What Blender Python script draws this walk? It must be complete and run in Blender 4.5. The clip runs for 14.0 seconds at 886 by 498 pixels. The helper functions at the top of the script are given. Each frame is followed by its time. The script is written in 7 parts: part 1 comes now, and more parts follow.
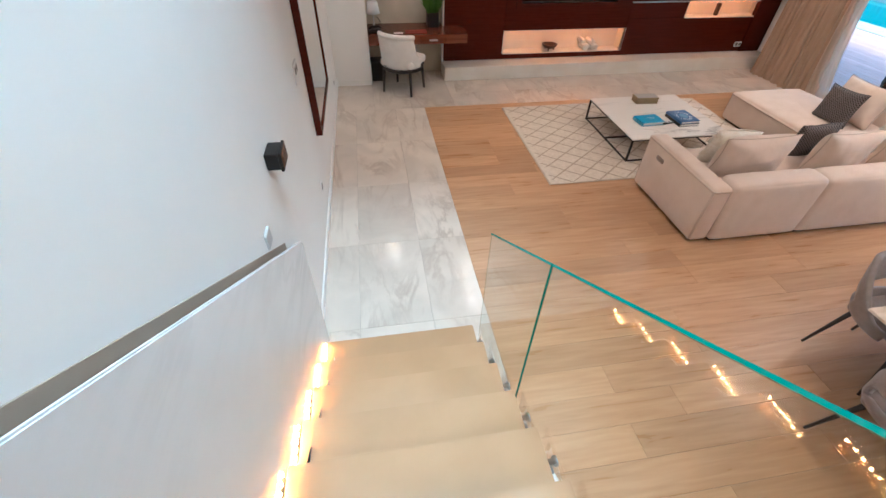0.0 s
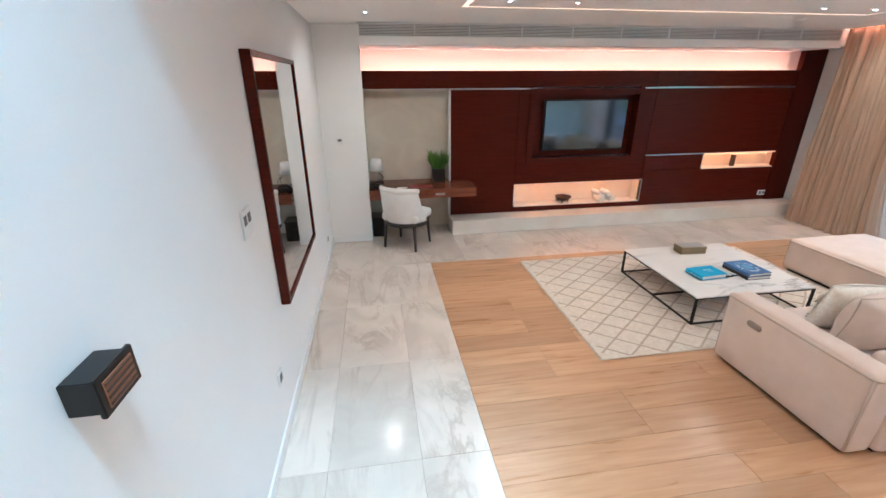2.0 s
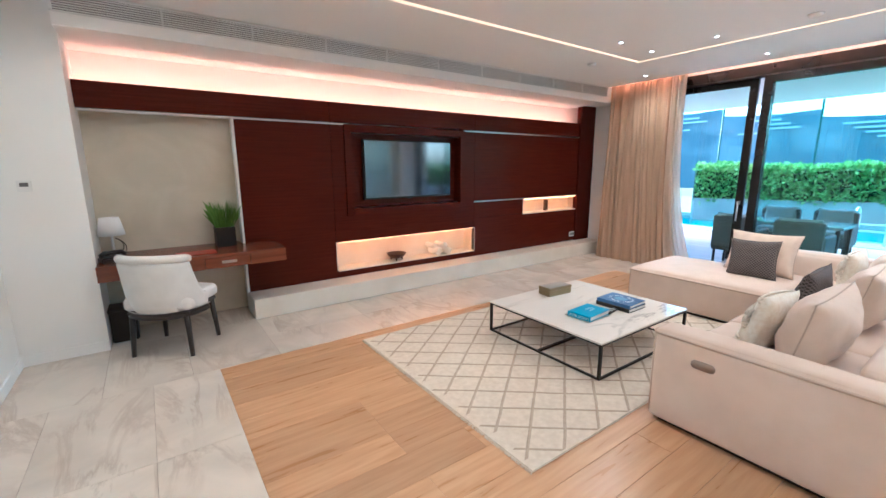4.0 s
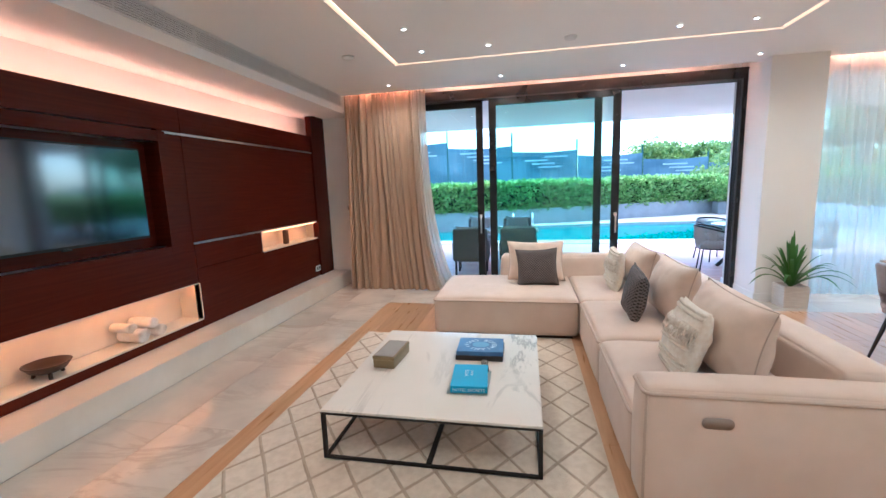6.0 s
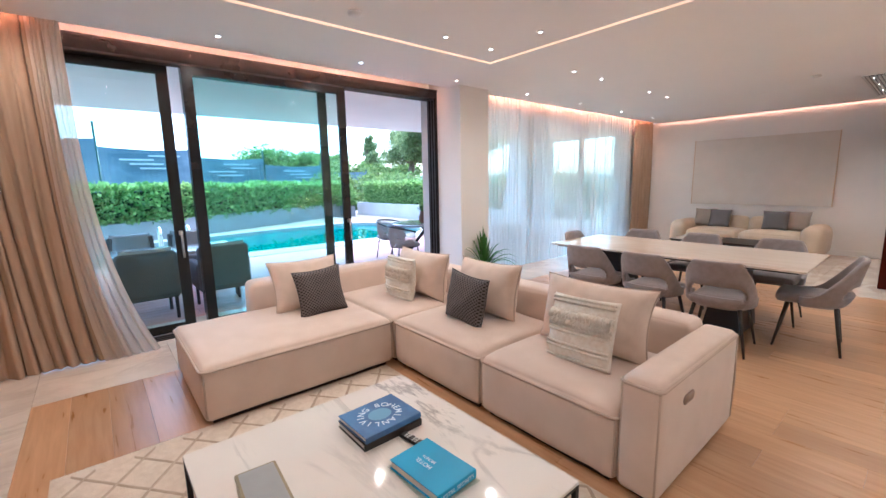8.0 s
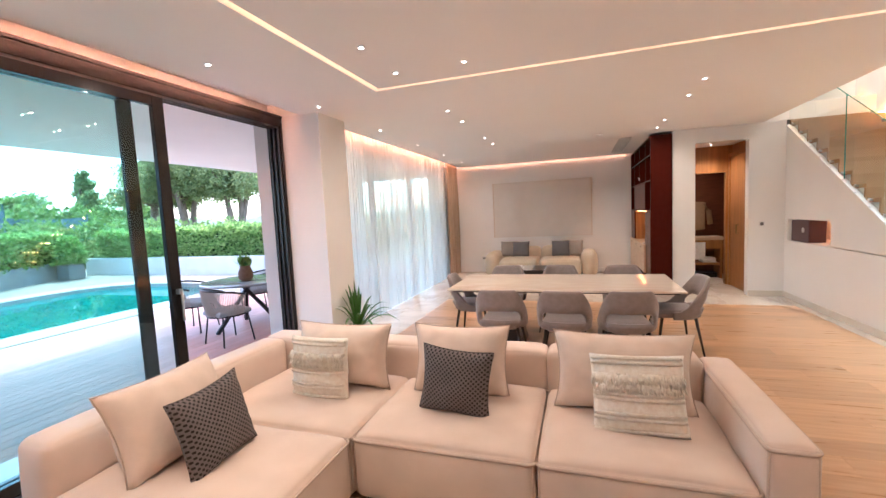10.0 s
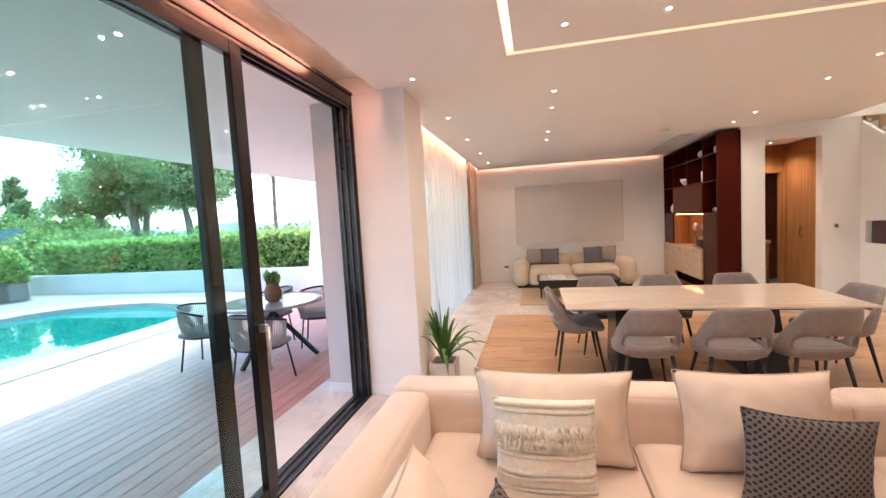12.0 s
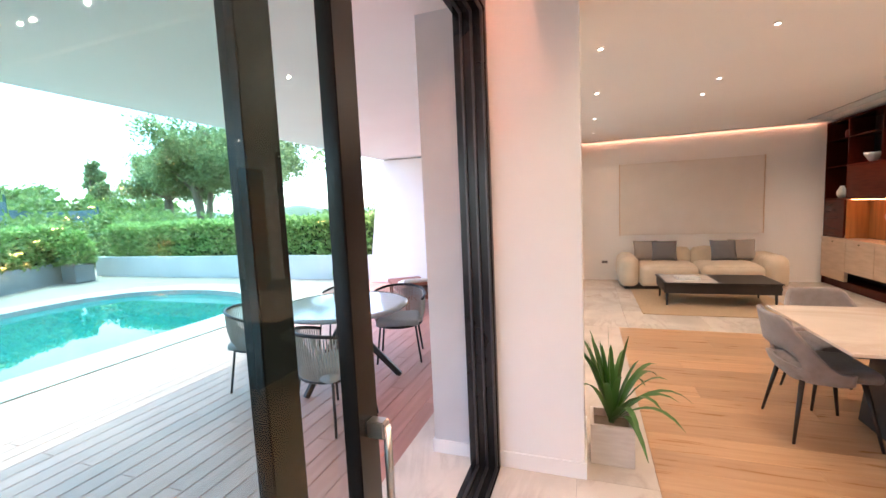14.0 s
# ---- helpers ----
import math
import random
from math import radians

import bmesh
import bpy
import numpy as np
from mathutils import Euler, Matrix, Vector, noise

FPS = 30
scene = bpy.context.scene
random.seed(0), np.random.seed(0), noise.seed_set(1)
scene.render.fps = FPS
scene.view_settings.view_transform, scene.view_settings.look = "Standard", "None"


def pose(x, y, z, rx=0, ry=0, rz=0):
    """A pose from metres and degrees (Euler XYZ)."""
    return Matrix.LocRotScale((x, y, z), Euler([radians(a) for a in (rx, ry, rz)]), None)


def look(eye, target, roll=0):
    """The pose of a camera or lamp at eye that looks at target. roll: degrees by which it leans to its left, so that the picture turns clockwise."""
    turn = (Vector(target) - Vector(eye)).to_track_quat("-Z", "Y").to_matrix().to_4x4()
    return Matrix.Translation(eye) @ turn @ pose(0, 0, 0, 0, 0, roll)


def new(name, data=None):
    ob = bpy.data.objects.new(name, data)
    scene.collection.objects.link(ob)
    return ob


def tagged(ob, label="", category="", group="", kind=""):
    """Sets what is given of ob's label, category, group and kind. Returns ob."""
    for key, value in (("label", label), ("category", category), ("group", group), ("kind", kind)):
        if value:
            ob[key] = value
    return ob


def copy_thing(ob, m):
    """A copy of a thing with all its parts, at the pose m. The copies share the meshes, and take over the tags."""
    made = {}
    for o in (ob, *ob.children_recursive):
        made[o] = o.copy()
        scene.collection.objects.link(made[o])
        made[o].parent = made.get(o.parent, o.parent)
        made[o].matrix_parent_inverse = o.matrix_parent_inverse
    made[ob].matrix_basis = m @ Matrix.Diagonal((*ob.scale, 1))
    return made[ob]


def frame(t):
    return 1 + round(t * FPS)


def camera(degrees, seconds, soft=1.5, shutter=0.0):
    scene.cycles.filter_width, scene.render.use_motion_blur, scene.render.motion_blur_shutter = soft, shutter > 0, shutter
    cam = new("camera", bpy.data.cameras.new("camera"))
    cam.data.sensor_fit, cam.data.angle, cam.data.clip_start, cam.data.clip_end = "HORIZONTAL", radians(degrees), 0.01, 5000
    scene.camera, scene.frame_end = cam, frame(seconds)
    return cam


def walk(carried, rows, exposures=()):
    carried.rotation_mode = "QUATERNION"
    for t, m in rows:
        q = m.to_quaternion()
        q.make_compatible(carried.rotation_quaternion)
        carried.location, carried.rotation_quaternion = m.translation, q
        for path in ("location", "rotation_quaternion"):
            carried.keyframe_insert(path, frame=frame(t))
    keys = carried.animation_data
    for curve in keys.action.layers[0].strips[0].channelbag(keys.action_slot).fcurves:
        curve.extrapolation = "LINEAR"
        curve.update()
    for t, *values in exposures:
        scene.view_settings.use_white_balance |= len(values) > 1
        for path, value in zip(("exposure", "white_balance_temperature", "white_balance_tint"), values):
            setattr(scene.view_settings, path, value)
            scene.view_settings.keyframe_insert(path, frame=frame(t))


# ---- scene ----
cam = camera(93.8, 14.0)
PATH = [
    (0, (0.042, 0.011, 2.607), (0.305, 1.463, 1.258), 1.5),
    (0.5, (0.059, 0.242, 2.494), (0.301, 1.799, 1.263), 0.7),
    (1, (0.075, 0.505, 2.387), (0.298, 2.179, 1.315), -0.1),
    (1.5, (0.129, 0.78, 2.301), (0.366, 2.55, 1.401), -0.4),
    (2, (0.187, 1.092, 2.161), (0.473, 2.924, 1.412), -0.3),
    (2.2, (0.212, 1.204, 2.108), (0.541, 3.051, 1.413), -0.2),
    (4.3, (0.541, 2.709, 1.523), (1.834, 4.197, 1.182), -0.5),
    (4.5, (0.595, 2.906, 1.514), (1.992, 4.303, 1.204), -0.7),
    (5, (0.706, 3.355, 1.523), (2.353, 4.462, 1.269), -1.5),
    (5.5, (0.821, 3.76, 1.514), (2.648, 4.525, 1.242), -1.8),
    (6, (1.057, 4.131, 1.505), (2.995, 4.522, 1.206), -2.0),
    (6.5, (1.321, 4.534, 1.482), (3.294, 4.476, 1.163), -1.8),
    (7, (1.573, 4.881, 1.493), (3.477, 4.373, 1.15), -1.7),
    (7.5, (1.88, 5.145, 1.455), (3.625, 4.221, 1.137), -1.1),
    (8, (2.197, 5.427, 1.518), (3.711, 4.161, 1.198), -1.1),
    (8.5, (2.564, 5.569, 1.509), (3.809, 4.032, 1.218), -1.0),
    (9, (2.938, 5.638, 1.538), (3.923, 3.918, 1.276), -1.3),
    (9.2, (3.106, 5.656, 1.552), (3.995, 3.881, 1.308), -1.8),
    (11.3, (4.842, 5.188, 1.647), (5.346, 3.257, 1.53), -3.0),
    (11.5, (5.009, 5.138, 1.637), (5.504, 3.204, 1.512), -3.2),
    (12, (5.46, 5.039, 1.625), (5.9, 3.093, 1.485), -3.3),
    (12.5, (5.874, 4.854, 1.593), (6.268, 2.898, 1.449), -4.0),
    (13, (6.224, 4.612, 1.561), (6.593, 2.652, 1.415), -4.3),
    (13.5, (6.429, 4.285, 1.568), (6.895, 2.347, 1.403), -4.1),
    (14, (6.523, 3.835, 1.603), (7.183, 1.957, 1.412), -2.6),
]
walk(cam, [(t, look(eye, target, roll)) for t, eye, target, roll in PATH],
     ((0, 2.82, 5060, 7), (1.0, 3.10, 4760, 6), (2.0, 3.26, 4620, 2), (4.5, 3.36, 4560, 0), (5.3, 3.26, 4360, -1), (6.0, 3.06, 4720, 2), (7.2, 2.93, 5020, 7), (8.4, 3.02, 5080, 10), (9.2, 3.10, 5500, 13), (11.5, 3.12, 5750, 13), (12.5, 3.12, 6120, 16), (14, 3.14, 6250, 16)))
# ---- world, sun, lights ----
CEIL = 2.815
world = bpy.data.worlds.new("world")
scene.world = world
world.use_nodes = True
wn = world.node_tree
sky = wn.nodes.new("ShaderNodeTexSky")
sky.sky_type, sky.sun_disc = "NISHITA", False
sky.sun_elevation, sky.sun_rotation = radians(71), radians(135)
sky.air_density, sky.dust_density = 1.0, 2.5
wn.nodes["Background"].inputs["Strength"].default_value = 0.15
wn.links.new(sky.outputs["Color"], wn.nodes["Background"].inputs["Color"])


def lamp(name, kind, m, energy, color, **more):
    data = bpy.data.lights.new(name, kind)
    data.energy, data.color = energy, color
    if kind == "AREA":
        data.shape, data.size, data.size_y = "RECTANGLE", more["size"], more["size_y"]
        data.spread = radians(84)
    if kind == "SPOT":
        data.spot_size, data.spot_blend, data.shadow_soft_size = radians(more["cone"]), 1.0, 0.016
    if kind == "SUN":
        data.angle = radians(0.6)
    ob = new(name, data)
    ob.matrix_world = m
    return ob


WARM = (1.0, 0.62, 0.36)
SPOTWARM = (1.0, 0.775, 0.555)
lamp("sun", "SUN", look((2.2, -2.2, 9.0), (0, 0, 0)), 0.45, (1.0, 0.95, 0.87))
DOWNLIGHTS = [(6.41, y) for y in (5.85, 4.42, 3.02, 1.62, 0.17, -1.27, -2.75, -4.12)]
DOWNLIGHTS += [(5.23, y) for y in (5.12, 4.47, 2.81, 2.22, 0.76, 0.12, -1.28, -1.93)]
DOWNLIGHTS += [(4.63, 5.12), (4.63, 2.22), (2.05, 5.12), (1.42, 5.12), (1.42, 4.47), (0.16, 5.90), (2.05, 2.22)]
DOWNLIGHTS += [(2.57, y) for y in (0.71, 0.07, -1.33, -1.94)]
for n, (px, py) in enumerate(DOWNLIGHTS):
    lamp("downlight_beam", "SPOT", pose(px, py, CEIL - 0.012), 2.9 if py == 1.62 else 5.8, SPOTWARM, cone=70 if py == 1.62 else 168)
# added fill lamp under the closed stairwell ceiling, for light of the upper floor
lamp("stairwell_fill", "AREA", look((0.25, 1.0, 5.5), (-0.10, 1.1, 0.0)), 12.5, (0.80, 0.98, 0.98), size=0.7, size_y=2.6)
lamp("landing_beam", "SPOT", pose(0.2, -2.2, 5.55), 45.0, SPOTWARM, cone=120)
lamp("corridor_beam", "SPOT", pose(1.5, -3.2, 2.60), 9.0, SPOTWARM, cone=130)
lamp("bathroom_beam", "SPOT", pose(1.45, -4.2, 2.60), 4.5, SPOTWARM, cone=130)
for px, py in ((2.95, -2.95), (2.95, -3.6), (2.95, -4.25)):
    lamp("shelf_beam", "SPOT", pose(px, py, CEIL - 0.012), 9.0, SPOTWARM, cone=110)

# ---- materials ----


def mat(name, color, rough=0.5, metal=0.0, color2=None, scale=4.0, detail=6.0, stretch=(1, 1, 1), bump=0.0, bump_scale=60.0,
        spread=(0.35, 0.65), per_piece=0.0, coat=0.0, sheen=0.0, gloss_var=0.0, warp=0.0, spec=0.5):
    """A surface with two scales of variation: broad noise between two colours, fine relief, and a tint piece by piece."""
    m = bpy.data.materials.new(name)
    m.use_nodes = True
    nt = m.node_tree
    n, link = nt.nodes, nt.links.new
    b = n["Principled BSDF"]
    b.inputs["Roughness"].default_value, b.inputs["Metallic"].default_value = rough, metal
    b.inputs["Coat Weight"].default_value, b.inputs["Sheen Weight"].default_value = coat, sheen
    b.inputs["Specular IOR Level"].default_value = spec
    co = n.new("ShaderNodeTexCoord")
    mp = n.new("ShaderNodeMapping")
    mp.inputs["Scale"].default_value = stretch
    link(co.outputs["Object"], mp.inputs["Vector"])
    vec = mp.outputs["Vector"]
    info = n.new("ShaderNodeObjectInfo")
    if per_piece:
        add = n.new("ShaderNodeVectorMath")
        add.operation = "ADD"
        mul = n.new("ShaderNodeVectorMath")
        mul.operation = "SCALE"
        mul.inputs[0].default_value = (37, 19, 53)
        link(info.outputs["Random"], mul.inputs["Scale"])
        link(vec, add.inputs[0])
        link(mul.outputs[0], add.inputs[1])
        vec = add.outputs[0]
    tex = n.new("ShaderNodeTexNoise")
    tex.inputs["Scale"].default_value, tex.inputs["Detail"].default_value, tex.inputs["Distortion"].default_value = scale, detail, warp
    link(vec, tex.inputs["Vector"])
    ramp = n.new("ShaderNodeValToRGB")
    ramp.color_ramp.elements[0].position, ramp.color_ramp.elements[1].position = spread
    c2 = color2 or tuple(c * 0.93 for c in color)
    ramp.color_ramp.elements[0].color, ramp.color_ramp.elements[1].color = (*c2, 1), (*color, 1)
    link(tex.outputs["Fac"], ramp.inputs["Fac"])
    out = ramp.outputs["Color"]
    if per_piece:
        hsv = n.new("ShaderNodeHueSaturation")
        rng = n.new("ShaderNodeMapRange")
        rng.inputs["To Min"].default_value, rng.inputs["To Max"].default_value = 1 - per_piece, 1 + per_piece
        link(info.outputs["Random"], rng.inputs["Value"])
        link(rng.outputs["Result"], hsv.inputs["Value"])
        link(out, hsv.inputs["Color"])
        out = hsv.outputs["Color"]
    link(out, b.inputs["Base Color"])
    fine = n.new("ShaderNodeTexNoise")
    fine.inputs["Scale"].default_value, fine.inputs["Detail"].default_value = bump_scale, 4
    link(vec, fine.inputs["Vector"])
    if bump:
        bp = n.new("ShaderNodeBump")
        bp.inputs["Strength"].default_value, bp.inputs["Distance"].default_value = bump, 0.004
        link(fine.outputs["Fac"], bp.inputs["Height"])
        link(bp.outputs["Normal"], b.inputs["Normal"])
    if gloss_var:
        r2 = n.new("ShaderNodeMapRange")
        r2.inputs["To Min"].default_value, r2.inputs["To Max"].default_value = rough - gloss_var, rough + gloss_var
        link(tex.outputs["Fac"], r2.inputs["Value"])
        link(r2.outputs["Result"], b.inputs["Roughness"])
    return m


def marble(name, base, vein, rough, scale=1.2, stretch=(1, 1, 1), turn=0.5, per_piece=0.0, amount=0.75, width=0.06, cloud=0.5, run=(1.0, 0.32, 1.0)):
    """Polished stone: clouds, and thin warped veins."""
    m = mat(name, base, rough, color2=tuple(b * (1 - 0.16 * cloud) for b in base), scale=scale * 1.3, stretch=stretch, per_piece=per_piece, warp=0.6)
    nt = m.node_tree
    n, link = nt.nodes, nt.links.new
    b = n["Principled BSDF"]
    src = b.inputs["Base Color"].links[0].from_socket
    vec = next(x for x in n if x.type == "TEX_NOISE").inputs["Vector"].links[0].from_socket
    rot = n.new("ShaderNodeMapping")
    rot.inputs["Rotation"].default_value = (0, 0, turn)
    rot.inputs["Scale"].default_value = run
    link(vec, rot.inputs["Vector"])
    vn = n.new("ShaderNodeTexNoise")
    vn.inputs["Scale"].default_value, vn.inputs["Detail"].default_value, vn.inputs["Distortion"].default_value = scale * 1.6, 8, 1.1
    vn.inputs["Roughness"].default_value = 0.62
    link(rot.outputs["Vector"], vn.inputs["Vector"])
    sub = n.new("ShaderNodeMath")
    sub.operation = "SUBTRACT"
    sub.inputs[1].default_value = 0.5
    link(vn.outputs["Fac"], sub.inputs[0])
    ab = n.new("ShaderNodeMath")
    ab.operation = "ABSOLUTE"
    link(sub.outputs[0], ab.inputs[0])
    rg = n.new("ShaderNodeMapRange")
    rg.inputs["From Max"].default_value = width
    rg.inputs["To Min"].default_value, rg.inputs["To Max"].default_value = amount, 0.0
    link(ab.outputs[0], rg.inputs["Value"])
    mask = n.new("ShaderNodeTexNoise")
    mask.inputs["Scale"].default_value = scale * 0.9
    link(vec, mask.inputs["Vector"])
    mr = n.new("ShaderNodeMapRange")
    mr.inputs["From Min"].default_value, mr.inputs["From Max"].default_value = 0.4, 0.68
    link(mask.outputs["Fac"], mr.inputs["Value"])
    mu = n.new("ShaderNodeMath")
    mu.operation = "MULTIPLY"
    link(rg.outputs["Result"], mu.inputs[0])
    link(mr.outputs["Result"], mu.inputs[1])
    mix = n.new("ShaderNodeMixRGB")
    mix.inputs["Color2"].default_value = (*vein, 1)
    link(mu.outputs[0], mix.inputs["Fac"])
    link(src, mix.inputs["Color1"])
    link(mix.outputs["Color"], b.inputs["Base Color"])
    return m


def glow(name, color, strength):
    m = bpy.data.materials.new(name)
    m.use_nodes = True
    b = m.node_tree.nodes["Principled BSDF"]
    b.inputs["Base Color"].default_value = (*color, 1)
    b.inputs["Emission Color"].default_value, b.inputs["Emission Strength"].default_value = (*color, 1), strength
    return m


def glass(name, tint, gloss=0.05):
    """A thin pane: tinted light goes through it, some is mirrored."""
    m = bpy.data.materials.new(name)
    m.use_nodes = True
    nt = m.node_tree
    nt.nodes.remove(nt.nodes["Principled BSDF"])
    tr, gl, mx, lw, po, ad = (nt.nodes.new("ShaderNode" + k) for k in ("BsdfTransparent", "BsdfGlossy", "MixShader", "LayerWeight", "Math", "Math"))
    tr.inputs["Color"].default_value = (*tint, 1)
    gl.inputs["Roughness"].default_value = 0.0
    po.operation, ad.operation = "POWER", "MULTIPLY_ADD"
    po.inputs[1].default_value = 4.0
    ad.inputs[1].default_value, ad.inputs[2].default_value = 0.8, gloss
    lw.inputs["Blend"].default_value = 0.5
    nt.links.new(lw.outputs["Facing"], po.inputs[0])
    nt.links.new(po.outputs[0], ad.inputs[0])
    nt.links.new(ad.outputs[0], mx.inputs[0])
    nt.links.new(tr.outputs[0], mx.inputs[1])
    nt.links.new(gl.outputs[0], mx.inputs[2])
    nt.links.new(mx.outputs[0], nt.nodes["Material Output"].inputs["Surface"])
    return m


def leafy(name, c1, c2, trans=0.35, rough=0.55):
    m = bpy.data.materials.new(name)
    m.use_nodes = True
    nt = m.node_tree
    n, link = nt.nodes, nt.links.new
    b = n["Principled BSDF"]
    geo = n.new("ShaderNodeNewGeometry")
    ramp = n.new("ShaderNodeValToRGB")
    ramp.color_ramp.elements[0].color, ramp.color_ramp.elements[1].color = (*c1, 1), (*c2, 1)
    link(geo.outputs["Random Per Island"], ramp.inputs["Fac"])
    link(ramp.outputs["Color"], b.inputs["Base Color"])
    b.inputs["Roughness"].default_value = rough
    tl, mx = n.new("ShaderNodeBsdfTranslucent"), n.new("ShaderNodeMixShader")
    link(ramp.outputs["Color"], tl.inputs["Color"])
    mx.inputs[0].default_value = trans
    link(b.outputs[0], mx.inputs[1])
    link(tl.outputs[0], mx.inputs[2])
    link(mx.outputs[0], n["Material Output"].inputs["Surface"])
    return m


def cloth_thin(name, color, through_part, fall=0.5):
    """Sheer fabric: part clear, part translucent."""
    m = bpy.data.materials.new(name)
    m.use_nodes = True
    nt = m.node_tree
    n, link = nt.nodes, nt.links.new
    b = n["Principled BSDF"]
    b.inputs["Base Color"].default_value, b.inputs["Roughness"].default_value = (*color, 1), 0.9
    tl, tr = n.new("ShaderNodeBsdfTranslucent"), n.new("ShaderNodeBsdfTransparent")
    m1, m2 = n.new("ShaderNodeMixShader"), n.new("ShaderNodeMixShader")
    tl.inputs["Color"].default_value = (*color, 1)
    m1.inputs[0].default_value, m2.inputs[0].default_value = fall, through_part
    link(b.outputs[0], m1.inputs[1])
    link(tl.outputs[0], m1.inputs[2])
    link(m1.outputs[0], m2.inputs[1])
    link(tr.outputs[0], m2.inputs[2])
    link(m2.outputs[0], n["Material Output"].inputs["Surface"])
    return m


def creased(m, scale, depth, stretch=(1, 1, 1)):
    """Soft creases in stuffed cloth, under its weave."""
    n, link = m.node_tree.nodes, m.node_tree.links.new
    weave = next(x for x in n if x.type == "BUMP")
    co, mp, tex, bp = (n.new("ShaderNode" + k) for k in ("TexCoord", "Mapping", "TexNoise", "Bump"))
    mp.inputs["Scale"].default_value = stretch
    tex.inputs["Scale"].default_value, tex.inputs["Detail"].default_value, tex.inputs["Distortion"].default_value = scale, 1.5, 0.25
    bp.inputs["Strength"].default_value, bp.inputs["Distance"].default_value = 0.75, depth
    link(co.outputs["Object"], mp.inputs["Vector"])
    link(mp.outputs["Vector"], tex.inputs["Vector"])
    link(tex.outputs["Fac"], bp.inputs["Height"])
    link(bp.outputs["Normal"], weave.inputs["Normal"])


PAINT = mat("white_paint", (0.86, 0.85, 0.83), 0.6, color2=(0.835, 0.825, 0.805), scale=1.5, bump=0.05, bump_scale=180)
CEILING_PAINT = mat("ceiling_paint", (0.90, 0.89, 0.875), 0.75, color2=(0.88, 0.87, 0.855), scale=0.8, bump=0.04, bump_scale=150)
GREY_RENDER = mat("grey_render", (0.62, 0.61, 0.60), 0.8, color2=(0.57, 0.56, 0.55), scale=2, bump=0.15, bump_scale=90)
MARBLE = marble("floor_marble", (0.71, 0.635, 0.55), (0.42, 0.345, 0.28), 0.19, scale=1.5, turn=0.75, per_piece=0.06, amount=0.66, width=0.055, cloud=1.1)
# cream stone with the orange of the step LEDs put into its colour
STAIR_STONE = mat("led_tinted_limestone", (0.48, 0.305, 0.17), 0.15, color2=(0.42, 0.26, 0.14), scale=2.2, bump=0.02, per_piece=0.04)
PANEL_MARBLE = marble("panel_marble", (0.74, 0.75, 0.77), (0.52, 0.53, 0.55), 0.16, scale=1.1, turn=1.0, amount=0.4, width=0.05)
LEDGE_STONE = mat("ledge_stone", (0.76, 0.72, 0.65), 0.35, color2=(0.69, 0.64, 0.56), scale=3, bump=0.04)
TABLE_MARBLE = marble("table_marble", (0.82, 0.775, 0.715), (0.30, 0.285, 0.27), 0.07, scale=1.25, turn=-0.22, amount=0.85, width=0.03, cloud=0.35, run=(0.16, 1.0, 1.0))
DINING_STONE = marble("dining_stone", (0.76, 0.66, 0.56), (0.52, 0.40, 0.31), 0.07, scale=0.8, stretch=(0.35, 2.4, 1), turn=0.1, amount=0.55, width=0.08)
OAK = mat("oak_plank", (0.555, 0.335, 0.185), 0.29, color2=(0.465, 0.265, 0.135), spec=0.6, scale=3.0, stretch=(0.7, 9, 1), detail=9, bump=0.07, bump_scale=30, per_piece=0.15, gloss_var=0.05, warp=0.5)
DARKWOOD = mat("dark_red_wood", (0.080, 0.0115, 0.0055), 0.24, color2=(0.058, 0.0082, 0.0043), spec=0.13, scale=4, stretch=(0.5, 1, 14), detail=8, bump=0.04, bump_scale=25)
DARKWOOD_END = mat("dark_red_wood_end", (0.062, 0.0085, 0.005), 0.24, spec=0.1, color2=(0.054, 0.0075, 0.0045), scale=4, stretch=(14, 1, 0.5), detail=8, bump=0.04, bump_scale=25)
DESKWOOD = mat("desk_wood", (0.19, 0.052, 0.024), 0.25, color2=(0.13, 0.034, 0.016), scale=3, stretch=(0.5, 8, 8), detail=8, bump=0.03)
DOORWOOD = mat("door_wood", (0.44, 0.20, 0.065), 0.38, color2=(0.31, 0.14, 0.048), scale=3, stretch=(8, 8, 0.4), detail=8, bump=0.03)
PALEWOOD = mat("pale_wood", (0.66, 0.48, 0.33), 0.4, color2=(0.57, 0.40, 0.26), scale=3, stretch=(1, 1, 6), detail=8, bump=0.03)
PLASTERBACK = mat("stucco_panel", (0.66, 0.60, 0.49), 0.5, color2=(0.58, 0.52, 0.41), scale=2.2, warp=0.8, bump=0.06, bump_scale=20)
FRAME = mat("bronze_frame", (0.017, 0.0165, 0.017), 0.25, metal=0.25, bump=0.02)
TRACK = mat("track_metal", (0.10, 0.095, 0.095), 0.35, metal=0.8)
BLACK = mat("black_metal", (0.016, 0.015, 0.015), 0.42, metal=0.4)
BLACKWOOD = mat("black_stained_wood", (0.022, 0.017, 0.015), 0.35)
STEEL = mat("brushed_steel", (0.62, 0.61, 0.60), 0.28, metal=1.0, stretch=(1, 1, 20), scale=20)
BRASS = mat("aged_brass", (0.30, 0.24, 0.14), 0.38, metal=0.9, scale=20)
SOFA = mat("sofa_fabric", (0.71, 0.575, 0.485), 0.88, color2=(0.665, 0.53, 0.44), scale=5, bump=0.35, bump_scale=420, sheen=0.25)
creased(SOFA, 4.5, 0.014, (1.0, 0.7, 1.0))
SEAM = mat("sofa_piping", (0.56, 0.44, 0.355), 0.9, bump=0.3, bump_scale=500)
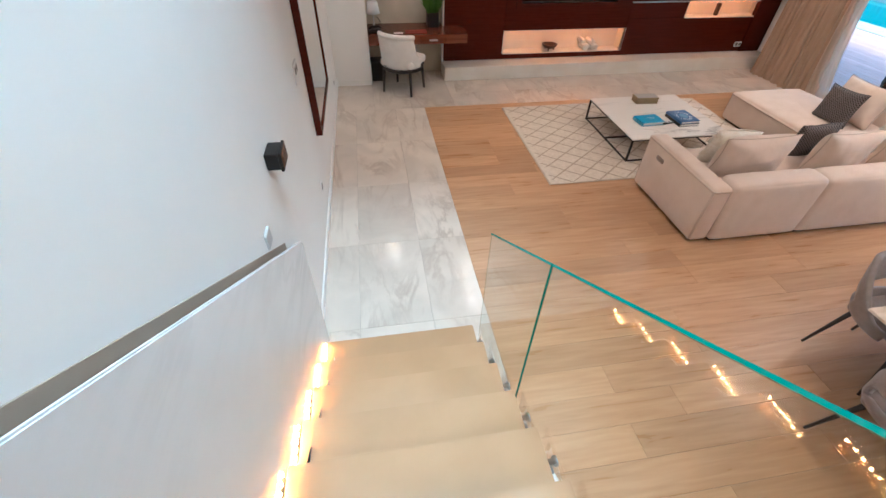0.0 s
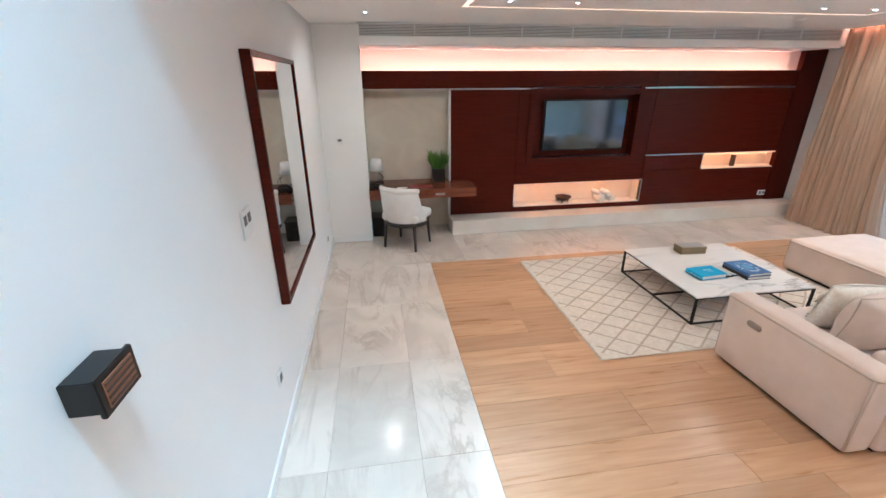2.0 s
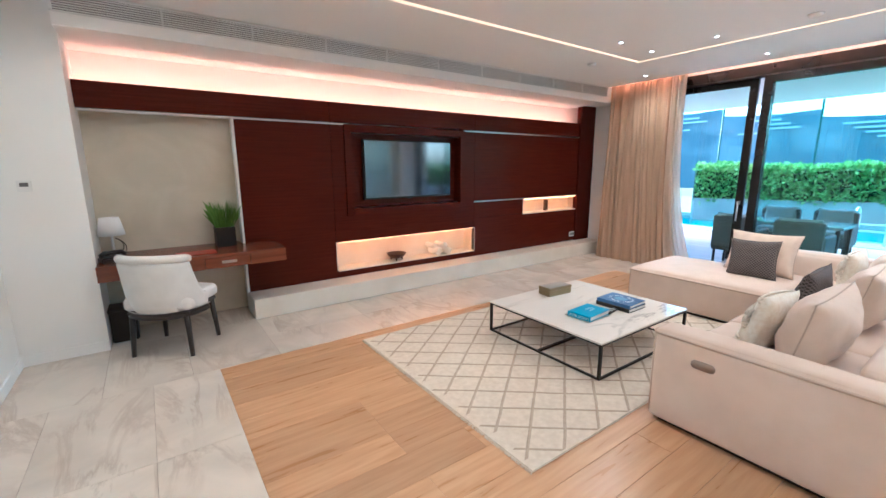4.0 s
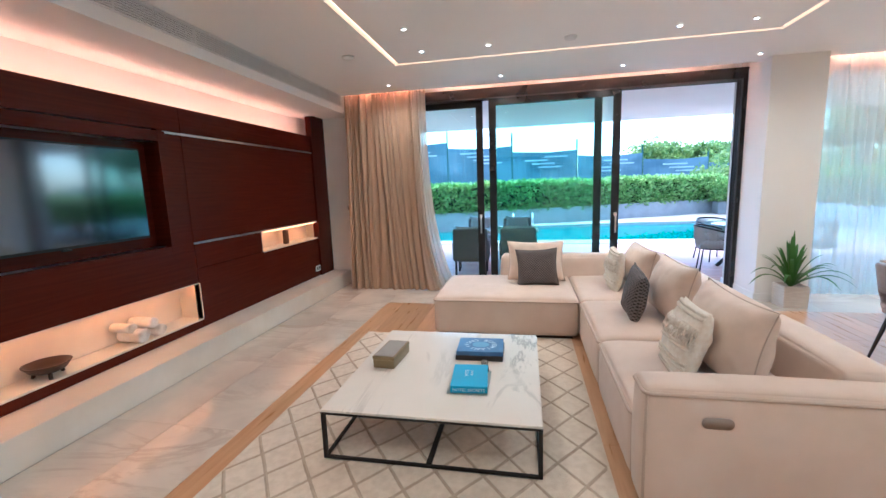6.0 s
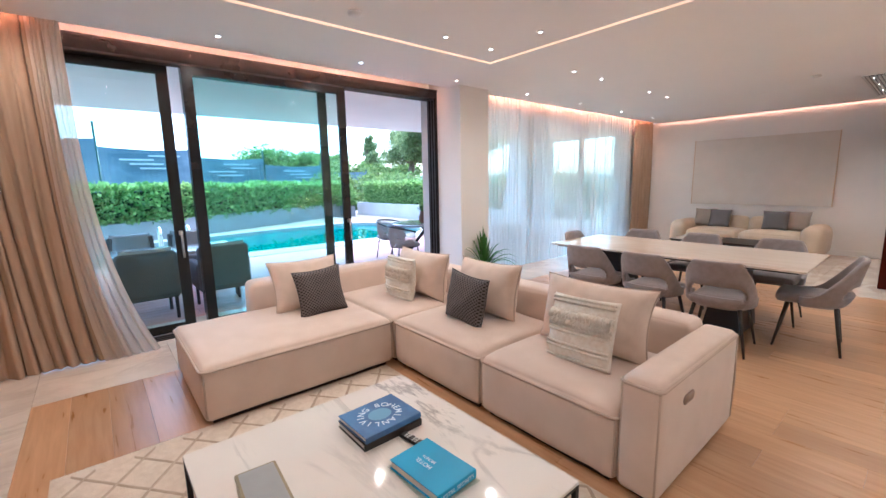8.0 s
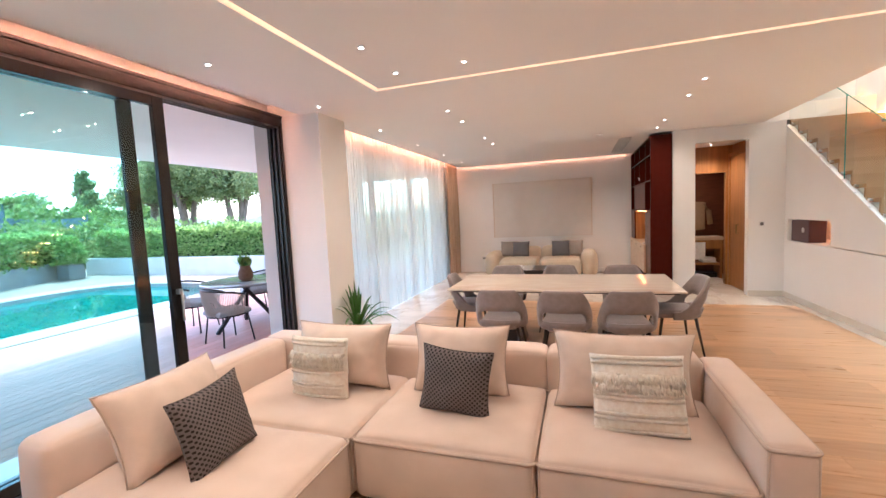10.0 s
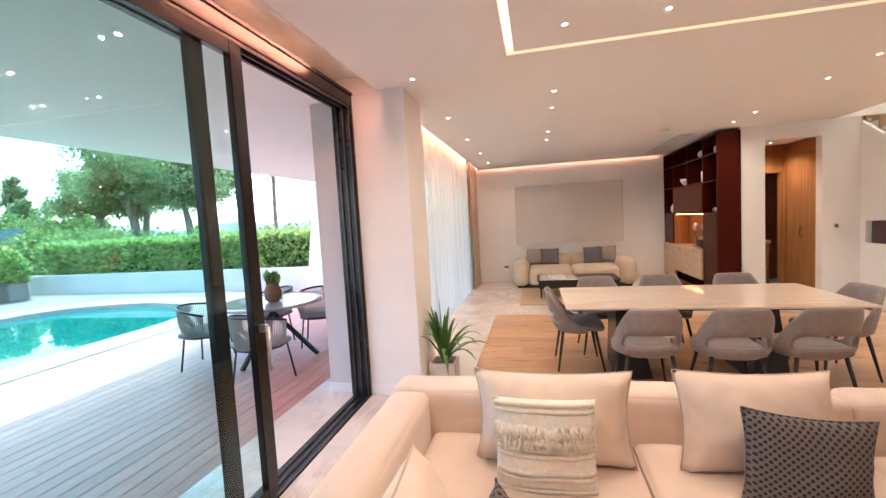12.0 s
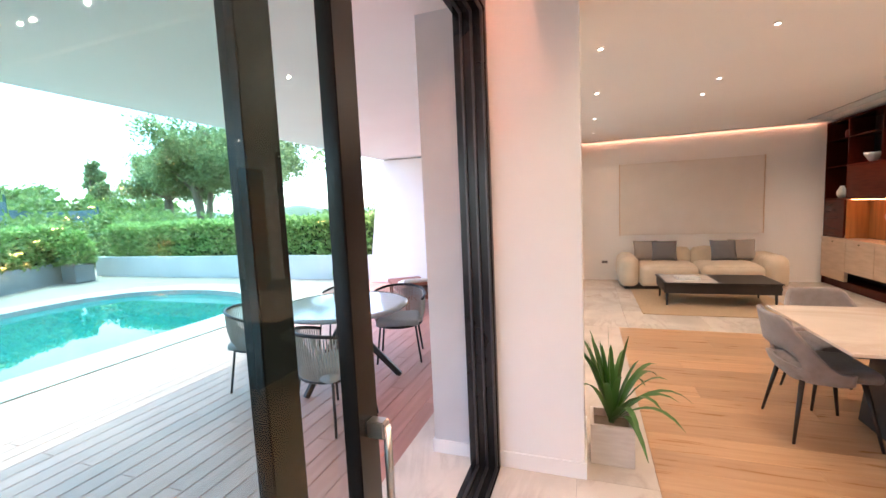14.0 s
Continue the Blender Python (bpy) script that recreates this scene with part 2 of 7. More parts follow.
LINEN = mat("linen_cushion", (0.74, 0.60, 0.50), 0.9, color2=(0.68, 0.545, 0.45), scale=9, bump=0.4, bump_scale=380, sheen=0.2)
creased(LINEN, 7.0, 0.018)
WOOL = mat("cream_wool", (0.84, 0.79, 0.70), 0.95, color2=(0.76, 0.68, 0.57), scale=40, bump=0.6, bump_scale=120, sheen=0.3)
CHAIRCLOTH = mat("taupe_fabric", (0.29, 0.245, 0.235), 0.9, color2=(0.25, 0.21, 0.20), scale=20, bump=0.3, bump_scale=500, sheen=0.3)
DRAPE = mat("beige_drape", (0.47, 0.325, 0.22), 0.9, color2=(0.41, 0.28, 0.185), scale=6, stretch=(3, 3, 0.3), bump=0.25, bump_scale=350, sheen=0.2)
SHEER = cloth_thin("sheer_voile", (0.96, 0.92, 0.865), 0.33, 0.7)
SHEER_DENSE = cloth_thin("sheer_gathered", (0.78, 0.65, 0.53), 0.16, 0.5)
WHITELEATHER = mat("white_leather", (0.78, 0.76, 0.73), 0.5, color2=(0.74, 0.72, 0.69), scale=12, bump=0.15, bump_scale=200)
RUGWOOL = mat("rug_wool", (0.72, 0.63, 0.52), 0.97, color2=(0.63, 0.54, 0.435), scale=25, bump=1.0, bump_scale=150, sheen=0.3)
RUGLINE = mat("rug_line_wool", (0.52, 0.43, 0.335), 0.97, color2=(0.45, 0.365, 0.28), scale=25, bump=1.0, bump_scale=150)
JUTE = mat("jute_rug", (0.50, 0.36, 0.22), 0.95, color2=(0.42, 0.30, 0.18), scale=60, bump=0.8, bump_scale=180)
CANVAS = mat("plain_canvas", (0.76, 0.71, 0.655), 0.9, color2=(0.73, 0.68, 0.62), scale=3, bump=0.2, bump_scale=300)
SCREEN = mat("tv_glass", (0.145, 0.165, 0.175), 0.09, metal=1.0)
PLASTIC = mat("white_plastic", (0.80, 0.80, 0.79), 0.4)
SOCKETGREY = mat("socket_insert", (0.13, 0.12, 0.12), 0.4)
CERAMIC = mat("white_ceramic", (0.80, 0.78, 0.75), 0.3)
TOWEL = mat("white_towel", (0.85, 0.84, 0.82), 0.95, bump=0.9, bump_scale=160, scale=20)
BOWLWOOD = mat("dark_bowl", (0.05, 0.028, 0.022), 0.4)
BLUEBOOK = mat("turquoise_cover", (0.02, 0.36, 0.62), 0.4, color2=(0.02, 0.32, 0.56), scale=6)
NAVYBOOK = mat("navy_cover", (0.075, 0.19, 0.40), 0.4, color2=(0.045, 0.12, 0.28), scale=10)
TEALBOOK = mat("teal_cover", (0.02, 0.16, 0.19), 0.4)
PAPER = mat("paper", (0.82, 0.80, 0.76), 0.7)
PALEINK = mat("pale_ink", (0.72, 0.82, 0.90), 0.5)
REDPAPER = mat("red_folder", (0.30, 0.045, 0.03), 0.5)
SHELFSTONE = mat("slate_lid", (0.33, 0.325, 0.305), 0.45, scale=12)
MIRROR = mat("mirror_silver", (0.82, 0.84, 0.85), 0.02, metal=1.0, color2=(0.82, 0.84, 0.85))
LEAF = leafy("agave_leaf", (0.035, 0.12, 0.02), (0.10, 0.24, 0.05), 0.2, 0.35)
GRASSLEAF = leafy("grass_leaf", (0.06, 0.16, 0.02), (0.16, 0.30, 0.05), 0.3)
HEDGE = leafy("hedge_leaf", (0.12, 0.25, 0.05), (0.44, 0.58, 0.20), 0.5)
TREELEAF = leafy("eucalyptus_leaf", (0.13, 0.21, 0.08), (0.38, 0.44, 0.20), 0.55)
BUSHLEAF = leafy("bush_leaf", (0.10, 0.19, 0.045), (0.30, 0.38, 0.12), 0.45)
# near-black green carries the shade deep between the hedge leaves
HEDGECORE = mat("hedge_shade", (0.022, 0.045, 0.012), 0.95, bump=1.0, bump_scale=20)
BARK = mat("bark", (0.26, 0.20, 0.15), 0.9, color2=(0.16, 0.12, 0.09), scale=6, stretch=(1, 1, 0.3), bump=0.6, bump_scale=20)
DECK = mat("deck_plank", (0.48, 0.235, 0.19), 0.5, color2=(0.40, 0.19, 0.15), scale=3, stretch=(6, 0.5, 1), bump=0.15, bump_scale=60, per_piece=0.12)
COPING = mat("pool_coping", (0.40, 0.38, 0.35), 0.6, color2=(0.355, 0.335, 0.305), scale=6, bump=0.1)
PAVING = mat("terrace_paving", (0.27, 0.235, 0.195), 0.8, color2=(0.235, 0.20, 0.165), scale=3, bump=0.15, per_piece=0.06)
CONCRETE = mat("planter_concrete", (0.30, 0.29, 0.275), 0.85, color2=(0.24, 0.23, 0.22), scale=2, bump=0.25, bump_scale=40)
GARDEN = mat("garden_soil_grass", (0.16, 0.17, 0.07), 0.95, color2=(0.20, 0.15, 0.09), scale=0.5, bump=0.6, bump_scale=12)
POOLTILE = mat("pool_mosaic", (0.05, 0.50, 0.50), 0.4, color2=(0.035, 0.42, 0.44), scale=0.6)
BANNER = mat("blue_banner", (0.085, 0.135, 0.165), 0.8, color2=(0.15, 0.21, 0.24), scale=0.35, stretch=(1, 1, 2), spread=(0.45, 0.6))
BANNERPALE = mat("banner_print", (0.42, 0.48, 0.51), 0.8)
FENCEMETAL = mat("fence_post_green", (0.03, 0.10, 0.08), 0.6)
PALESTEEL = mat("pale_steel", (0.78, 0.78, 0.77), 0.3, metal=0.5)
ROPE = mat("grey_rope", (0.38, 0.365, 0.345), 0.85, bump=0.5, bump_scale=300)
TERRACOTTA = mat("basket_terracotta", (0.19, 0.095, 0.055), 0.85, color2=(0.14, 0.068, 0.04), scale=20, bump=0.8, bump_scale=90)
GREYCUSHION = mat("grey_outdoor_fabric", (0.30, 0.325, 0.335), 0.9, bump=0.3, bump_scale=300)
DARKWICKER = mat("dark_wicker", (0.085, 0.092, 0.098), 0.8, bump=0.9, bump_scale=160)
TEALSTONE = mat("glazed_tabletop", (0.30, 0.32, 0.33), 0.1)
GREYPLUM = mat("plum_box", (0.075, 0.035, 0.045), 0.45)
BATHWALL = mat("brown_bath_tile", (0.16, 0.058, 0.03), 0.3, color2=(0.115, 0.042, 0.022), scale=5, stretch=(1, 1, 6))
GROUT = mat("grout", (0.33, 0.31, 0.28), 0.9)
LED = glow("led_warm", (1.0, 0.58, 0.32), 0.36)
LED_COVE = glow("led_cove", (1.0, 0.40, 0.23), 2.6)
LED_NICHE = glow("led_niche", (1.0, 0.33, 0.10), 3.4)
LED_STAIR = glow("led_stair", (1.0, 0.44, 0.12), 46.0)
LED_POCKET = glow("led_pocket", (1.0, 0.43, 0.25), 6.5)
DOWNGLOW = glow("downlight_glow", (1.0, 0.90, 0.78), 3.0)
SHADEGLOW = mat("lamp_shade", (0.80, 0.80, 0.80), 0.9)
PANE = glass("window_glass", (0.72, 0.95, 0.915))
CLEARPANE = glass("balustrade_glass", (0.90, 0.95, 0.93))
GLASSEDGE = mat("glass_edge", (0.01, 0.20, 0.155), 0.1)


def dotted(name, ground, dot, pitch):
    """Woven cloth with rows of small dark dots, each row set half a step aside."""
    m = mat(name, ground, 0.9, bump=0.3, bump_scale=300)
    n, link = m.node_tree.nodes, m.node_tree.links.new
    b = n["Principled BSDF"]
    src = b.inputs["Base Color"].links[0].from_socket
    co, axes, mul, ramp, mix = (n.new("ShaderNode" + k) for k in ("TexCoord", "SeparateXYZ", "Math", "MapRange", "MixRGB"))
    link(co.outputs["Object"], axes.inputs[0])
    mul.operation = "MULTIPLY"
    for slot, axis in enumerate(("X", "Z")):
        scale, wave = n.new("ShaderNodeMath"), n.new("ShaderNodeMath")
        scale.operation, wave.operation = "MULTIPLY", "SINE"
        scale.inputs[1].default_value = 2 * math.pi / pitch
        link(axes.outputs[axis], scale.inputs[0])
        link(scale.outputs[0], wave.inputs[0])
        link(wave.outputs[0], mul.inputs[slot])
    ramp.inputs["From Min"].default_value, ramp.inputs["From Max"].default_value = 0.12, 0.34
    link(mul.outputs[0], ramp.inputs["Value"])
    link(ramp.outputs["Result"], mix.inputs["Fac"])
    link(src, mix.inputs["Color1"])
    mix.inputs["Color2"].default_value = (*dot, 1)
    link(mix.outputs["Color"], b.inputs["Base Color"])
    return m


CHECKED = dotted("charcoal_dotted", (0.165, 0.14, 0.135), (0.018, 0.015, 0.016), 0.027)

# ---- mesh tools ----


def finish(name, bm, material, smooth=False):
    me = bpy.data.meshes.new(name)
    bm.normal_update()
    bm.to_mesh(me)
    bm.free()
    me.materials.append(material)
    if smooth:
        me.polygons.foreach_set("use_smooth", [True] * len(me.polygons))
    return me


def part(name, bm, material, parent=None, label="", smooth=False, at=None):
    ob = new(name, finish(name, bm, material, smooth))
    if parent:
        ob.parent = parent
    if at is not None:
        ob.matrix_basis = at
    return tagged(ob, label)


def thing(name, at, label, category, group="", kind=""):
    ob = new(name)
    ob.empty_display_size = 0.1
    ob.matrix_basis = at
    return tagged(ob, label, category, group, kind)


def box(x0, y0, z0, x1, y1, z1, bevel=0.0, bm=None, seg=2):
    own = bm is None
    b = bmesh.new()
    bmesh.ops.create_cube(b, size=1)
    for v in b.verts:
        v.co = Vector(((x0 + x1) / 2 + v.co.x * (x1 - x0), (y0 + y1) / 2 + v.co.y * (y1 - y0), (z0 + z1) / 2 + v.co.z * (z1 - z0)))
    if bevel:
        bmesh.ops.bevel(b, geom=b.edges[:], offset=bevel, segments=seg, affect="EDGES", clamp_overlap=True)
    if own:
        return b
    return join(bm, b)


def join(bm, other, m=None):
    """Adds other's geometry to bm."""
    if m is not None:
        bmesh.ops.transform(other, matrix=m, verts=other.verts[:])
    me = bpy.data.meshes.new("join")
    other.to_mesh(me)
    other.free()
    bm.from_mesh(me)
    bpy.data.meshes.remove(me)
    return bm


def tube(points, radius, sides=8, closed=False, bm=None, taper=None):
    """A round bar along points."""
    bm = bm or bmesh.new()
    pts = [Vector(p) for p in points]
    rings, count = [], len(pts)
    for i, p in enumerate(pts):
        a = pts[i - 1] if (i or closed) else p
        c = pts[(i + 1) % count] if (i < count - 1 or closed) else p
        d = (c - a).normalized()
        side = d.cross(Vector((0, 0, 1)) if abs(d.z) < 0.9 else Vector((1, 0, 0))).normalized()
        up = side.cross(d)
        r = radius * (taper[i] if taper else 1)
        rings.append([bm.verts.new(p + (side * math.cos(k) + up * math.sin(k)) * r) for k in (2 * math.pi * j / sides for j in range(sides))])
    for i in range(count if closed else count - 1):
        a, c = rings[i], rings[(i + 1) % count]
        for j in range(sides):
            bm.faces.new((a[j], c[j], c[(j + 1) % sides], a[(j + 1) % sides]))
    if not closed:
        bm.faces.new(rings[0])
        bm.faces.new(rings[-1][::-1])
    bmesh.ops.recalc_face_normals(bm, faces=bm.faces[:])
    return bm


def lathe(profile, sides=24, bm=None):
    """Turns (radius, height) pairs round z."""
    bm = bm or bmesh.new()
    rings = [[bm.verts.new((r * math.cos(2 * math.pi * j / sides), r * math.sin(2 * math.pi * j / sides), z)) for j in range(sides)] for r, z in profile]
    for a, c in zip(rings, rings[1:]):
        for j in range(sides):
            bm.faces.new((a[j], a[(j + 1) % sides], c[(j + 1) % sides], c[j]))
    bm.faces.new(rings[0][::-1])
    bm.faces.new(rings[-1])
    return bm


def prism(outline, z0, z1, bevel=0.0):
    """A flat outline (x, y) raised from z0 to z1."""
    bm = bmesh.new()
    low = [bm.verts.new((x, y, z0)) for x, y in outline]
    top = [bm.verts.new((x, y, z1)) for x, y in outline]
    bm.faces.new(low[::-1])
    bm.faces.new(top)
    for i in range(len(low)):
        j = (i + 1) % len(low)
        bm.faces.new((low[i], low[j], top[j], top[i]))
    bmesh.ops.recalc_face_normals(bm, faces=bm.faces[:])
    if bevel:
        bmesh.ops.bevel(bm, geom=bm.edges[:], offset=bevel, segments=2, affect="EDGES", clamp_overlap=True)
    return bm


STOPS = (-1, -0.985, -0.95, -0.88, -0.7, -0.45, -0.2, 0, 0.2, 0.45, 0.7, 0.88, 0.95, 0.985, 1)


def softbox(sx, sy, sz, r, bulge=0.0, side_bulge=0.0, wrinkle=0.0, seed=0.0, sag=0.0):
    """An upholstered block on z = 0: rounded edges, a crowned top, slightly swollen sides."""
    bm = bmesh.new()
    h = Vector((sx / 2, sy / 2, sz / 2))
    seen = {}

    def vert(u, v, w):
        p = Vector((u * h.x, v * h.y, w * h.z))
        q = Vector([max(-h[i] + r, min(h[i] - r, p[i])) for i in range(3)])
        d = p - q
        if d.length > 1e-6:
            p = q + d.normalized() * r
        fade = (1 - u * u) * (1 - v * v)
        if w > 0:
            p.z += (bulge * fade ** 0.5 - sag * fade) * w
        p.x += side_bulge * u * (1 - v * v) * (1 - w * w)
        p.y += side_bulge * v * (1 - u * u) * (1 - w * w)
        if wrinkle:
            p += Vector((0, 0, wrinkle)) * noise.noise((p.x * 5 + seed, p.y * 5, p.z * 5))
            p.x += wrinkle * 0.5 * noise.noise((p.x * 7, p.y * 7 + seed, p.z * 9))
        p.z += h.z
        key = (round(p.x, 5), round(p.y, 5), round(p.z, 5))
        if key not in seen:
            seen[key] = bm.verts.new(p)
        return seen[key]

    n = len(STOPS)
    for axis in range(3):
        for s in (-1, 1):
            for i in range(n - 1):
                for j in range(n - 1):
                    quad = []
                    for a, b in ((i, j), (i + 1, j), (i + 1, j + 1), (i, j + 1)):
                        c = [0, 0, 0]
                        c[axis], c[(axis + 1) % 3], c[(axis + 2) % 3] = s, STOPS[a], STOPS[b]
                        quad.append(vert(*c))
                    quad = quad if s > 0 else quad[::-1]
                    if len(set(quad)) == 4:
                        try:
                            bm.faces.new(quad)
                        except ValueError:
                            pass
    return bm


def rounded_loop(sx, sy, z, r=0.04, steps=5, lift=None):
    """Points round a rectangle with rounded corners."""
    pts = []
    for cx, cy, a0 in ((1, 1, 0), (-1, 1, 90), (-1, -1, 180), (1, -1, 270)):
        for k in range(steps + 1):
            a = radians(a0 + 90 * k / steps)
            pts.append((cx * (sx / 2 - r) + r * math.cos(a), cy * (sy / 2 - r) + r * math.sin(a), z))
    return pts


def pillow(w, h, thick, seed=0.0, pinch=0.07, n=20):
    """A stuffed cushion standing in the xz plane, its back to +y, its lower edge on z = 0."""
    bm = bmesh.new()
    grid = {}
    for side in (-1, 1):
        for i in range(n + 1):
            for j in range(n + 1):
                u, v = 2 * i / n - 1, 2 * j / n - 1
                rim = i in (0, n) or j in (0, n)
                if rim and side == 1:
                    grid[side, i, j] = grid[-1, i, j]
                    continue
                t = (max(0, 1 - u ** 2) * max(0, 1 - v ** 2)) ** 0.42 * thick / 2
                t *= 1 + 0.22 * noise.noise((u * 1.6 + seed, v * 1.6, side))
                t *= 1 - 0.10 * math.exp(-((u - 0.25 * math.sin(seed)) / 0.3) ** 2) * max(0, v)
                x = u * w / 2 * (1 - pinch * (1 - v * v) * abs(u))
                z = v * h / 2 * (1 - pinch * (1 - u * u) * abs(v))
                t += 0.006 * noise.noise((u * 5, v * 5 + seed, side * 3)) * (0 if rim else 1)
                grid[side, i, j] = bm.verts.new((x, side * t, z + h / 2))
    for side in (-1, 1):
        for i in range(n):
            for j in range(n):
                q = [grid[side, a, b] for a, b in ((i, j), (i + 1, j), (i + 1, j + 1), (i, j + 1))]
                bm.faces.new(q if side < 0 else q[::-1])
    return bm


def pillow_rim(w, h, pinch=0.07, n=20):
    pts = []
    for k in range(4 * n):
        s, i = divmod(k, n)
        a = 2 * i / n - 1
        u, v = ((a, -1), (1, a), (-a, 1), (-1, -a))[s]
        pts.append((u * w / 2 * (1 - pinch * (1 - v * v) * abs(u)), 0, v * h / 2 * (1 - pinch * (1 - u * u) * abs(v)) + h / 2))
    return pts


def scatter_leaves(bm, place, count, size, rng, droop=0.0):
    """Many small folded leaves; place(rng) gives a point and the way it faces."""
    for _ in range(count):
        p, d = place(rng)
        s = size * rng.uniform(0.6, 1.3)
        d = (Vector(d) + Vector((rng.gauss(0, 0.6), rng.gauss(0, 0.6), rng.gauss(0, 0.6) - droop))).normalized()
        side = d.cross(Vector((rng.gauss(0, 1), rng.gauss(0, 1), rng.gauss(0, 1)))).normalized() * s * 0.32
        a = bm.verts.new(p)
        b = bm.verts.new(p + d * s * 0.5 + side)
        c = bm.verts.new(p + d * s)
        e = bm.verts.new(p + d * s * 0.5 - side)
        bm.faces.new((a, b, c, e))


def setting(name, bm, material, label, category, smooth=False):
    return tagged(part(name, bm, material, None, "", smooth), label, category, "", "structure")


# ---- the large structure ----
LW, TVY, ARTY, XW = -0.51, 7.245, -5.28, 7.05
# floor slab under the tiles, with the stair foot on it
setting("floor", box(LW - 0.3, ARTY - 0.3, -0.25, 7.60, 7.80, -0.012), GROUT, "screed slab under the marble and oak floors", "floor")
setting("floor_bath", box(0.3, -6.6, -0.25, 2.25, ARTY - 0.3, -0.004), MARBLE, "pale marble floor of the bathroom", "floor")
# outer walls
setting("wall_west", box(LW - 0.25, -7.0, 0, LW, 7.8, 5.6), PAINT, "white painted plaster wall beside the stairs", "wall")
setting("wall_north_pier", box(LW, 6.89, 0, 0.05, 7.8, CEIL), PAINT, "white painted pier beside the desk niche", "wall")
setting("wall_north", box(0.05, 7.50, 0, 7.55, 7.8, CEIL), PAINT, "white painted wall behind the wood panelling", "wall")
setting("wall_east_north", box(7.25, 6.08, 0, 7.55, 7.50, CEIL + 0.3), PAINT, "white painted return wall beside the curtain", "wall")
setting("wall_east_pier", box(6.555, 0.87, 0, XW, 1.43, CEIL), PAINT, "white painted pier between two window openings", "wall")
setting("wall_east_core", box(XW, 0.87, 0, 7.23, 1.40, CEIL + 0.2), PAINT, "white painted wall core between the windows", "wall")
setting("wall_east_outer_pier", box(7.24, 0.87, -0.03, 7.50, 1.385, CEIL + 0.1), GREY_RENDER, "grey rendered outer pier by the sliding doors", "wall")
setting("wall_east_south", box(XW, ARTY, 0, 7.35, -4.3, CEIL + 0.2), PAINT, "white painted wall behind the far drape", "wall")
setting("wall_south", box(2.26, ARTY - 0.3, 0, 7.35, ARTY, CEIL), PAINT, "white painted end wall of the lounge", "wall")
bm = box(0.646, -2.645, 0, 1.145, -2.495, CEIL)
box(1.91, -2.645, 0, 2.262, -2.495, CEIL, bm=bm)
box(1.145, -2.645, 2.575, 1.91, -2.495, CEIL, bm=bm)
setting("wall_doorway", bm, PAINT, "white painted wall with a tall open doorway", "wall")
setting("wall_lounge_west", box(2.10, -6.6, 0, 2.24, -2.645, CEIL), PAINT, "white painted wall behind the bookcase", "wall")
# under the stairs, facing the dining table, with the display recess
NY0, NY1, NZ0, NZ1 = -2.40, -1.20, 0.925, 1.262
SIDE0, SIDE1 = 0.58, 0.645


def side_wall(outline):
    """A piece of the wall under the stairs, from (y, z) pairs."""
    m = Matrix(((0, 0, 1, 0), (1, 0, 0, 0), (0, 1, 0, 0), (0, 0, 0, 1)))
    piece = prism(outline, SIDE0, SIDE1)
    bmesh.ops.transform(piece, matrix=m, verts=piece.verts[:])
    return piece


bm = side_wall([(-2.645, 0), (1.70, 0), (0.34, 0.90), (-2.645, NZ0)])
join(bm, side_wall([(-2.645, NZ0), (NY0, NZ0), (NY0, NZ1), (-2.645, NZ1)]))
join(bm, side_wall([(NY1, NZ0), (0.33, NZ0), (-0.19, NZ1), (NY1, NZ1)]))
join(bm, side_wall([(-2.645, NZ1), (-0.19, NZ1), (-2.50, 2.74), (-2.645, 2.74)]))
setting("wall_stair_side", bm, PAINT, "white painted wall under the stairs with a display recess", "wall")
bm = box(0.10, NY0 - 0.04, NZ0 - 0.04, 0.14, NY1 + 0.04, NZ1 + 0.04)
box(0.14, NY0 - 0.04, NZ0 - 0.04, 0.575, NY1 + 0.04, NZ0 - 0.002, bm=bm)
box(0.14, NY0 - 0.04, NZ1 + 0.002, 0.575, NY1 + 0.04, NZ1 + 0.04, bm=bm)
setting("wall_recess", bm, PAINT, "white lined display recess under the stairs", "recess")
# ceiling with the stairwell hole, the light slot and the curtain pocket
SX0, SX1, SY0, SY1, SW = 1.06, 5.62, 1.82, 5.51, 0.055
VX, VY0, VY1 = 0.96, -2.48, 2.45
bm = box(LW, VY1, CEIL, SX0, 7.5, CEIL + 0.25)
box(VX, VY0, CEIL, SX0, VY1, CEIL + 0.25, bm=bm)
box(LW, ARTY - 1.4, CEIL, SX0, VY0, CEIL + 0.25, bm=bm)
box(SX0, ARTY - 1.4, CEIL, 6.80, SY0, CEIL + 0.25, bm=bm)
box(SX0, SY1, CEIL, 6.80, 7.5, CEIL + 0.25, bm=bm)
box(SX1, SY0, CEIL, 6.80, SY1, CEIL + 0.25, bm=bm)
box(SX0 + SW, SY0 + SW, CEIL, SX1 - SW, SY1 - SW, CEIL + 0.25, bm=bm)
box(SX0, SY0, CEIL + 0.06, SX1, SY1, CEIL + 0.24, bm=bm)
box(6.80, ARTY - 0.3, CEIL + 0.16, 7.6, 7.5, CEIL + 0.25, bm=bm)
box(6.80, 6.70, CEIL, 7.25, 7.5, CEIL + 0.15, bm=bm)
box(6.80, 0.87, CEIL, 7.25, 1.43, CEIL + 0.15, bm=bm)
setting("ceiling", bm, CEILING_PAINT, "white plaster ceiling with a recessed light slot", "ceiling")
slot = thing("slot_light", pose(0, 0, 0), "warm glowing LED line recessed round the ceiling", "ceiling light", "", "")
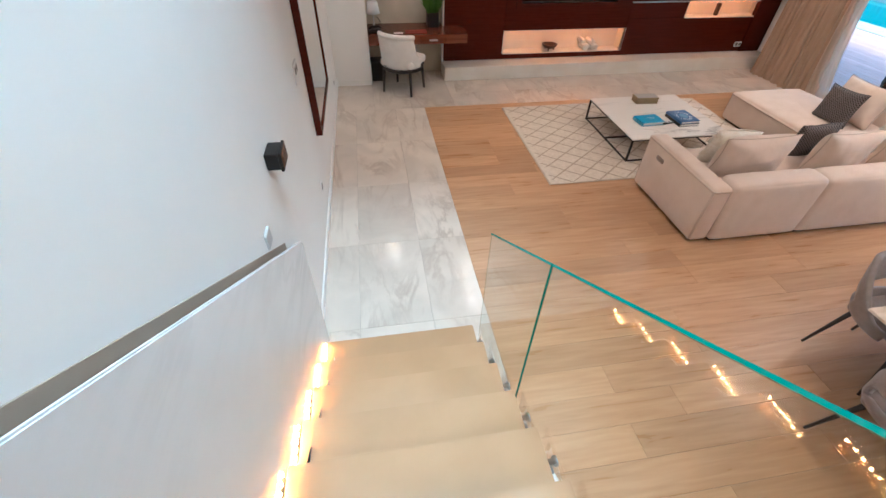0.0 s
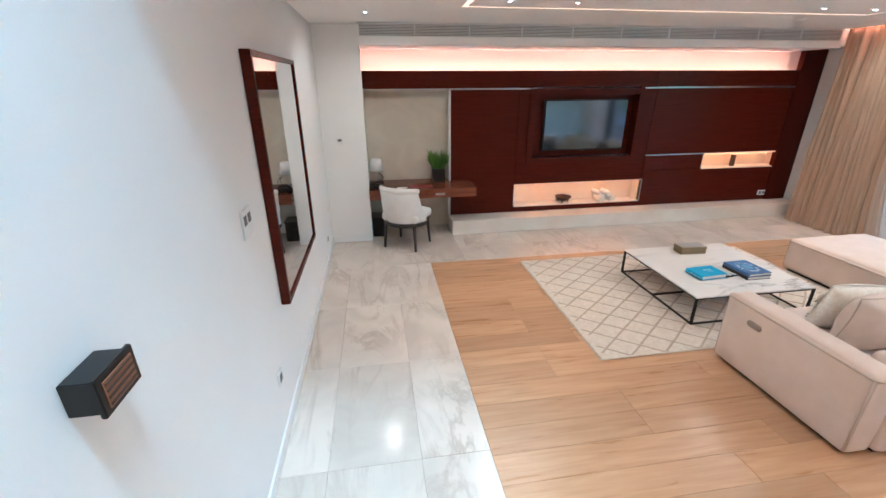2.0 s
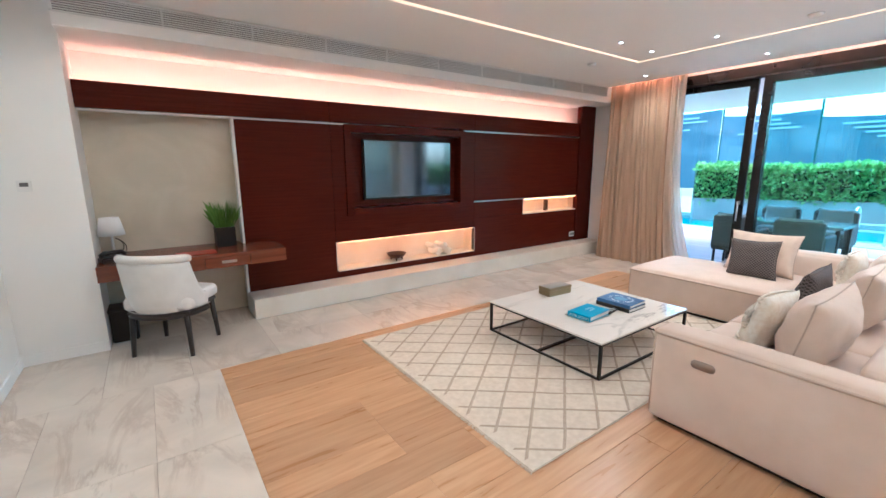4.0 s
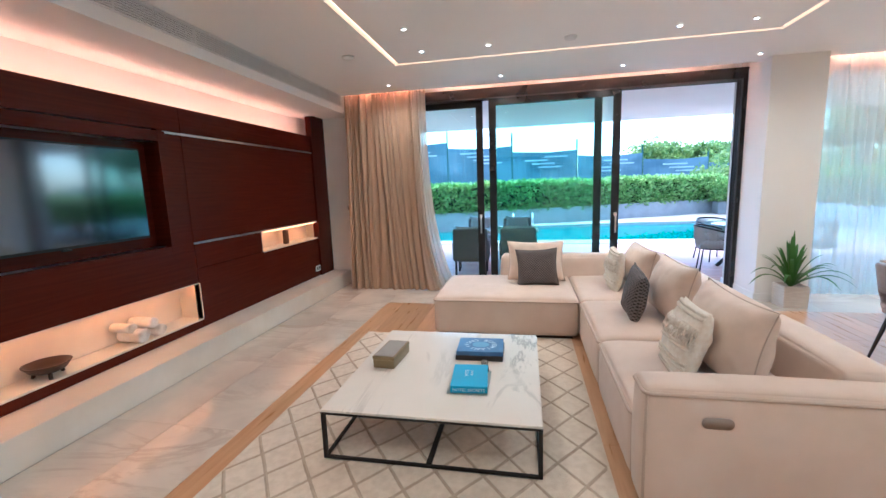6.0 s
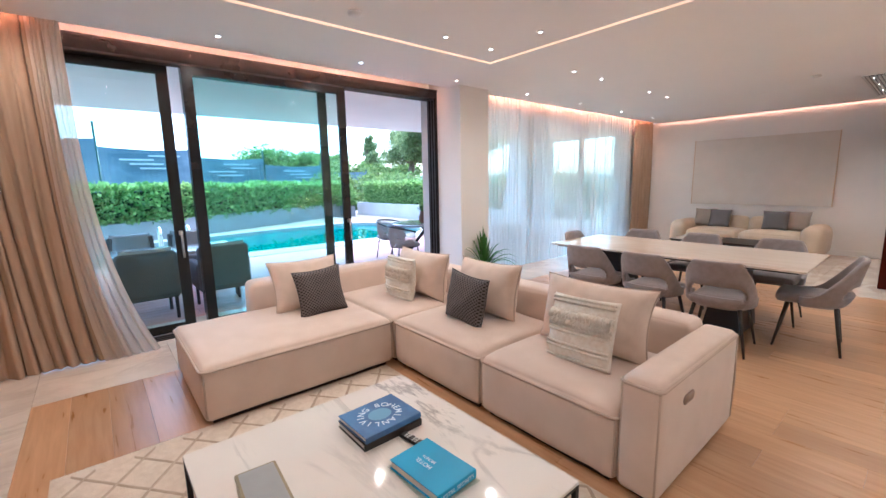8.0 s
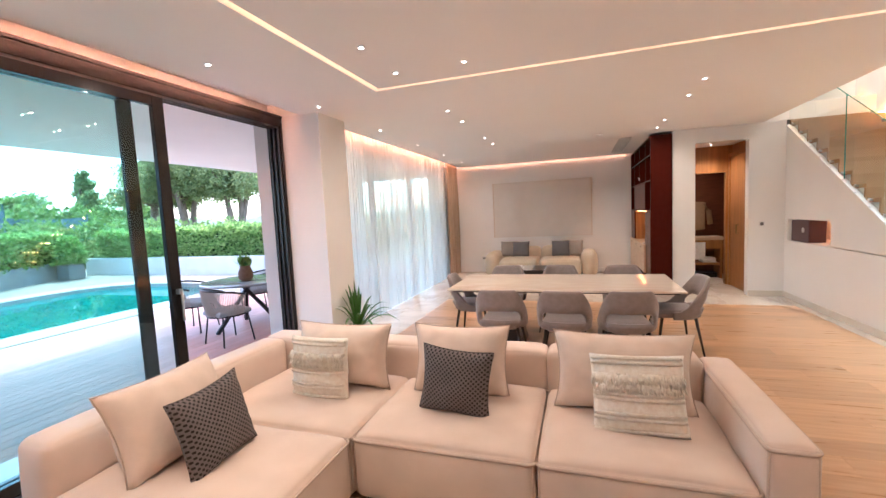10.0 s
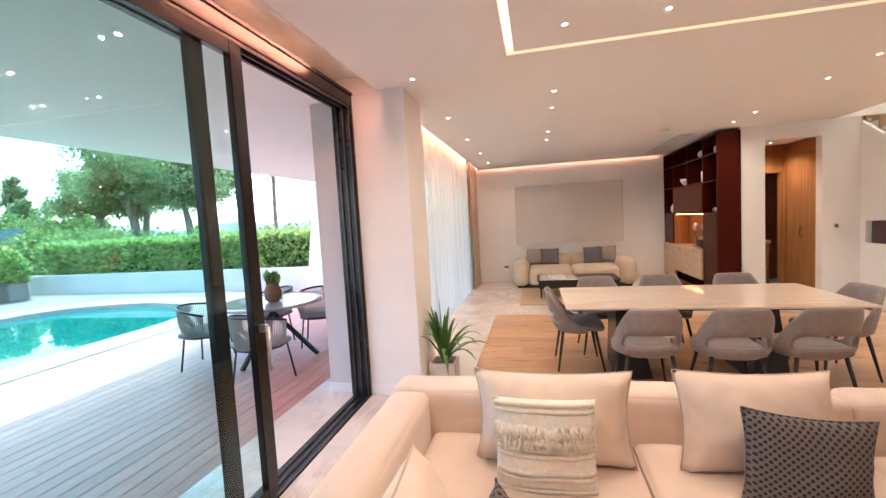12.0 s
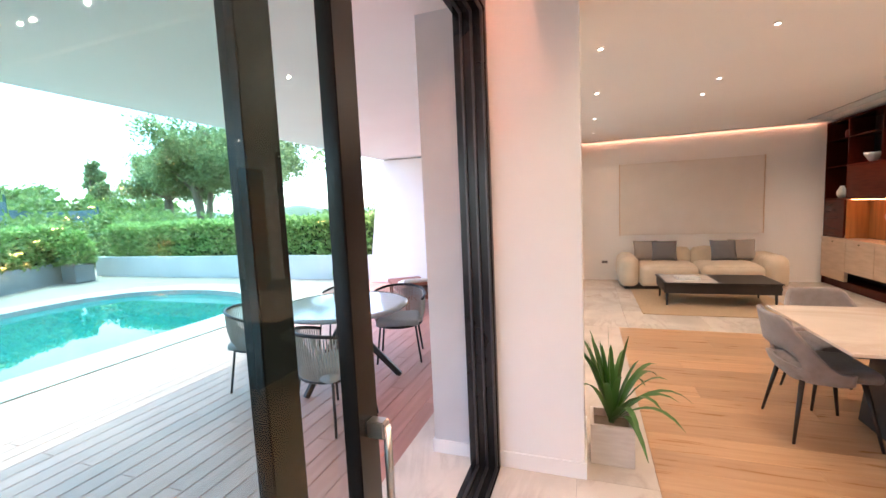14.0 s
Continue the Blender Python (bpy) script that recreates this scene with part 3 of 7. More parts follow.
part("led_line", box(SX0 + 0.004, SY0 + 0.004, CEIL + 0.045, SX1 - 0.004, SY0 + SW - 0.004, CEIL + 0.058), LED, slot)
part("led_line", box(SX0 + 0.004, SY1 - SW + 0.004, CEIL + 0.045, SX1 - 0.004, SY1 - 0.004, CEIL + 0.058), LED, slot)
part("led_line", box(SX0 + 0.004, SY0 + SW, CEIL + 0.045, SX0 + SW - 0.004, SY1 - SW, CEIL + 0.058), LED, slot)
part("led_line", box(SX1 - SW + 0.004, SY0 + SW, CEIL + 0.045, SX1 - 0.004, SY1 - SW, CEIL + 0.058), LED, slot)
# upper floor round the stairwell
bm = box(VX, VY0, CEIL + 0.25, VX + 0.15, VY1, 5.6)
box(LW, VY1, CEIL + 0.25, VX, VY1 + 0.15, 5.6, bm=bm)
box(LW, -5.3, CEIL + 0.25, VX, -5.15, 5.6, bm=bm)
box(VX, -5.3, CEIL + 0.25, VX + 0.15, VY0, 5.6, bm=bm)
setting("wall_stairwell", bm, PAINT, "white painted upper stairwell walls", "wall")
setting("ceiling_stairwell", box(LW, -5.3, 5.6, VX + 0.15, VY1 + 0.15, 5.75), CEILING_PAINT, "white ceiling over the stairwell", "ceiling")
# bulkhead with the air grille over the panelling
bulk = thing("bulkhead", pose(0, 0, 0), "white bulkhead above the wood panelling", "bulkhead", "", "structure")
part("casing", box(0.05, 6.675, 2.575, 6.80, 7.50, CEIL - 0.001), CEILING_PAINT, bulk)
part("casing", box(6.80, 6.68, 2.60, 7.25, 7.50, CEIL - 0.001), CEILING_PAINT, bulk)
grille = thing("air_grille", pose(0, 0, 0), "long grey linear air grille in the white bulkhead", "air grille")
part("backing", box(0.07, 6.668, 2.675, 6.74, 6.674, 2.795), SOCKETGREY, grille)
part("frame", box(0.05, 6.655, 2.795, 6.76, 6.674, 2.806, 0.002), PLASTIC, grille)
part("frame", box(0.05, 6.655, 2.664, 6.76, 6.674, 2.675, 0.002), PLASTIC, grille)
SLATGREY = mat("grille_slat", (0.72, 0.73, 0.72), 0.5)
for k in range(7):
    part("slat", box(0.07, 6.656, 2.682 + k * 0.0165, 6.74, 6.668, 2.691 + k * 0.0165), SLATGREY, grille)
for k in range(9):
    part("divider", box(0.72 + k * 0.67, 6.6545, 2.675, 0.735 + k * 0.67, 6.668, 2.795), SLATGREY, grille)

# ---- panelled media wall ----
media = thing("media_wall", pose(0, 0, 0), "dark red-brown lacquered wood wall panelling", "panelling", "", "structure")
PT = 2.30  # top of the panelling


def slab(name, x0, x1, z0, z1, y0=TVY, depth=0.06, m=None, bevel=0.0025, label=""):
    return part(name, box(x0, y0, z0, x1, y0 + depth, z1, bevel), m or DARKWOOD, media, label)


slab("panel", 0.05, 2.28, 2.075, PT)
slab("panel", 2.283, 4.452, 2.075, PT)
slab("panel", 4.455, 6.85, 2.075, PT)
slab("panel", 1.27, 2.28, 0.215, 2.05)
slab("panel", 2.283, 4.452, 0.66, 0.98)
slab("panel", 2.283, 4.452, 0.215, 0.30)
slab("panel", 2.283, 2.50, 0.98, 2.075)
slab("panel", 4.20, 4.452, 0.98, 2.075)
slab("panel", 4.455, 6.85, 1.055, 2.05)
slab("panel", 4.455, 5.49, 0.80, 1.035)
slab("panel", 4.455, 6.85, 0.215, 0.797)
slab("panel", 6.853, 7.25, 0.215, 2.61, TVY - 0.03, 0.09, DARKWOOD_END)
# framed recess round the screen
slab("screen_frame", 2.44, 2.53, 0.98, 2.06, TVY - 0.03, 0.05)
slab("screen_frame", 4.17, 4.25, 0.98, 2.06, TVY - 0.03, 0.05)
slab("screen_frame", 2.53, 4.17, 1.97, 2.06, TVY - 0.03, 0.05)
slab("screen_frame", 2.53, 4.17, 0.98, 1.06, TVY - 0.03, 0.05)
slab("recess_side", 2.51, 2.53, 1.06, 1.97, TVY + 0.02, 0.14)
slab("recess_side", 4.17, 4.19, 1.06, 1.97, TVY + 0.02, 0.14)
slab("recess_back", 2.53, 4.17, 1.06, 1.97, TVY + 0.12, 0.02)
for x0, x1, z in ((0.05, 2.50, 2.050), (4.25, 6.85, 2.050), (4.455, 5.49, 1.036)):
    slab("metal_rail", x0, x1, z, z + 0.018, TVY - 0.008, 0.05, STEEL, 0.002, "slim pale metal rail")
slab("metal_rail", 1.245, 1.268, 0.215, 2.05, TVY - 0.01, 0.10, PLASTIC, 0.002, "slim pale upright edge strip")


def niche(x0, x1, z0, z1, deep):
    cream = LEDGE_STONE
    slab("niche_back", x0, x1, z0, z1, TVY + deep, 0.02, cream)
    slab("niche_floor", x0, x1, z0 - 0.02, z0, TVY + 0.003, deep, cream, 0.001)
    slab("niche_head", x0, x1, z1, z1 + 0.02, TVY + 0.003, deep, cream, 0.001)
    slab("niche_side", x0 - 0.02, x0, z0, z1, TVY + 0.003, deep, cream, 0.001)
    slab("niche_side", x1, x1 + 0.02, z0, z1, TVY + 0.003, deep, cream, 0.001)
    slab("niche_led", x0 + 0.01, x1 - 0.01, z1 - 0.008, z1 - 0.0005, TVY + 0.03, 0.014, LED_NICHE, 0, "warm LED line")
    for q0, q1, w0, w1 in ((x0, x1, z0 - 0.014, z0), (x0, x1, z1, z1 + 0.007), (x0 - 0.01, x0, z0, z1), (x1, x1 + 0.01, z0, z1)):
        slab("niche_edge", q0, q1, w0, w1, TVY - 0.0025, 0.004, cream, 0, "slim cream edge of the niche")


niche(2.30, 4.455, 0.305, 0.652, 0.24)
niche(5.505, 6.925, 0.80, 1.03, 0.22)
# glowing gap above the panelling
slab("cove_led", 0.06, 6.84, PT - 0.04, PT - 0.025, TVY + 0.064, 0.02, LED_COVE, 0, "warm LED line")
setting("cove_back", box(0.05, TVY + 0.235, PT - 0.08, 7.25, TVY + 0.255, 2.574), PAINT, "white back of the lit cove", "wall")
setting("cove_shelf", box(0.05, TVY + 0.061, PT - 0.08, 7.25, TVY + 0.235, PT - 0.045), PAINT, "white shelf of the lit cove", "trim")
# stone ledge and desk niche
setting("ledge", box(1.247, 6.915, 0.0, 7.25, TVY + 0.06, 0.214, 0.004), LEDGE_STONE, "cream limestone ledge under the panelling", "ledge")
setting("desk_niche_back", box(0.05, 7.44, 0, 1.30, 7.50, 2.07), PLASTERBACK, "mottled beige stucco back of the desk niche", "wall")
setting("desk_niche_side", box(1.268, TVY + 0.06, 0, 1.30, 7.44, 2.07), PLASTERBACK, "mottled beige stucco side of the desk niche", "wall")
setting("desk_niche_head", box(0.05, TVY + 0.06, 2.07, 2.28, 7.44, 2.10), DARKWOOD, "dark wood head of the desk niche", "trim")

# ---- skirtings ----
bm = box(LW, 1.98, 0, LW + 0.014, 6.89, 0.09, 0.003)
setting("baseboard_west", bm, PAINT, "white low skirting along the stair wall", "baseboard")
setting("baseboard_pier", box(LW, 6.876, 0, 0.05, 6.89, 0.09, 0.003), PAINT, "white low skirting of the pier", "baseboard")
setting("baseboard_column", box(6.543, 0.86, 0, 6.555, 1.442, 0.10, 0.002), PAINT, "white skirting of the window pier", "baseboard")
setting("baseboard_column_north", box(6.555, 1.43, 0, XW, 1.442, 0.10, 0.002), PAINT, "white skirting of the window pier", "baseboard")
setting("baseboard_south", box(2.60, ARTY, 0, XW, ARTY + 0.012, 0.10, 0.002), PAINT, "white skirting of the lounge end wall", "baseboard")
setting("baseboard_stair", box(0.646, -2.495, 0, 0.658, 1.4, 0.09, 0.002), LEDGE_STONE, "pale stone skirting under the stairs", "baseboard")
setting("baseboard_doorway", box(0.658, -2.495, 0, 1.145, -2.483, 0.09, 0.002), LEDGE_STONE, "pale stone skirting by the doorway", "baseboard")
setting("baseboard_doorway_east", box(1.91, -2.495, 0, 2.25, -2.483, 0.09, 0.002), LEDGE_STONE, "pale stone skirting by the doorway", "baseboard")

# ---- stairs ----
RISE, GOING, STEPS, NOSE = 0.172, 0.268, 18, 1.80
for k in range(1, STEPS + 1):
    y1 = NOSE - GOING * (k - 1)
    tread = tagged(part("stair_tread", box(-0.43, y1 - GOING - 0.02, RISE * k - 0.05, 0.60, y1, RISE * k, 0.006), STAIR_STONE), "polished cream limestone stair tread, warm LED light partly in its colour", "stair tread", "stair treads")
    tagged(part("stair_riser", box(-0.43, y1 - 0.045, RISE * (k - 1), 0.595, y1 - 0.010, RISE * k - 0.05), STAIR_STONE), "polished cream limestone stair riser, warm LED light partly in its colour", "stair riser", "stair risers")
    bm = box(-0.4435, y1 - GOING + 0.03, RISE * k + 0.010, -0.4405, y1 - 0.03, RISE * k + 0.024)
    lit = tagged(part("stair_light", bm, PLASTIC), "LED strip glowing warm beside the stair tread", "step light", "step lights")
    for i in range(6):
        yy = y1 - GOING + 0.05 + 0.034 * i
        part("diode", box(-0.4402, yy, RISE * k + 0.012, -0.436, yy + 0.012, RISE * k + 0.022), LED_STAIR, lit)
# solid flight under the treads
side = []
for k in range(1, STEPS + 1):
    y1 = NOSE - GOING * (k - 1) - 0.05
    side += [(y1, RISE * (k - 1)), (y1, RISE * k - 0.052)]
side += [(NOSE - GOING * STEPS, RISE * STEPS - 0.052), (NOSE - GOING * STEPS, RISE * STEPS - 0.5), (NOSE - 1.6, 0.0)]
bm = bmesh.new()
loops = [[bm.verts.new((x, y, z)) for y, z in side] for x in (-0.38, 0.575)]
bm.faces.new(loops[0])
bm.faces.new(loops[1][::-1])
for i in range(len(side)):
    j = (i + 1) % len(side)
    bm.faces.new((loops[0][i], loops[0][j], loops[1][j], loops[1][i]))
bmesh.ops.triangulate(bm, faces=bm.faces[:])
bmesh.ops.recalc_face_normals(bm, faces=bm.faces[:])
setting("stair_flight", bm, PAINT, "white plastered stair flight", "stairs")
# beige that stands in for the shade between panel and wall
SHADEBAND = mat("shade_band_beige", (0.40, 0.32, 0.25), 0.7)
# stone panel with the handhold along the wall
SL = RISE / GOING
handrail = thing("stair_panel", pose(0, 0, 0), "grey-white marble panel standing off the stair wall", "stair panel", "", "structure")
bm = bmesh.new()
out = [(1.93, 0.0), (1.93, 0.98), (1.90, 1.02), (-3.0, 1.02 + 0.667 * 4.9), (-3.0, SL * 4.9 - 0.10), (1.80, 0.0)]
loops = [[bm.verts.new((x, y, z)) for y, z in out] for x in (-0.459, -0.445)]
bm.faces.new(loops[0])
bm.faces.new(loops[1][::-1])
for i in range(len(out)):
    j = (i + 1) % len(out)
    bm.faces.new((loops[0][i], loops[0][j], loops[1][j], loops[1][i]))
bmesh.ops.recalc_face_normals(bm, faces=bm.faces[:])
bmesh.ops.bevel(bm, geom=bm.edges[:], offset=0.004, segments=2, affect="EDGES")
part("slab", bm, PANEL_MARBLE, handrail)
# thin strip on the wall, coloured as the shade above the panel's top
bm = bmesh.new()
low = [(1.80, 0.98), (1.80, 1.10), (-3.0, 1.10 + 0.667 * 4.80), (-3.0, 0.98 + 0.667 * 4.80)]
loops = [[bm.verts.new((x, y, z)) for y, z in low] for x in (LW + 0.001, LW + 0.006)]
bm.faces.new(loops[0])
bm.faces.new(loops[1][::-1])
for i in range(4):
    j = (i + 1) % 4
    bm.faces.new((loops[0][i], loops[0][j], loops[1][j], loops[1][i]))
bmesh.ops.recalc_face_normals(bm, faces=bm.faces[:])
part("panel_shade_band", bm, SHADEBAND, handrail, "beige band for the panel's shade on the wall")
# glass balustrade
rail = thing("glass_balustrade", pose(0, 0, 0), "frameless glass stair balustrade with green edges", "balustrade", "", "structure")


def glass_sheet(y0, y1, first):
    z = lambda y: 1.115 + 0.636 * (1.70 - y)
    low = lambda y: 0.06 + SL * (1.70 - y)
    bm = bmesh.new()
    a = [bm.verts.new((0.622, y, zz)) for y, zz in ((y0, max(0.12, low(y0))), (y0, z(y0)), (y1, z(y1)), (y1, low(y1)))]
    bm.faces.new(a)
    pane = part("pane", bm, CLEARPANE, rail, "clear toughened glass pane")
    pane.visible_shadow = False
    e = part("edge", tube([(0.622, y0, z(y0)), (0.622, y1, z(y1))], 0.0065, 4), GLASSEDGE, pane, "green polished glass edge")
    part("edge", tube([(0.622, y1 + 0.004, z(y1)), (0.622, y1 + 0.004, low(y1))], 0.0065, 4), GLASSEDGE, pane, "green polished glass edge")
    if first:
        part("edge", tube([(0.622, y0, z(y0)), (0.622, y0, max(0.12, low(y0)))], 0.003, 4), CLEARPANE, pane, "pale polished glass edge")


glass_sheet(1.70, 0.99, True)
glass_sheet(0.98, -1.0, False)
glass_sheet(-1.01, -2.6, False)
for k in range(1, STEPS):
    y = NOSE - GOING * (k - 1) - 0.14
    for dz in (-0.025, -0.115):
        disc = lathe([(0.022, 0), (0.022, 0.012), (0.012, 0.014), (0.012, 0.035)], 12)
        part("standoff", disc, STEEL, rail, "round steel glass fixing", True, pose(0.64, y, RISE * k + dz, 0, -90, 0))

# ---- sliding doors ----
doors = thing("window_1", pose(0, 0, 0), "dark bronze sliding glass doors, one leaf slid open", "sliding door", "", "structure")
WY0, WY1 = 1.43, 6.09


def bar(name, x0, y0, z0, x1, y1, z1, m=FRAME, parent=None, label=""):
    return part(name, box(x0, y0, z0, x1, y1, z1, 0.003), m, parent or doors, label)


bar("head", XW, WY0, 2.70, 7.235, WY1, CEIL)
bar("head_lip", XW - 0.012, WY0, 2.795, XW, WY1, CEIL + 0.008)
bar("jamb", XW, WY0, 0, 7.235, WY0 + 0.045, 2.70)
bar("jamb", XW, WY1 - 0.05, 0, 7.235, WY1, 2.70)
for x in (7.058, 7.118, 7.178):
    bar("jamb_rib", x, WY0 + 0.045, 0.02, x + 0.014, WY0 + 0.066, 2.70, TRACK)
    bar("head_rib", x, WY0 + 0.045, 2.68, x + 0.014, WY1 - 0.05, 2.70, TRACK)
    bar("track", x, WY0, -0.010, x + 0.02, WY1, 0.008, TRACK)
bar("sill_plate", XW, WY0, -0.012, 7.235, WY1, -0.002, FRAME)


def leaf(x, y0, y1, handle):
    d = bar("leaf", x, y0, 0.02, x + 0.045, y0 + 0.098, 2.69, FRAME)
    bar("stile", x, y1 - 0.098, 0.02, x + 0.045, y1, 2.69, FRAME, d)
    bar("top_rail", x + 0.001, y0 + 0.098, 2.60, x + 0.044, y1 - 0.098, 2.69, FRAME, d)
    bar("bottom_rail", x + 0.001, y0 + 0.098, 0.02, x + 0.044, y1 - 0.098, 0.10, FRAME, d)
    bm = bmesh.new()
    bm.faces.new([bm.verts.new((x + 0.022, y, z)) for y, z in ((y0 + 0.098, 0.10), (y1 - 0.098, 0.10), (y1 - 0.098, 2.60), (y0 + 0.098, 2.60))])
    p = part("pane", bm, PANE, d, "green-tinted glass pane")
    p.visible_shadow = False
    if handle:
        part("handle", tube([(x - 0.05, y0 + 0.045, 0.80), (x - 0.05, y0 + 0.045, 1.06)], 0.011, 10), STEEL, d, "brushed steel pull handle", True)
        part("handle_plate", box(x - 0.05, y0 + 0.03, 1.03, x, y0 + 0.065, 1.075, 0.004), STEEL, d, "brushed steel handle plate")


leaf(7.062, 2.89, 4.63, True)
leaf(7.122, 3.115, 4.63, False)
leaf(7.182, 4.725, 6.05, True)
# second opening behind the sheers
win2 = thing("window_2", pose(0, 0, 0), "dark framed sliding glass window behind sheer curtains", "window", "", "structure")
bar("head", 7.10, -4.30, 2.70, 7.23, 0.87, CEIL, FRAME, win2)
bar("sill_plate", 7.10, -4.30, -0.012, 7.23, 0.87, 0.02, FRAME, win2)
for y in (-4.30, -2.60, -0.90, 0.79):
    bar("mullion", 7.11, y, 0.02, 7.19, y + 0.08, 2.70, FRAME, win2)
for y in (-4.22, -2.52, -0.82):
    bm = bmesh.new()
    bm.faces.new([bm.verts.new((7.15, yy, zz)) for yy, zz in ((y, 0.02), (y + 1.62, 0.02), (y + 1.62, 2.70), (y, 2.70))])
    p = part("pane", bm, PANE, win2, "green-tinted glass pane")
    p.visible_shadow = False
# curtain pocket
pocket = thing("curtain_track", pose(0, 0, 0), "white double curtain track in the ceiling pocket", "curtain track")
part("track", box(6.86, 1.45, CEIL + 0.125, 6.89, 6.65, CEIL + 0.158, 0.004), PLASTIC, pocket)
part("track", box(6.93, 1.45, CEIL + 0.125, 6.96, 6.65, CEIL + 0.158, 0.004), PLASTIC, pocket)
strip = thing("pocket_light", pose(0, 0, 0), "warm LED strip hidden in the curtain pocket", "cove light")
part("led_line", box(6.806, 1.80, CEIL + 0.12, 6.82, 6.65, CEIL + 0.135), LED_POCKET, strip)
part("led_line", box(6.806, -5.2, CEIL + 0.12, 6.82, 0.85, CEIL + 0.135), LED_POCKET, strip)


def drape(x, y0, y1, z0, z1, folds, depth, seed, b0=None, b1=None, rows=18, soft=0.35, sweep=1.8, sway=1.1):
    """A hanging cloth with uneven folds; its foot may spread to b0..b1."""
    bm = bmesh.new()
    cols = folds * 10
    b0, b1 = (y0 if b0 is None else b0), (y1 if b1 is None else b1)
    grid = []
    for r in range(rows + 1):
        f = r / rows
        row = []
        for c in range(cols + 1):
            s = c / cols
            top, foot = y0 + (y1 - y0) * s, b0 + (b1 - b0) * s
            g = f ** sweep
            y = top * (1 - g) + foot * g
            w = s + 0.085 * noise.noise((s * 4, seed, f * sway)) + 0.012 * noise.noise((s * 17, seed + 2, f * sway * 1.4))
            ph = 2 * math.pi * folds * w
            a = depth * (0.75 + 0.8 * noise.noise((s * folds * 0.5, seed + 3, f * 0.7))) * (0.7 + soft * f)
            x2 = a * (math.sin(ph) + 0.42 * math.sin(1.73 * ph + 1.1 + 2 * f) + 0.22 * math.sin(3.1 * ph + 0.4))
            row.append(bm.verts.new((x + x2 * 0.8, y + 0.28 * a * math.cos(ph), z1 + (z0 - z1) * f)))
        grid.append(row)
    for r in range(rows):
        for c in range(cols):
            bm.faces.new((grid[r][c], grid[r][c + 1], grid[r + 1][c + 1], grid[r + 1][c]))
    return bm


tagged(part("curtain", drape(6.87, 5.57, 6.67, 0.005, CEIL + 0.12, 14, 0.064, 1.0, 5.36, 6.74, sweep=3.0, sway=0.7), DRAPE, None, "", True), "heavy beige curtain gathered at the sliding doors", "curtain", "beige curtains")
tagged(part("sheer_curtain", drape(6.80, 5.46, 5.66, 0.01, CEIL + 0.12, 6, 0.035, 2.0, 5.08, 5.50, sweep=3.4), SHEER_DENSE, None, "", True), "gathered pale sheer curtain beside the beige curtain", "sheer curtain", "sheer curtains")
tagged(part("sheer_curtain", drape(6.93, -4.28, 0.84, 0.01, CEIL + 0.12, 58, 0.030, 4.0, sway=0.12), SHEER, None, "", True), "white sheer curtain drawn across the dining window", "sheer curtain", "sheer curtains")
tagged(part("curtain", drape(6.86, -5.22, -4.25, 0.01, CEIL + 0.12, 9, 0.06, 6.0), DRAPE, None, "", True), "heavy beige curtain gathered in the lounge corner", "curtain", "beige curtains")

# ---- outdoors ----
G = -0.03
setting("ground", box(-120, -180, -0.9, 260, 180, -0.80), GARDEN, "dry garden ground running to the horizon", "ground")
POOL = [(12.45, 14.0), (12.45, -1.3), (12.6, -2.1), (13.1, -2.8), (13.9, -3.2), (15.0, -3.35), (16.0, -3.2), (16.8, -2.75), (17.15, -2.1), (17.2, -1.3), (17.05, 0.5), (16.5, 3.0), (15.6, 6.5), (15.6, 14.0)]


rim = [(11.75, 14.5), (11.75, -1.5), (11.95, -2.5), (12.6, -3.4), (13.7, -3.95), (15.0, -4.1), (16.2, -3.95), (17.3, -3.35), (17.85, -2.4), (17.9, -1.3), (17.75, 0.6), (17.2, 3.2), (16.3, 6.7), (16.3, 14.5)]


def ring(outer, inner, z0, z1):
    bm = bmesh.new()
    o, i, ol, il = ([bm.verts.new((x, y, z)) for x, y in pts] for pts, z in ((outer, z1), (inner, z1), (outer, z0), (inner, z0)))
    n = len(outer)
    for a in range(n):
        b = (a + 1) % n
        bm.faces.new((o[a], o[b], i[b], i[a]))
        bm.faces.new((i[a], i[b], il[b], il[a]))
        bm.faces.new((ol[a], ol[b], o[b], o[a]))
    bmesh.ops.recalc_face_normals(bm, faces=bm.faces[:])
    return bm


setting("pool_coping", ring(rim, POOL, -0.45, G + 0.012), COPING, "white stone coping round the swimming pool", "pool coping")
# terrace sheet with the pool cut out of it, as strips between the rim and the outer edge
far = [(7.0, 16.0), (7.0, -1.5), (7.0, -4.0), (7.0, -9.0), (13.7, -9.0), (15.0, -9.0), (16.2, -9.0), (24.0, -9.0), (24.0, -4.0), (24.0, -1.3), (24.0, 0.6), (24.0, 3.2), (24.0, 6.7), (24.0, 16.0)]
setting("pavement", ring(far, rim, -0.5, G - 0.012), PAVING, "beige stone terrace paving round the pool", "pavement")
setting("pool_floor", prism(POOL, -0.80, -0.78), POOLTILE, "turquoise mosaic pool floor", "pool")
bm = ring([(x, y) for x, y in POOL], [(x, y) for x, y in POOL], -0.78, -0.46)
setting("pool_wall", bm, POOLTILE, "turquoise mosaic pool wall", "pool")
WATER = mat("pool_water", (0.002, 0.165, 0.155), 0.02, color2=(0.002, 0.145, 0.14), scale=0.35, bump=0.05, bump_scale=0.9, spec=0.45)
setting("water", prism(POOL, -0.14, G - 0.09), WATER, "still turquoise swimming pool water", "water")
setting("threshold", box(7.235, -5.5, -0.2, 7.70, 9.0, -0.006), MARBLE, "pale marble threshold strip outside the doors", "threshold")
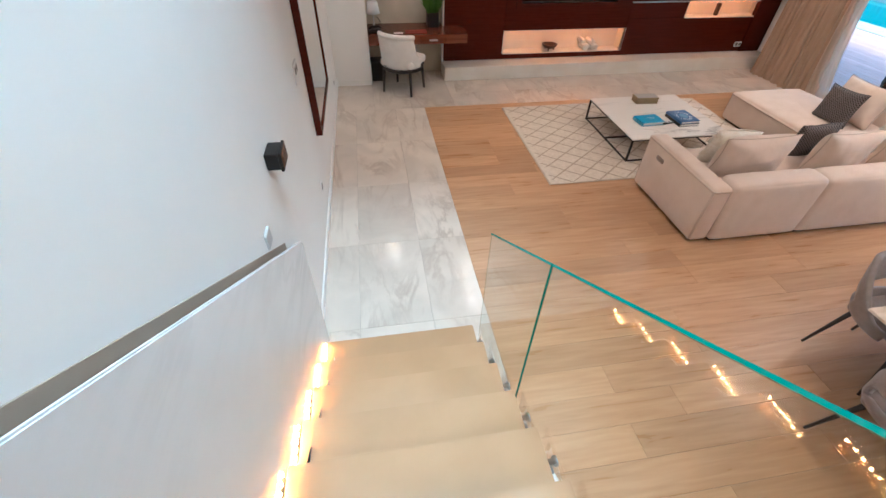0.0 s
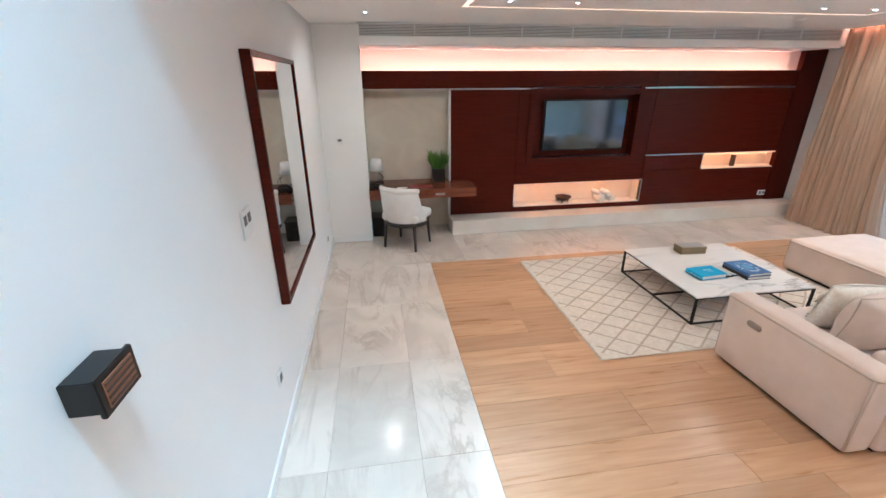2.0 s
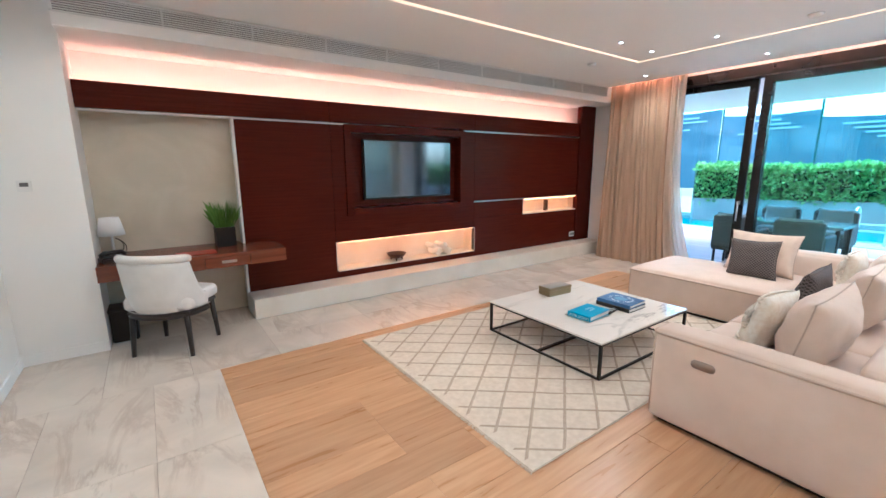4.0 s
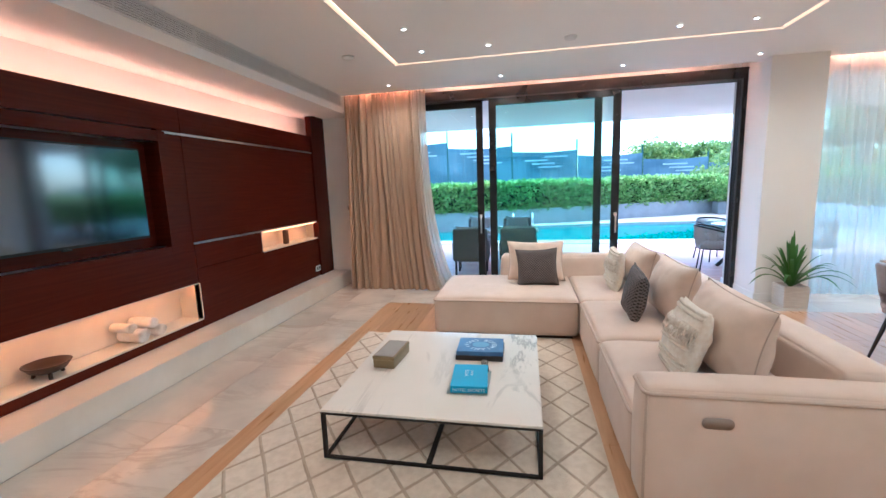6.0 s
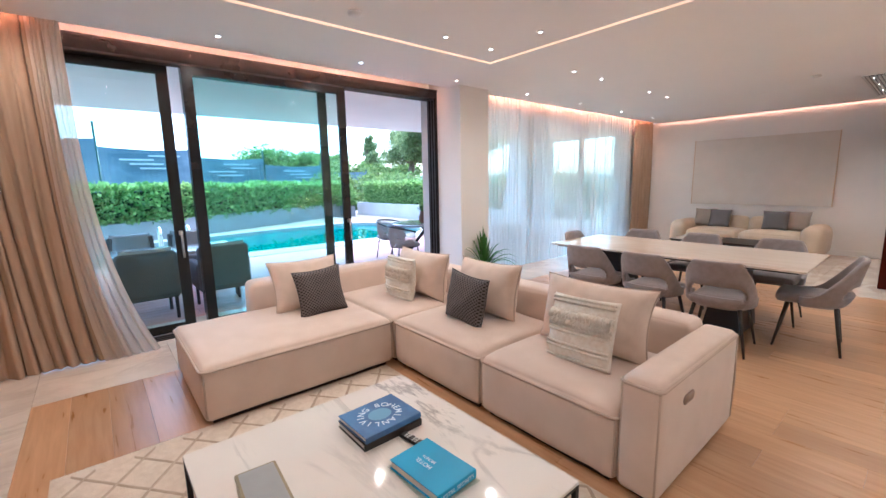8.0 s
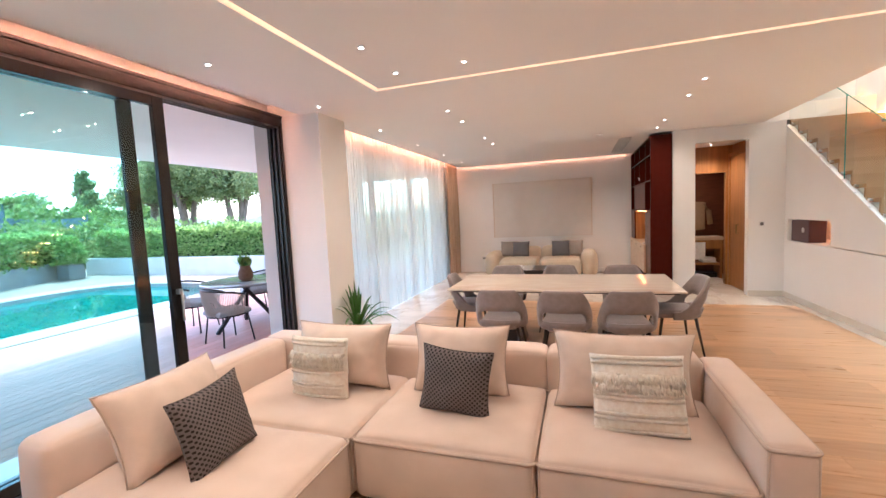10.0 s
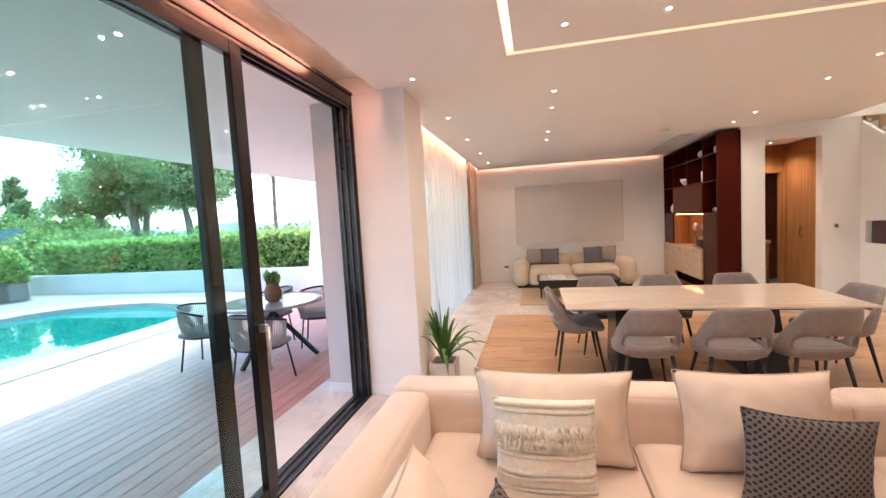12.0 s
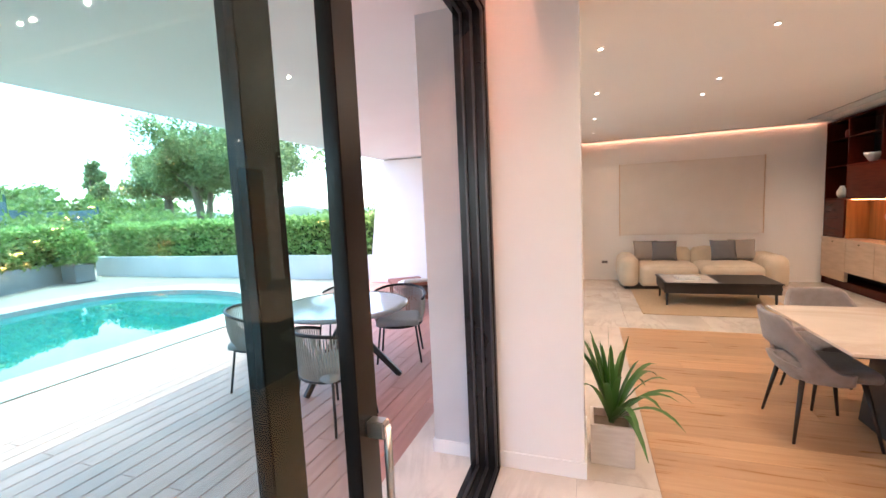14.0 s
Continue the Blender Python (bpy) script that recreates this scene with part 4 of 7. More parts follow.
setting("baseboard_outer", box(7.50, 0.87, -0.006, 7.512, 1.397, 0.085, 0.002), PAINT, "white skirting of the outer pier", "baseboard")
setting("baseboard_outer_north", box(7.24, 1.385, -0.006, 7.50, 1.397, 0.085, 0.002), PAINT, "white skirting of the outer pier", "baseboard")
# soffit over the terrace
setting("ceiling_terrace", box(7.24, -7.0, 2.78, 11.0, 10.0, 3.25, 0.01), PAINT, "white soffit of the terrace roof", "ceiling")
setting("roof", box(-1.0, -8.0, 5.8, 7.6, 10.0, 6.1), GREY_RENDER, "flat roof of the villa", "roof")
setting("facade_upper", box(7.25, -7.0, 3.26, 7.55, 10.0, 5.8), PAINT, "white upper facade of the villa", "wall")
bm = bmesh.new()
fin = [(9.6, 0), (11.4, 0), (11.0, 2.78), (9.6, 2.78)]
loops = [[bm.verts.new((x + 0.0, y, z + G)) for x, z in fin] for y in (-5.05, -4.75)]
bm.faces.new(loops[0])
bm.faces.new(loops[1][::-1])
for i in range(4):
    j = (i + 1) % 4
    bm.faces.new((loops[0][i], loops[0][j], loops[1][j], loops[1][i]))
bmesh.ops.recalc_face_normals(bm, faces=bm.faces[:])
setting("terrace_fin_wall", bm, PAINT, "white raking end wall of the terrace", "wall")
GARDENPAINT = mat("garden_wall_paint", (0.62, 0.60, 0.57), 0.8, color2=(0.55, 0.53, 0.50), scale=1.2, bump=0.15, bump_scale=60)
setting("garden_wall", box(11.4, -5.30, -0.5, 21.6, -5.05, 0.56, 0.01), GARDENPAINT, "low white garden wall under the hedge", "garden wall")
# concrete planter along the far side
PA, PB = Vector((21.4, -4.33, 0)), Vector((14.6, 8.6, 0))


def along(a, b, t, off=0.0):
    d = (b - a).normalized()
    n = Vector((-d.y, d.x, 0))
    if n.x < 0:
        n = -n
    return a + (b - a) * t + n * off


def long_box(a, b, w, z0, z1, bevel=0.0):
    q = [along(a, b, 0), along(a, b, 1), along(a, b, 1, w), along(a, b, 0, w)]
    return prism([(p.x, p.y) for p in q], z0, z1, bevel)


setting("planter_wall", long_box(PA, PB, 0.9, -0.5, 0.55, 0.01), CONCRETE, "grey concrete planter wall beyond the pool", "planter")


def hedge(name, a, b, w, z0, z1, count, size, seed, label):
    rng = random.Random(seed)
    ob = thing(name, pose(0, 0, 0), label, "hedge", "garden hedges")
    # dark box filling the hedge, in place of the shade behind its leaves
    part("core", long_box(along(a, b, 0, 0.12), along(a, b, 1, 0.12), w - 0.24, z0, z1 - 0.15), HEDGECORE, ob, "dark filler box for the shade inside the hedge")
    bm = bmesh.new()

    def place(r):
        t, u = r.random(), r.random()
        rise = 0.13 * noise.noise((t * (b - a).length * 0.9, seed, 0)) + 0.05 * noise.noise((t * (b - a).length * 3, seed, 5))
        if r.random() < 0.62:
            p = along(a, b, t, 0.10 * noise.noise((t * 22, u * 3, seed)) + r.uniform(-0.03, 0.14))
            return Vector((p.x, p.y, z0 + u * (z1 + rise - z0))), (p - along(a, b, t, 1)).normalized() + Vector((0, 0, 0.4))
        p = along(a, b, t, u * w)
        return Vector((p.x, p.y, z1 + rise - r.uniform(0, 0.16))), (0, 0, 1)

    scatter_leaves(bm, place, count, size, rng)
    tagged(part("leaves", bm, HEDGE, ob, "dense small green leaves"), kind="stuff")
    return ob


hedge("hedge", along(PA, PB, 0, 0.05), along(PA, PB, 1, 0.05), 0.85, 0.45, 1.55, 16000, 0.14, 3, "clipped green hedge in a concrete planter")
hedge("hedge", Vector((21.3, -5.34, 0)), Vector((10.9, -5.34, 0)), 1.2, 0.3, 1.52, 15000, 0.13, 4, "clipped green hedge behind the low white wall")

# ---- living room: sofa ----


sofa = thing("sectional_sofa", pose(0, 0, 0), "pale pinkish-beige fabric corner sofa with corded seams", "sofa")


def upholstered(name, cx, cy, z0, sx, sy, sz, label, r=0.045, bulge=0.03, seams=True, wrinkle=0.006, seed=0.0):
    """One block of the sectional with its corded seams and its dark plinth."""
    ob = part(name, softbox(sx, sy, sz, r, bulge, 0.018, wrinkle, seed), SOFA, sofa, label, True, pose(cx, cy, z0))
    if seams:
        z = sz - 0.028
        part("piping", tube([(x * 1.006, y * 1.006, z) for x, y, z in rounded_loop(sx, sy, z, r)], 0.0085, 6, True), SEAM, ob, "corded seam", True)
        for u in (-1, 1):
            for v in (-1, 1):
                part("piping", tube([(u * (sx / 2 - 0.3 * r), v * (sy / 2 - 0.3 * r), zz) for zz in (0.03, sz * 0.3, sz * 0.6, sz - 0.03)], 0.0075, 5), SEAM, ob, "corded seam", True)
    part("plinth", box(-sx / 2 + 0.05, -sy / 2 + 0.05, -z0 + 0.001, sx / 2 - 0.05, sy / 2 - 0.05, 0.02), BLACKWOOD, ob, "dark recessed plinth")
    return ob


PALE = "pale pinkish-beige fabric "
upholstered("seat_block", 3.537, 3.195, 0.03, 0.925, 0.87, 0.37, PALE + "sofa seat block with corded seams", bulge=0.045, wrinkle=0.011, seed=1)
upholstered("seat_block", 4.507, 3.195, 0.03, 1.005, 0.87, 0.37, PALE + "sofa seat block with corded seams", bulge=0.045, wrinkle=0.011, seed=2)
upholstered("corner_seat_block", 5.553, 3.195, 0.03, 1.08, 0.87, 0.37, PALE + "corner seat block of the sectional", bulge=0.035, seed=3)
upholstered("chaise_block", 5.55, 4.34, 0.03, 1.075, 1.41, 0.37, PALE + "chaise block at the end of the sectional", bulge=0.035, seed=4)
upholstered("backrest", 3.54, 2.65, 0.03, 0.93, 0.24, 0.61, PALE + "low sofa backrest block", 0.045, 0.015, False, seed=5)
upholstered("backrest", 5.175, 2.65, 0.03, 2.335, 0.24, 0.61, PALE + "long low sofa backrest block", 0.045, 0.015, False, seed=6)
upholstered("backrest", 6.215, 3.60, 0.03, 0.24, 1.655, 0.61, PALE + "low backrest block of the chaise", 0.05, 0.015, False, seed=7)
BRONZEPLATE = mat("control_plate_metal", (0.34, 0.27, 0.23), 0.4, metal=0.3)
arm = upholstered("arm", 2.975, 3.095, 0.03, 0.19, 1.06, 0.58, PALE + "squared sofa arm with piping and a control plate", 0.035, 0.012, True, 0.004, 8)
part("piping", tube([(-0.092, -0.515, 0.03), (-0.098, -0.52, 0.27), (-0.092, -0.515, 0.55)], 0.0065, 6), SEAM, arm, "corded seam", True)
plate = prism([(x, y) for x, y, z in rounded_loop(0.125, 0.05, 0, 0.0245, 6)], 0, 0.006, 0.002)
ctl = part("control_plate", plate, BRONZEPLATE, arm, "oval grey metal control plate", True, Matrix.Translation((-0.103, 0.24, 0.44)) @ pose(0, 0, 0, 90, 0, -90))


def cushion(at, w, h, thick, material, label, seed, rim=True, pinch=0.10):
    ob = thing("cushion", at, label, "cushion", "sofa cushions")
    part("cover", pillow(w, h, thick, seed, pinch), material, ob, "", True)
    if rim:
        part("piping", tube(pillow_rim(w, h, pinch), 0.0045, 5, True), SEAM if material is LINEN else material, ob, "", True)
    return ob


def woolly(at, w, h, thick, seed):
    """Cream boho cushion with braided bands and two rows of fringe."""
    ob = cushion(at, w, h, thick, WOOL, "cream woollen cushion with braided bands and fringe", seed, False, 0.05)
    rng = random.Random(int(seed * 10))

    def surface(u, v, side):
        t = (max(0, 1 - u ** 2) * max(0, 1 - v ** 2)) ** 0.42 * thick / 2 * (1 + 0.22 * noise.noise((u * 1.6 + seed, v * 1.6, side)))
        return Vector((u * w / 2 * (1 - 0.05 * (1 - v * v) * abs(u)), side * (t + 0.003), v * h / 2 + h / 2))

    for side in (1,):
        for v in (-0.88, -0.58, -0.46, -0.10, 0.02, 0.14, 0.78, 0.90):
            bm = bmesh.new()
            for ph in (0, math.pi):
                tube([surface(u / 30, v + 0.035 * math.sin(u * 2.1 + ph), side) + Vector((0, side * 0.005 * math.cos(u * 2.1 + ph), 0)) for u in range(-29, 30)], 0.0055, 5, False, bm)
            part("braid", bm, WOOL, ob, "", True)
        bm = bmesh.new()
        for k in range(330):
            u = -0.97 + 1.94 * rng.random()
            a = surface(u, (0.50 if k % 3 else 0.30) + rng.uniform(-0.03, 0.03), side)
            d = Vector((rng.uniform(-0.018, 0.018), side * rng.uniform(0.006, 0.020), -0.036 - rng.uniform(0, 0.022)))
            tube([a, a + d * 0.5 + Vector((0, side * 0.004, 0)), a + d], 0.0058, 4, False, bm, (1, 1, 0.6))
        tagged(part("fringe", bm, WOOL, ob, "shaggy fringe", True), kind="stuff")
    return ob


BIG = "large beige linen cushion with piped edges leaning on the sofa"
CHK = "small charcoal cushion woven with dark dots"
cushion(pose(5.73, 4.02, 0.412, 22, 0, 91), 0.64, 0.47, 0.27, LINEN, BIG, 1.0)
cushion(pose(5.50, 4.00, 0.405, 14, 2, 94), 0.44, 0.41, 0.16, CHECKED, CHK, 2.0)
cushion(pose(5.42, 3.05, 0.412, 10, 0, 0), 0.76, 0.45, 0.29, LINEN, BIG, 3.0)
woolly(pose(5.46, 3.26, 0.412, 6, 0, 0), 0.44, 0.41, 0.16, 4.0)
cushion(pose(4.54, 3.04, 0.415, 12, 0, 2), 0.65, 0.46, 0.28, LINEN, BIG, 5.0)
cushion(pose(4.51, 3.31, 0.412, 9, -4, -3), 0.44, 0.40, 0.16, CHECKED, CHK, 6.0)
cushion(pose(3.56, 3.07, 0.415, 12, 0, 0), 0.77, 0.46, 0.30, LINEN, BIG, 7.0)
woolly(pose(3.50, 3.31, 0.415, 16, 3, -4), 0.46, 0.41, 0.17, 8.0)

# ---- living room: rug and coffee table ----
RX0, RX1, RY0, RY1 = 1.93, 5.03, 3.70, 5.77
rug = thing("rug", pose((RX0 + RX1) / 2, (RY0 + RY1) / 2, 0), "cream wool rug with a beige diamond lattice", "rug")
rw, rl = RX1 - RX0, RY1 - RY0
part("field", box(-rw / 2, -rl / 2, 0.001, rw / 2, rl / 2, 0.012, 0.005), RUGWOOL, rug)
for sx in (1, -1):
    k = -3.2
    while k < 3.2:
        pts = []
        n = 60
        for i in range(n + 1):
            y = -rl / 2 + 0.015 + (rl - 0.03) * i / n
            x = k + sx * y * 1.25
            if abs(x) < rw / 2 - 0.02:
                pts.append((x + 0.008 * noise.noise((x * 6, y * 6, k)), y, 0.0125))
        if len(pts) > 2:
            bm = bmesh.new()
            prev = None
            for x, y, z in pts:
                pair = [bm.verts.new((x - 0.017, y, 0.0115)), bm.verts.new((x, y, 0.0165)), bm.verts.new((x + 0.017, y, 0.0115))]
                if prev:
                    bm.faces.new((prev[0], prev[1], pair[1], pair[0]))
                    bm.faces.new((prev[1], prev[2], pair[2], pair[1]))
                prev = pair
            part("lattice_line", bm, RUGLINE, rug, "beige raised lattice line")
        k += 0.32
bm = bmesh.new()
rng = random.Random(9)
for i in range(230):
    for s in (-1, 1):
        x, y = s * rw / 2, -rl / 2 + rl * (i + rng.random()) / 230
        tube([(x, y, 0.007), (x + s * 0.007, y + rng.uniform(-0.006, 0.006), 0.006), (x + s * 0.014, y + rng.uniform(-0.01, 0.01), 0.004)], 0.003, 4, False, bm)
tagged(part("fringe", bm, RUGWOOL, rug), kind="stuff")

CX0, CX1, CY0, CY1, CT = 3.01, 4.29, 4.05, 5.25, 0.308
ct = thing("coffee_table", pose((CX0 + CX1) / 2, (CY0 + CY1) / 2, 0.0), "square coffee table, white marble top on black frame", "coffee table")
hw, hl = (CX1 - CX0) / 2, (CY1 - CY0) / 2
part("tabletop", box(-hw, -hl, CT - 0.014, hw, hl, CT, 0.002), TABLE_MARBLE, ct, "polished white marble slab with grey veins")
b = 0.011
for sx in (-1, 1):
    for sy in (-1, 1):
        part("leg", box(sx * (hw - b) - b, sy * (hl - b) - b, 0.028, sx * (hw - b) + b, sy * (hl - b) + b, CT - 0.028, 0.002), BLACK, ct)
for z in (0.017, CT - 0.028):
    for s in (-1, 1):
        part("frame_bar", box(-hw, s * (hl - b) - b, z, hw, s * (hl - b) + b, z + 0.013, 0.002), BLACK, ct)
        part("frame_bar", box(s * (hw - b) - b, -hl + 2 * b, z, s * (hw - b) + b, hl - 2 * b, z + 0.013, 0.002), BLACK, ct)
part("frame_bar", box(-hw + 2 * b, -0.014, 0.018, hw - 2 * b, 0.014, 0.034, 0.002), BLACK, ct)


def words(body, size, material, parent, at, bold=0.0):
    data = bpy.data.curves.new("words", "FONT")
    data.body, data.size, data.extrude, data.offset = body, size, 0.0004, bold
    data.align_x = "CENTER"
    holder = new("words_tmp", data)
    dg = bpy.context.evaluated_depsgraph_get()
    me = bpy.data.meshes.new_from_object(holder.evaluated_get(dg))
    bpy.data.objects.remove(holder)
    me.materials.clear()
    me.materials.append(material)
    ob = new("lettering", me)
    ob.parent = parent
    ob.matrix_basis = at
    return ob


def book(at, w, d, h, cover, label):
    ob = thing("book", at, label, "book", "coffee table books")
    part("cover", box(-w / 2, -d / 2, h - 0.005, w / 2, d / 2, h, 0.001), cover, ob)
    part("cover", box(-w / 2, -d / 2, 0, w / 2, d / 2, 0.005, 0.001), cover, ob)
    part("spine", box(-w / 2, d / 2 - 0.006, 0.005, w / 2, d / 2, h - 0.005), cover, ob)
    part("pages", box(-w / 2 + 0.006, -d / 2 + 0.005, 0.005, w / 2 - 0.006, d / 2 - 0.006, h - 0.005), PAPER, ob, "white page block")
    return ob


ICE = mat("ice_blue_print", (0.16, 0.36, 0.55), 0.4)
# spines face the panelled wall side of the table
bk = book(pose(3.885, 4.45, CT + 0.036, 0, 0, 92), 0.32, 0.26, 0.030, NAVYBOOK, "navy blue coffee-table book with pale script on its cover")
part("roundel", prism([(0.062 * math.cos(k * 0.3927), 0.05 * math.sin(k * 0.3927)) for k in range(16)], 0.0301, 0.0304), ICE, bk, "pale blue roundel")
for k, ch in enumerate("BOHEMIANLIVING"):
    a = radians(250 - k * 24.5)
    words(ch, 0.05, PALEINK, bk, Matrix.Translation((0.098 * math.cos(a), 0.082 * math.sin(a), 0.0302)) @ Matrix.Rotation(a - math.pi / 2, 4, "Z") @ Matrix.Translation((0, -0.016, 0)), 0.0003)
bk2 = book(pose(3.885, 4.45, CT, 0, 0, 90), 0.325, 0.265, 0.035, BLACKWOOD, "thick black book lying under a navy one")
bk3 = book(pose(3.44, 4.47, CT + 0.004, 0, 0, 94), 0.215, 0.30, 0.042, BLUEBOOK, "bright turquoise hardback book lying flat")
words("HOTEL SECRETS", 0.026, PALEINK, bk3, Matrix.Translation((0.0, 0.1504, 0.010)) @ pose(0, 0, 0, 90, 0, 180))
words("HOTEL", 0.030, PALEINK, bk3, pose(0.012, -0.03, 0.0422, 0, 0, -90))
words("SECRETS", 0.020, PALEINK, bk3, pose(-0.018, -0.03, 0.0422, 0, 0, -90))
tray = tagged(part("acrylic_tray", box(3.278, 4.350, CT, 3.602, 4.590, CT + 0.004, 0.001), CLEARPANE), "thin clear acrylic tray under the turquoise book", "tray")
remote = thing("remote_control", pose(3.665, 4.40, CT, 0, 0, 98), "black television remote control on the table", "remote control")
part("body", box(-0.022, -0.085, 0, 0.022, 0.085, 0.018, 0.006, seg=3), BLACK, remote, "", True)
for i in range(3):
    for j in range(8):
        part("button", box(-0.016 + i * 0.012, -0.07 + j * 0.017, 0.018, -0.008 + i * 0.012, -0.06 + j * 0.017, 0.0205), SLATGREY if j % 3 else SOCKETGREY, remote)
tin = thing("keepsake_box", pose(3.71, 5.06, CT, 0, 0, -4), "brass-edged lidded box with a slate top", "box")
part("body", box(-0.15, -0.075, 0, 0.15, 0.075, 0.058, 0.003), BRASS, tin)
lid = part("lid", box(-0.153, -0.078, 0.060, 0.153, 0.078, 0.082, 0.003), BRASS, tin)
part("inlay", box(-0.142, -0.067, 0.0822, 0.142, 0.067, 0.0845, 0.001), SHELFSTONE, lid, "dark slate inlay")

# ---- living room: media wall things ----
tv = thing("television", pose(3.375, TVY + 0.05, 1.155), "flat black wall television, switched off", "television")
part("housing", box(-0.67, -0.005, 0, 0.67, 0.055, 0.745, 0.006), BLACK, tv)
part("screen", box(-0.655, -0.0085, 0.022, 0.655, -0.006, 0.73), SCREEN, tv, "dark glossy screen")
part("sensor", box(-0.03, -0.008, -0.012, 0.03, 0.02, 0.002, 0.002), BLACK, tv)
bowl = thing("bowl", pose(3.17, TVY + 0.11, 0.306), "dark wooden footed bowl in the lit niche", "bowl")
part("body", lathe([(0.055, 0.03), (0.10, 0.05), (0.128, 0.09), (0.135, 0.098), (0.124, 0.098), (0.09, 0.062), (0.04, 0.048)], 24), BOWLWOOD, bowl, "", True)
for k in range(3):
    a = k * 2.1
    part("foot", tube([(0.075 * math.cos(a), 0.075 * math.sin(a), 0.045), (0.09 * math.cos(a), 0.09 * math.sin(a), 0.0)], 0.012, 8), BOWLWOOD, bowl, "", True)
for n, (x, y, z, r, ln) in enumerate(((3.80, 0.10, 0.365, 0.058, 0.22), (3.98, 0.12, 0.355, 0.05, 0.24), (3.90, 0.10, 0.445, 0.045, 0.22), (3.76, 0.15, 0.44, 0.04, 0.2))):
    tw = thing("rolled_towel", pose(x, TVY + y, z), "rolled white towel stacked in the lit niche", "towel", "rolled towels")
    pts = [(r * (1 - a / 26) * math.cos(a), 0, r * (1 - a / 26) * math.sin(a)) for a in (0.35 * i for i in range(55))]
    part("roll", tube([(0, -ln / 2 + ln * k / 8, 0) for k in range(9)], r, 18, False, None, (0.9, 0.98, 1, 1, 1, 1, 1, 0.98, 0.9)), TOWEL, tw, "", True)
    part("coil", tube([(px, -ln / 2 - 0.003, pz) for px, py, pz in pts], 0.005, 5), TOWEL, tw, "rolled edge", True)
cd = thing("card_holder", pose(6.16, TVY + 0.10, 0.80), "small dark upright holder in the lit niche", "holder")
part("body", box(-0.03, -0.03, 0, 0.03, 0.03, 0.19, 0.006), BOWLWOOD, cd)


def faceplate(at, w, h, inserts, label, body=PLASTIC, name="wall_socket", cat="socket"):
    """A switch or socket plate; its face looks along -y."""
    ob = thing(name, at, label, cat)
    part("plate", box(-w / 2, -0.010, -h / 2, w / 2, 0, h / 2, 0.003), body, ob)
    for x, z, iw, ih in inserts:
        part("insert", box(x - iw / 2, -0.0125, z - ih / 2, x + iw / 2, -0.010, z + ih / 2, 0.001), SOCKETGREY, ob)
    return ob


BLANKPLATE = mat("blank_plate", (0.60, 0.61, 0.61), 0.5)
faceplate(pose(6.79, TVY - 0.001, 0.335), 0.15, 0.085, ((-0.032, 0, 0.05, 0.05), (0.032, 0, 0.05, 0.05)), "white double socket on the dark wood")
faceplate(pose(-0.29, 6.889, 1.43), 0.085, 0.085, ((0, 0.012, 0.05, 0.03),), "white thermostat plate on the pier", PLASTIC, "thermostat", "thermostat")
faceplate(pose(LW + 0.001, 3.28, 1.485, 0, 0, 90), 0.16, 0.15, ((-0.035, 0.02, 0.045, 0.05), (0.035, 0.02, 0.045, 0.05)), "white double switch plate beside the mirror", PLASTIC, "light_switch", "switch")
faceplate(pose(LW + 0.001, 1.585, 1.32, 0, 0, 90), 0.085, 0.085, (), "white blank switch plate above the stair panel", BLANKPLATE, "light_switch", "switch")
faceplate(pose(LW + 0.001, 3.35, 0.435, 0, 0, 90), 0.09, 0.09, ((0, 0, 0.05, 0.055),), "white wall socket with a grey insert", PLASTIC)
faceplate(pose(LW + 0.001, 6.25, 0.30, 0, 0, 90), 0.09, 0.09, ((0, 0, 0.05, 0.055),), "white wall socket with a grey insert", PLASTIC)
faceplate(pose(7.249, 6.86, 1.22, 0, 0, -90), 0.085, 0.085, ((0, 0, 0.062, 0.062),), "dark switch on the white return wall", PLASTIC, "light_switch", "switch")
faceplate(pose(0.96, -2.4955, 1.19, 0, 0, 180), 0.085, 0.085, ((0, 0, 0.05, 0.05),), "white switch by the doorway", PLASTIC, "light_switch", "switch")
faceplate(pose(6.20, ARTY + 0.001, 0.37, 0, 0, 180), 0.14, 0.085, ((0, 0, 0.11, 0.05),), "white socket low on the lounge wall", PLASTIC)
mirror = thing("wall_mirror", pose(LW + 0.001, 4.36, 1.55, 0, 0, 90), "tall mirror in a dark red wooden frame", "mirror")
mw, mh = 1.36, 1.56
for s in (-1, 1):
    part("frame_side", box(s * (mw / 2 - 0.0175) - 0.0175, -0.058, -mh / 2, s * (mw / 2 - 0.0175) + 0.0175, 0, mh / 2, 0.003), DARKWOOD, mirror)
    part("frame_rail", box(-mw / 2 + 0.035, -0.058, s * (mh / 2 - 0.0175) - 0.0175, mw / 2 - 0.035, 0, s * (mh / 2 - 0.0175) + 0.0175, 0.003), DARKWOOD, mirror)
part("mirror_glass", box(-mw / 2 + 0.03, -0.046, -mh / 2 + 0.03, mw / 2 - 0.03, -0.040, mh / 2 - 0.03), MIRROR, mirror, "bevelled silver mirror glass")
sconce = thing("wall_sconce", pose(LW, 1.97, 1.53), "black cube wall sconce with an amber louvred face", "wall light")
part("housing", box(0.001, -0.066, -0.043, 0.068, 0.066, 0.043, 0.003), BLACK, sconce)
part("flange", box(0.068, -0.073, -0.050, 0.082, 0.073, 0.050, 0.003), BLACK, sconce)
AMBER = mat("amber_louvre", (0.23, 0.10, 0.05), 0.4)
part("louvre", box(0.0822, -0.055, -0.034, 0.085, 0.055, 0.034), AMBER, sconce, "amber louvred light opening")
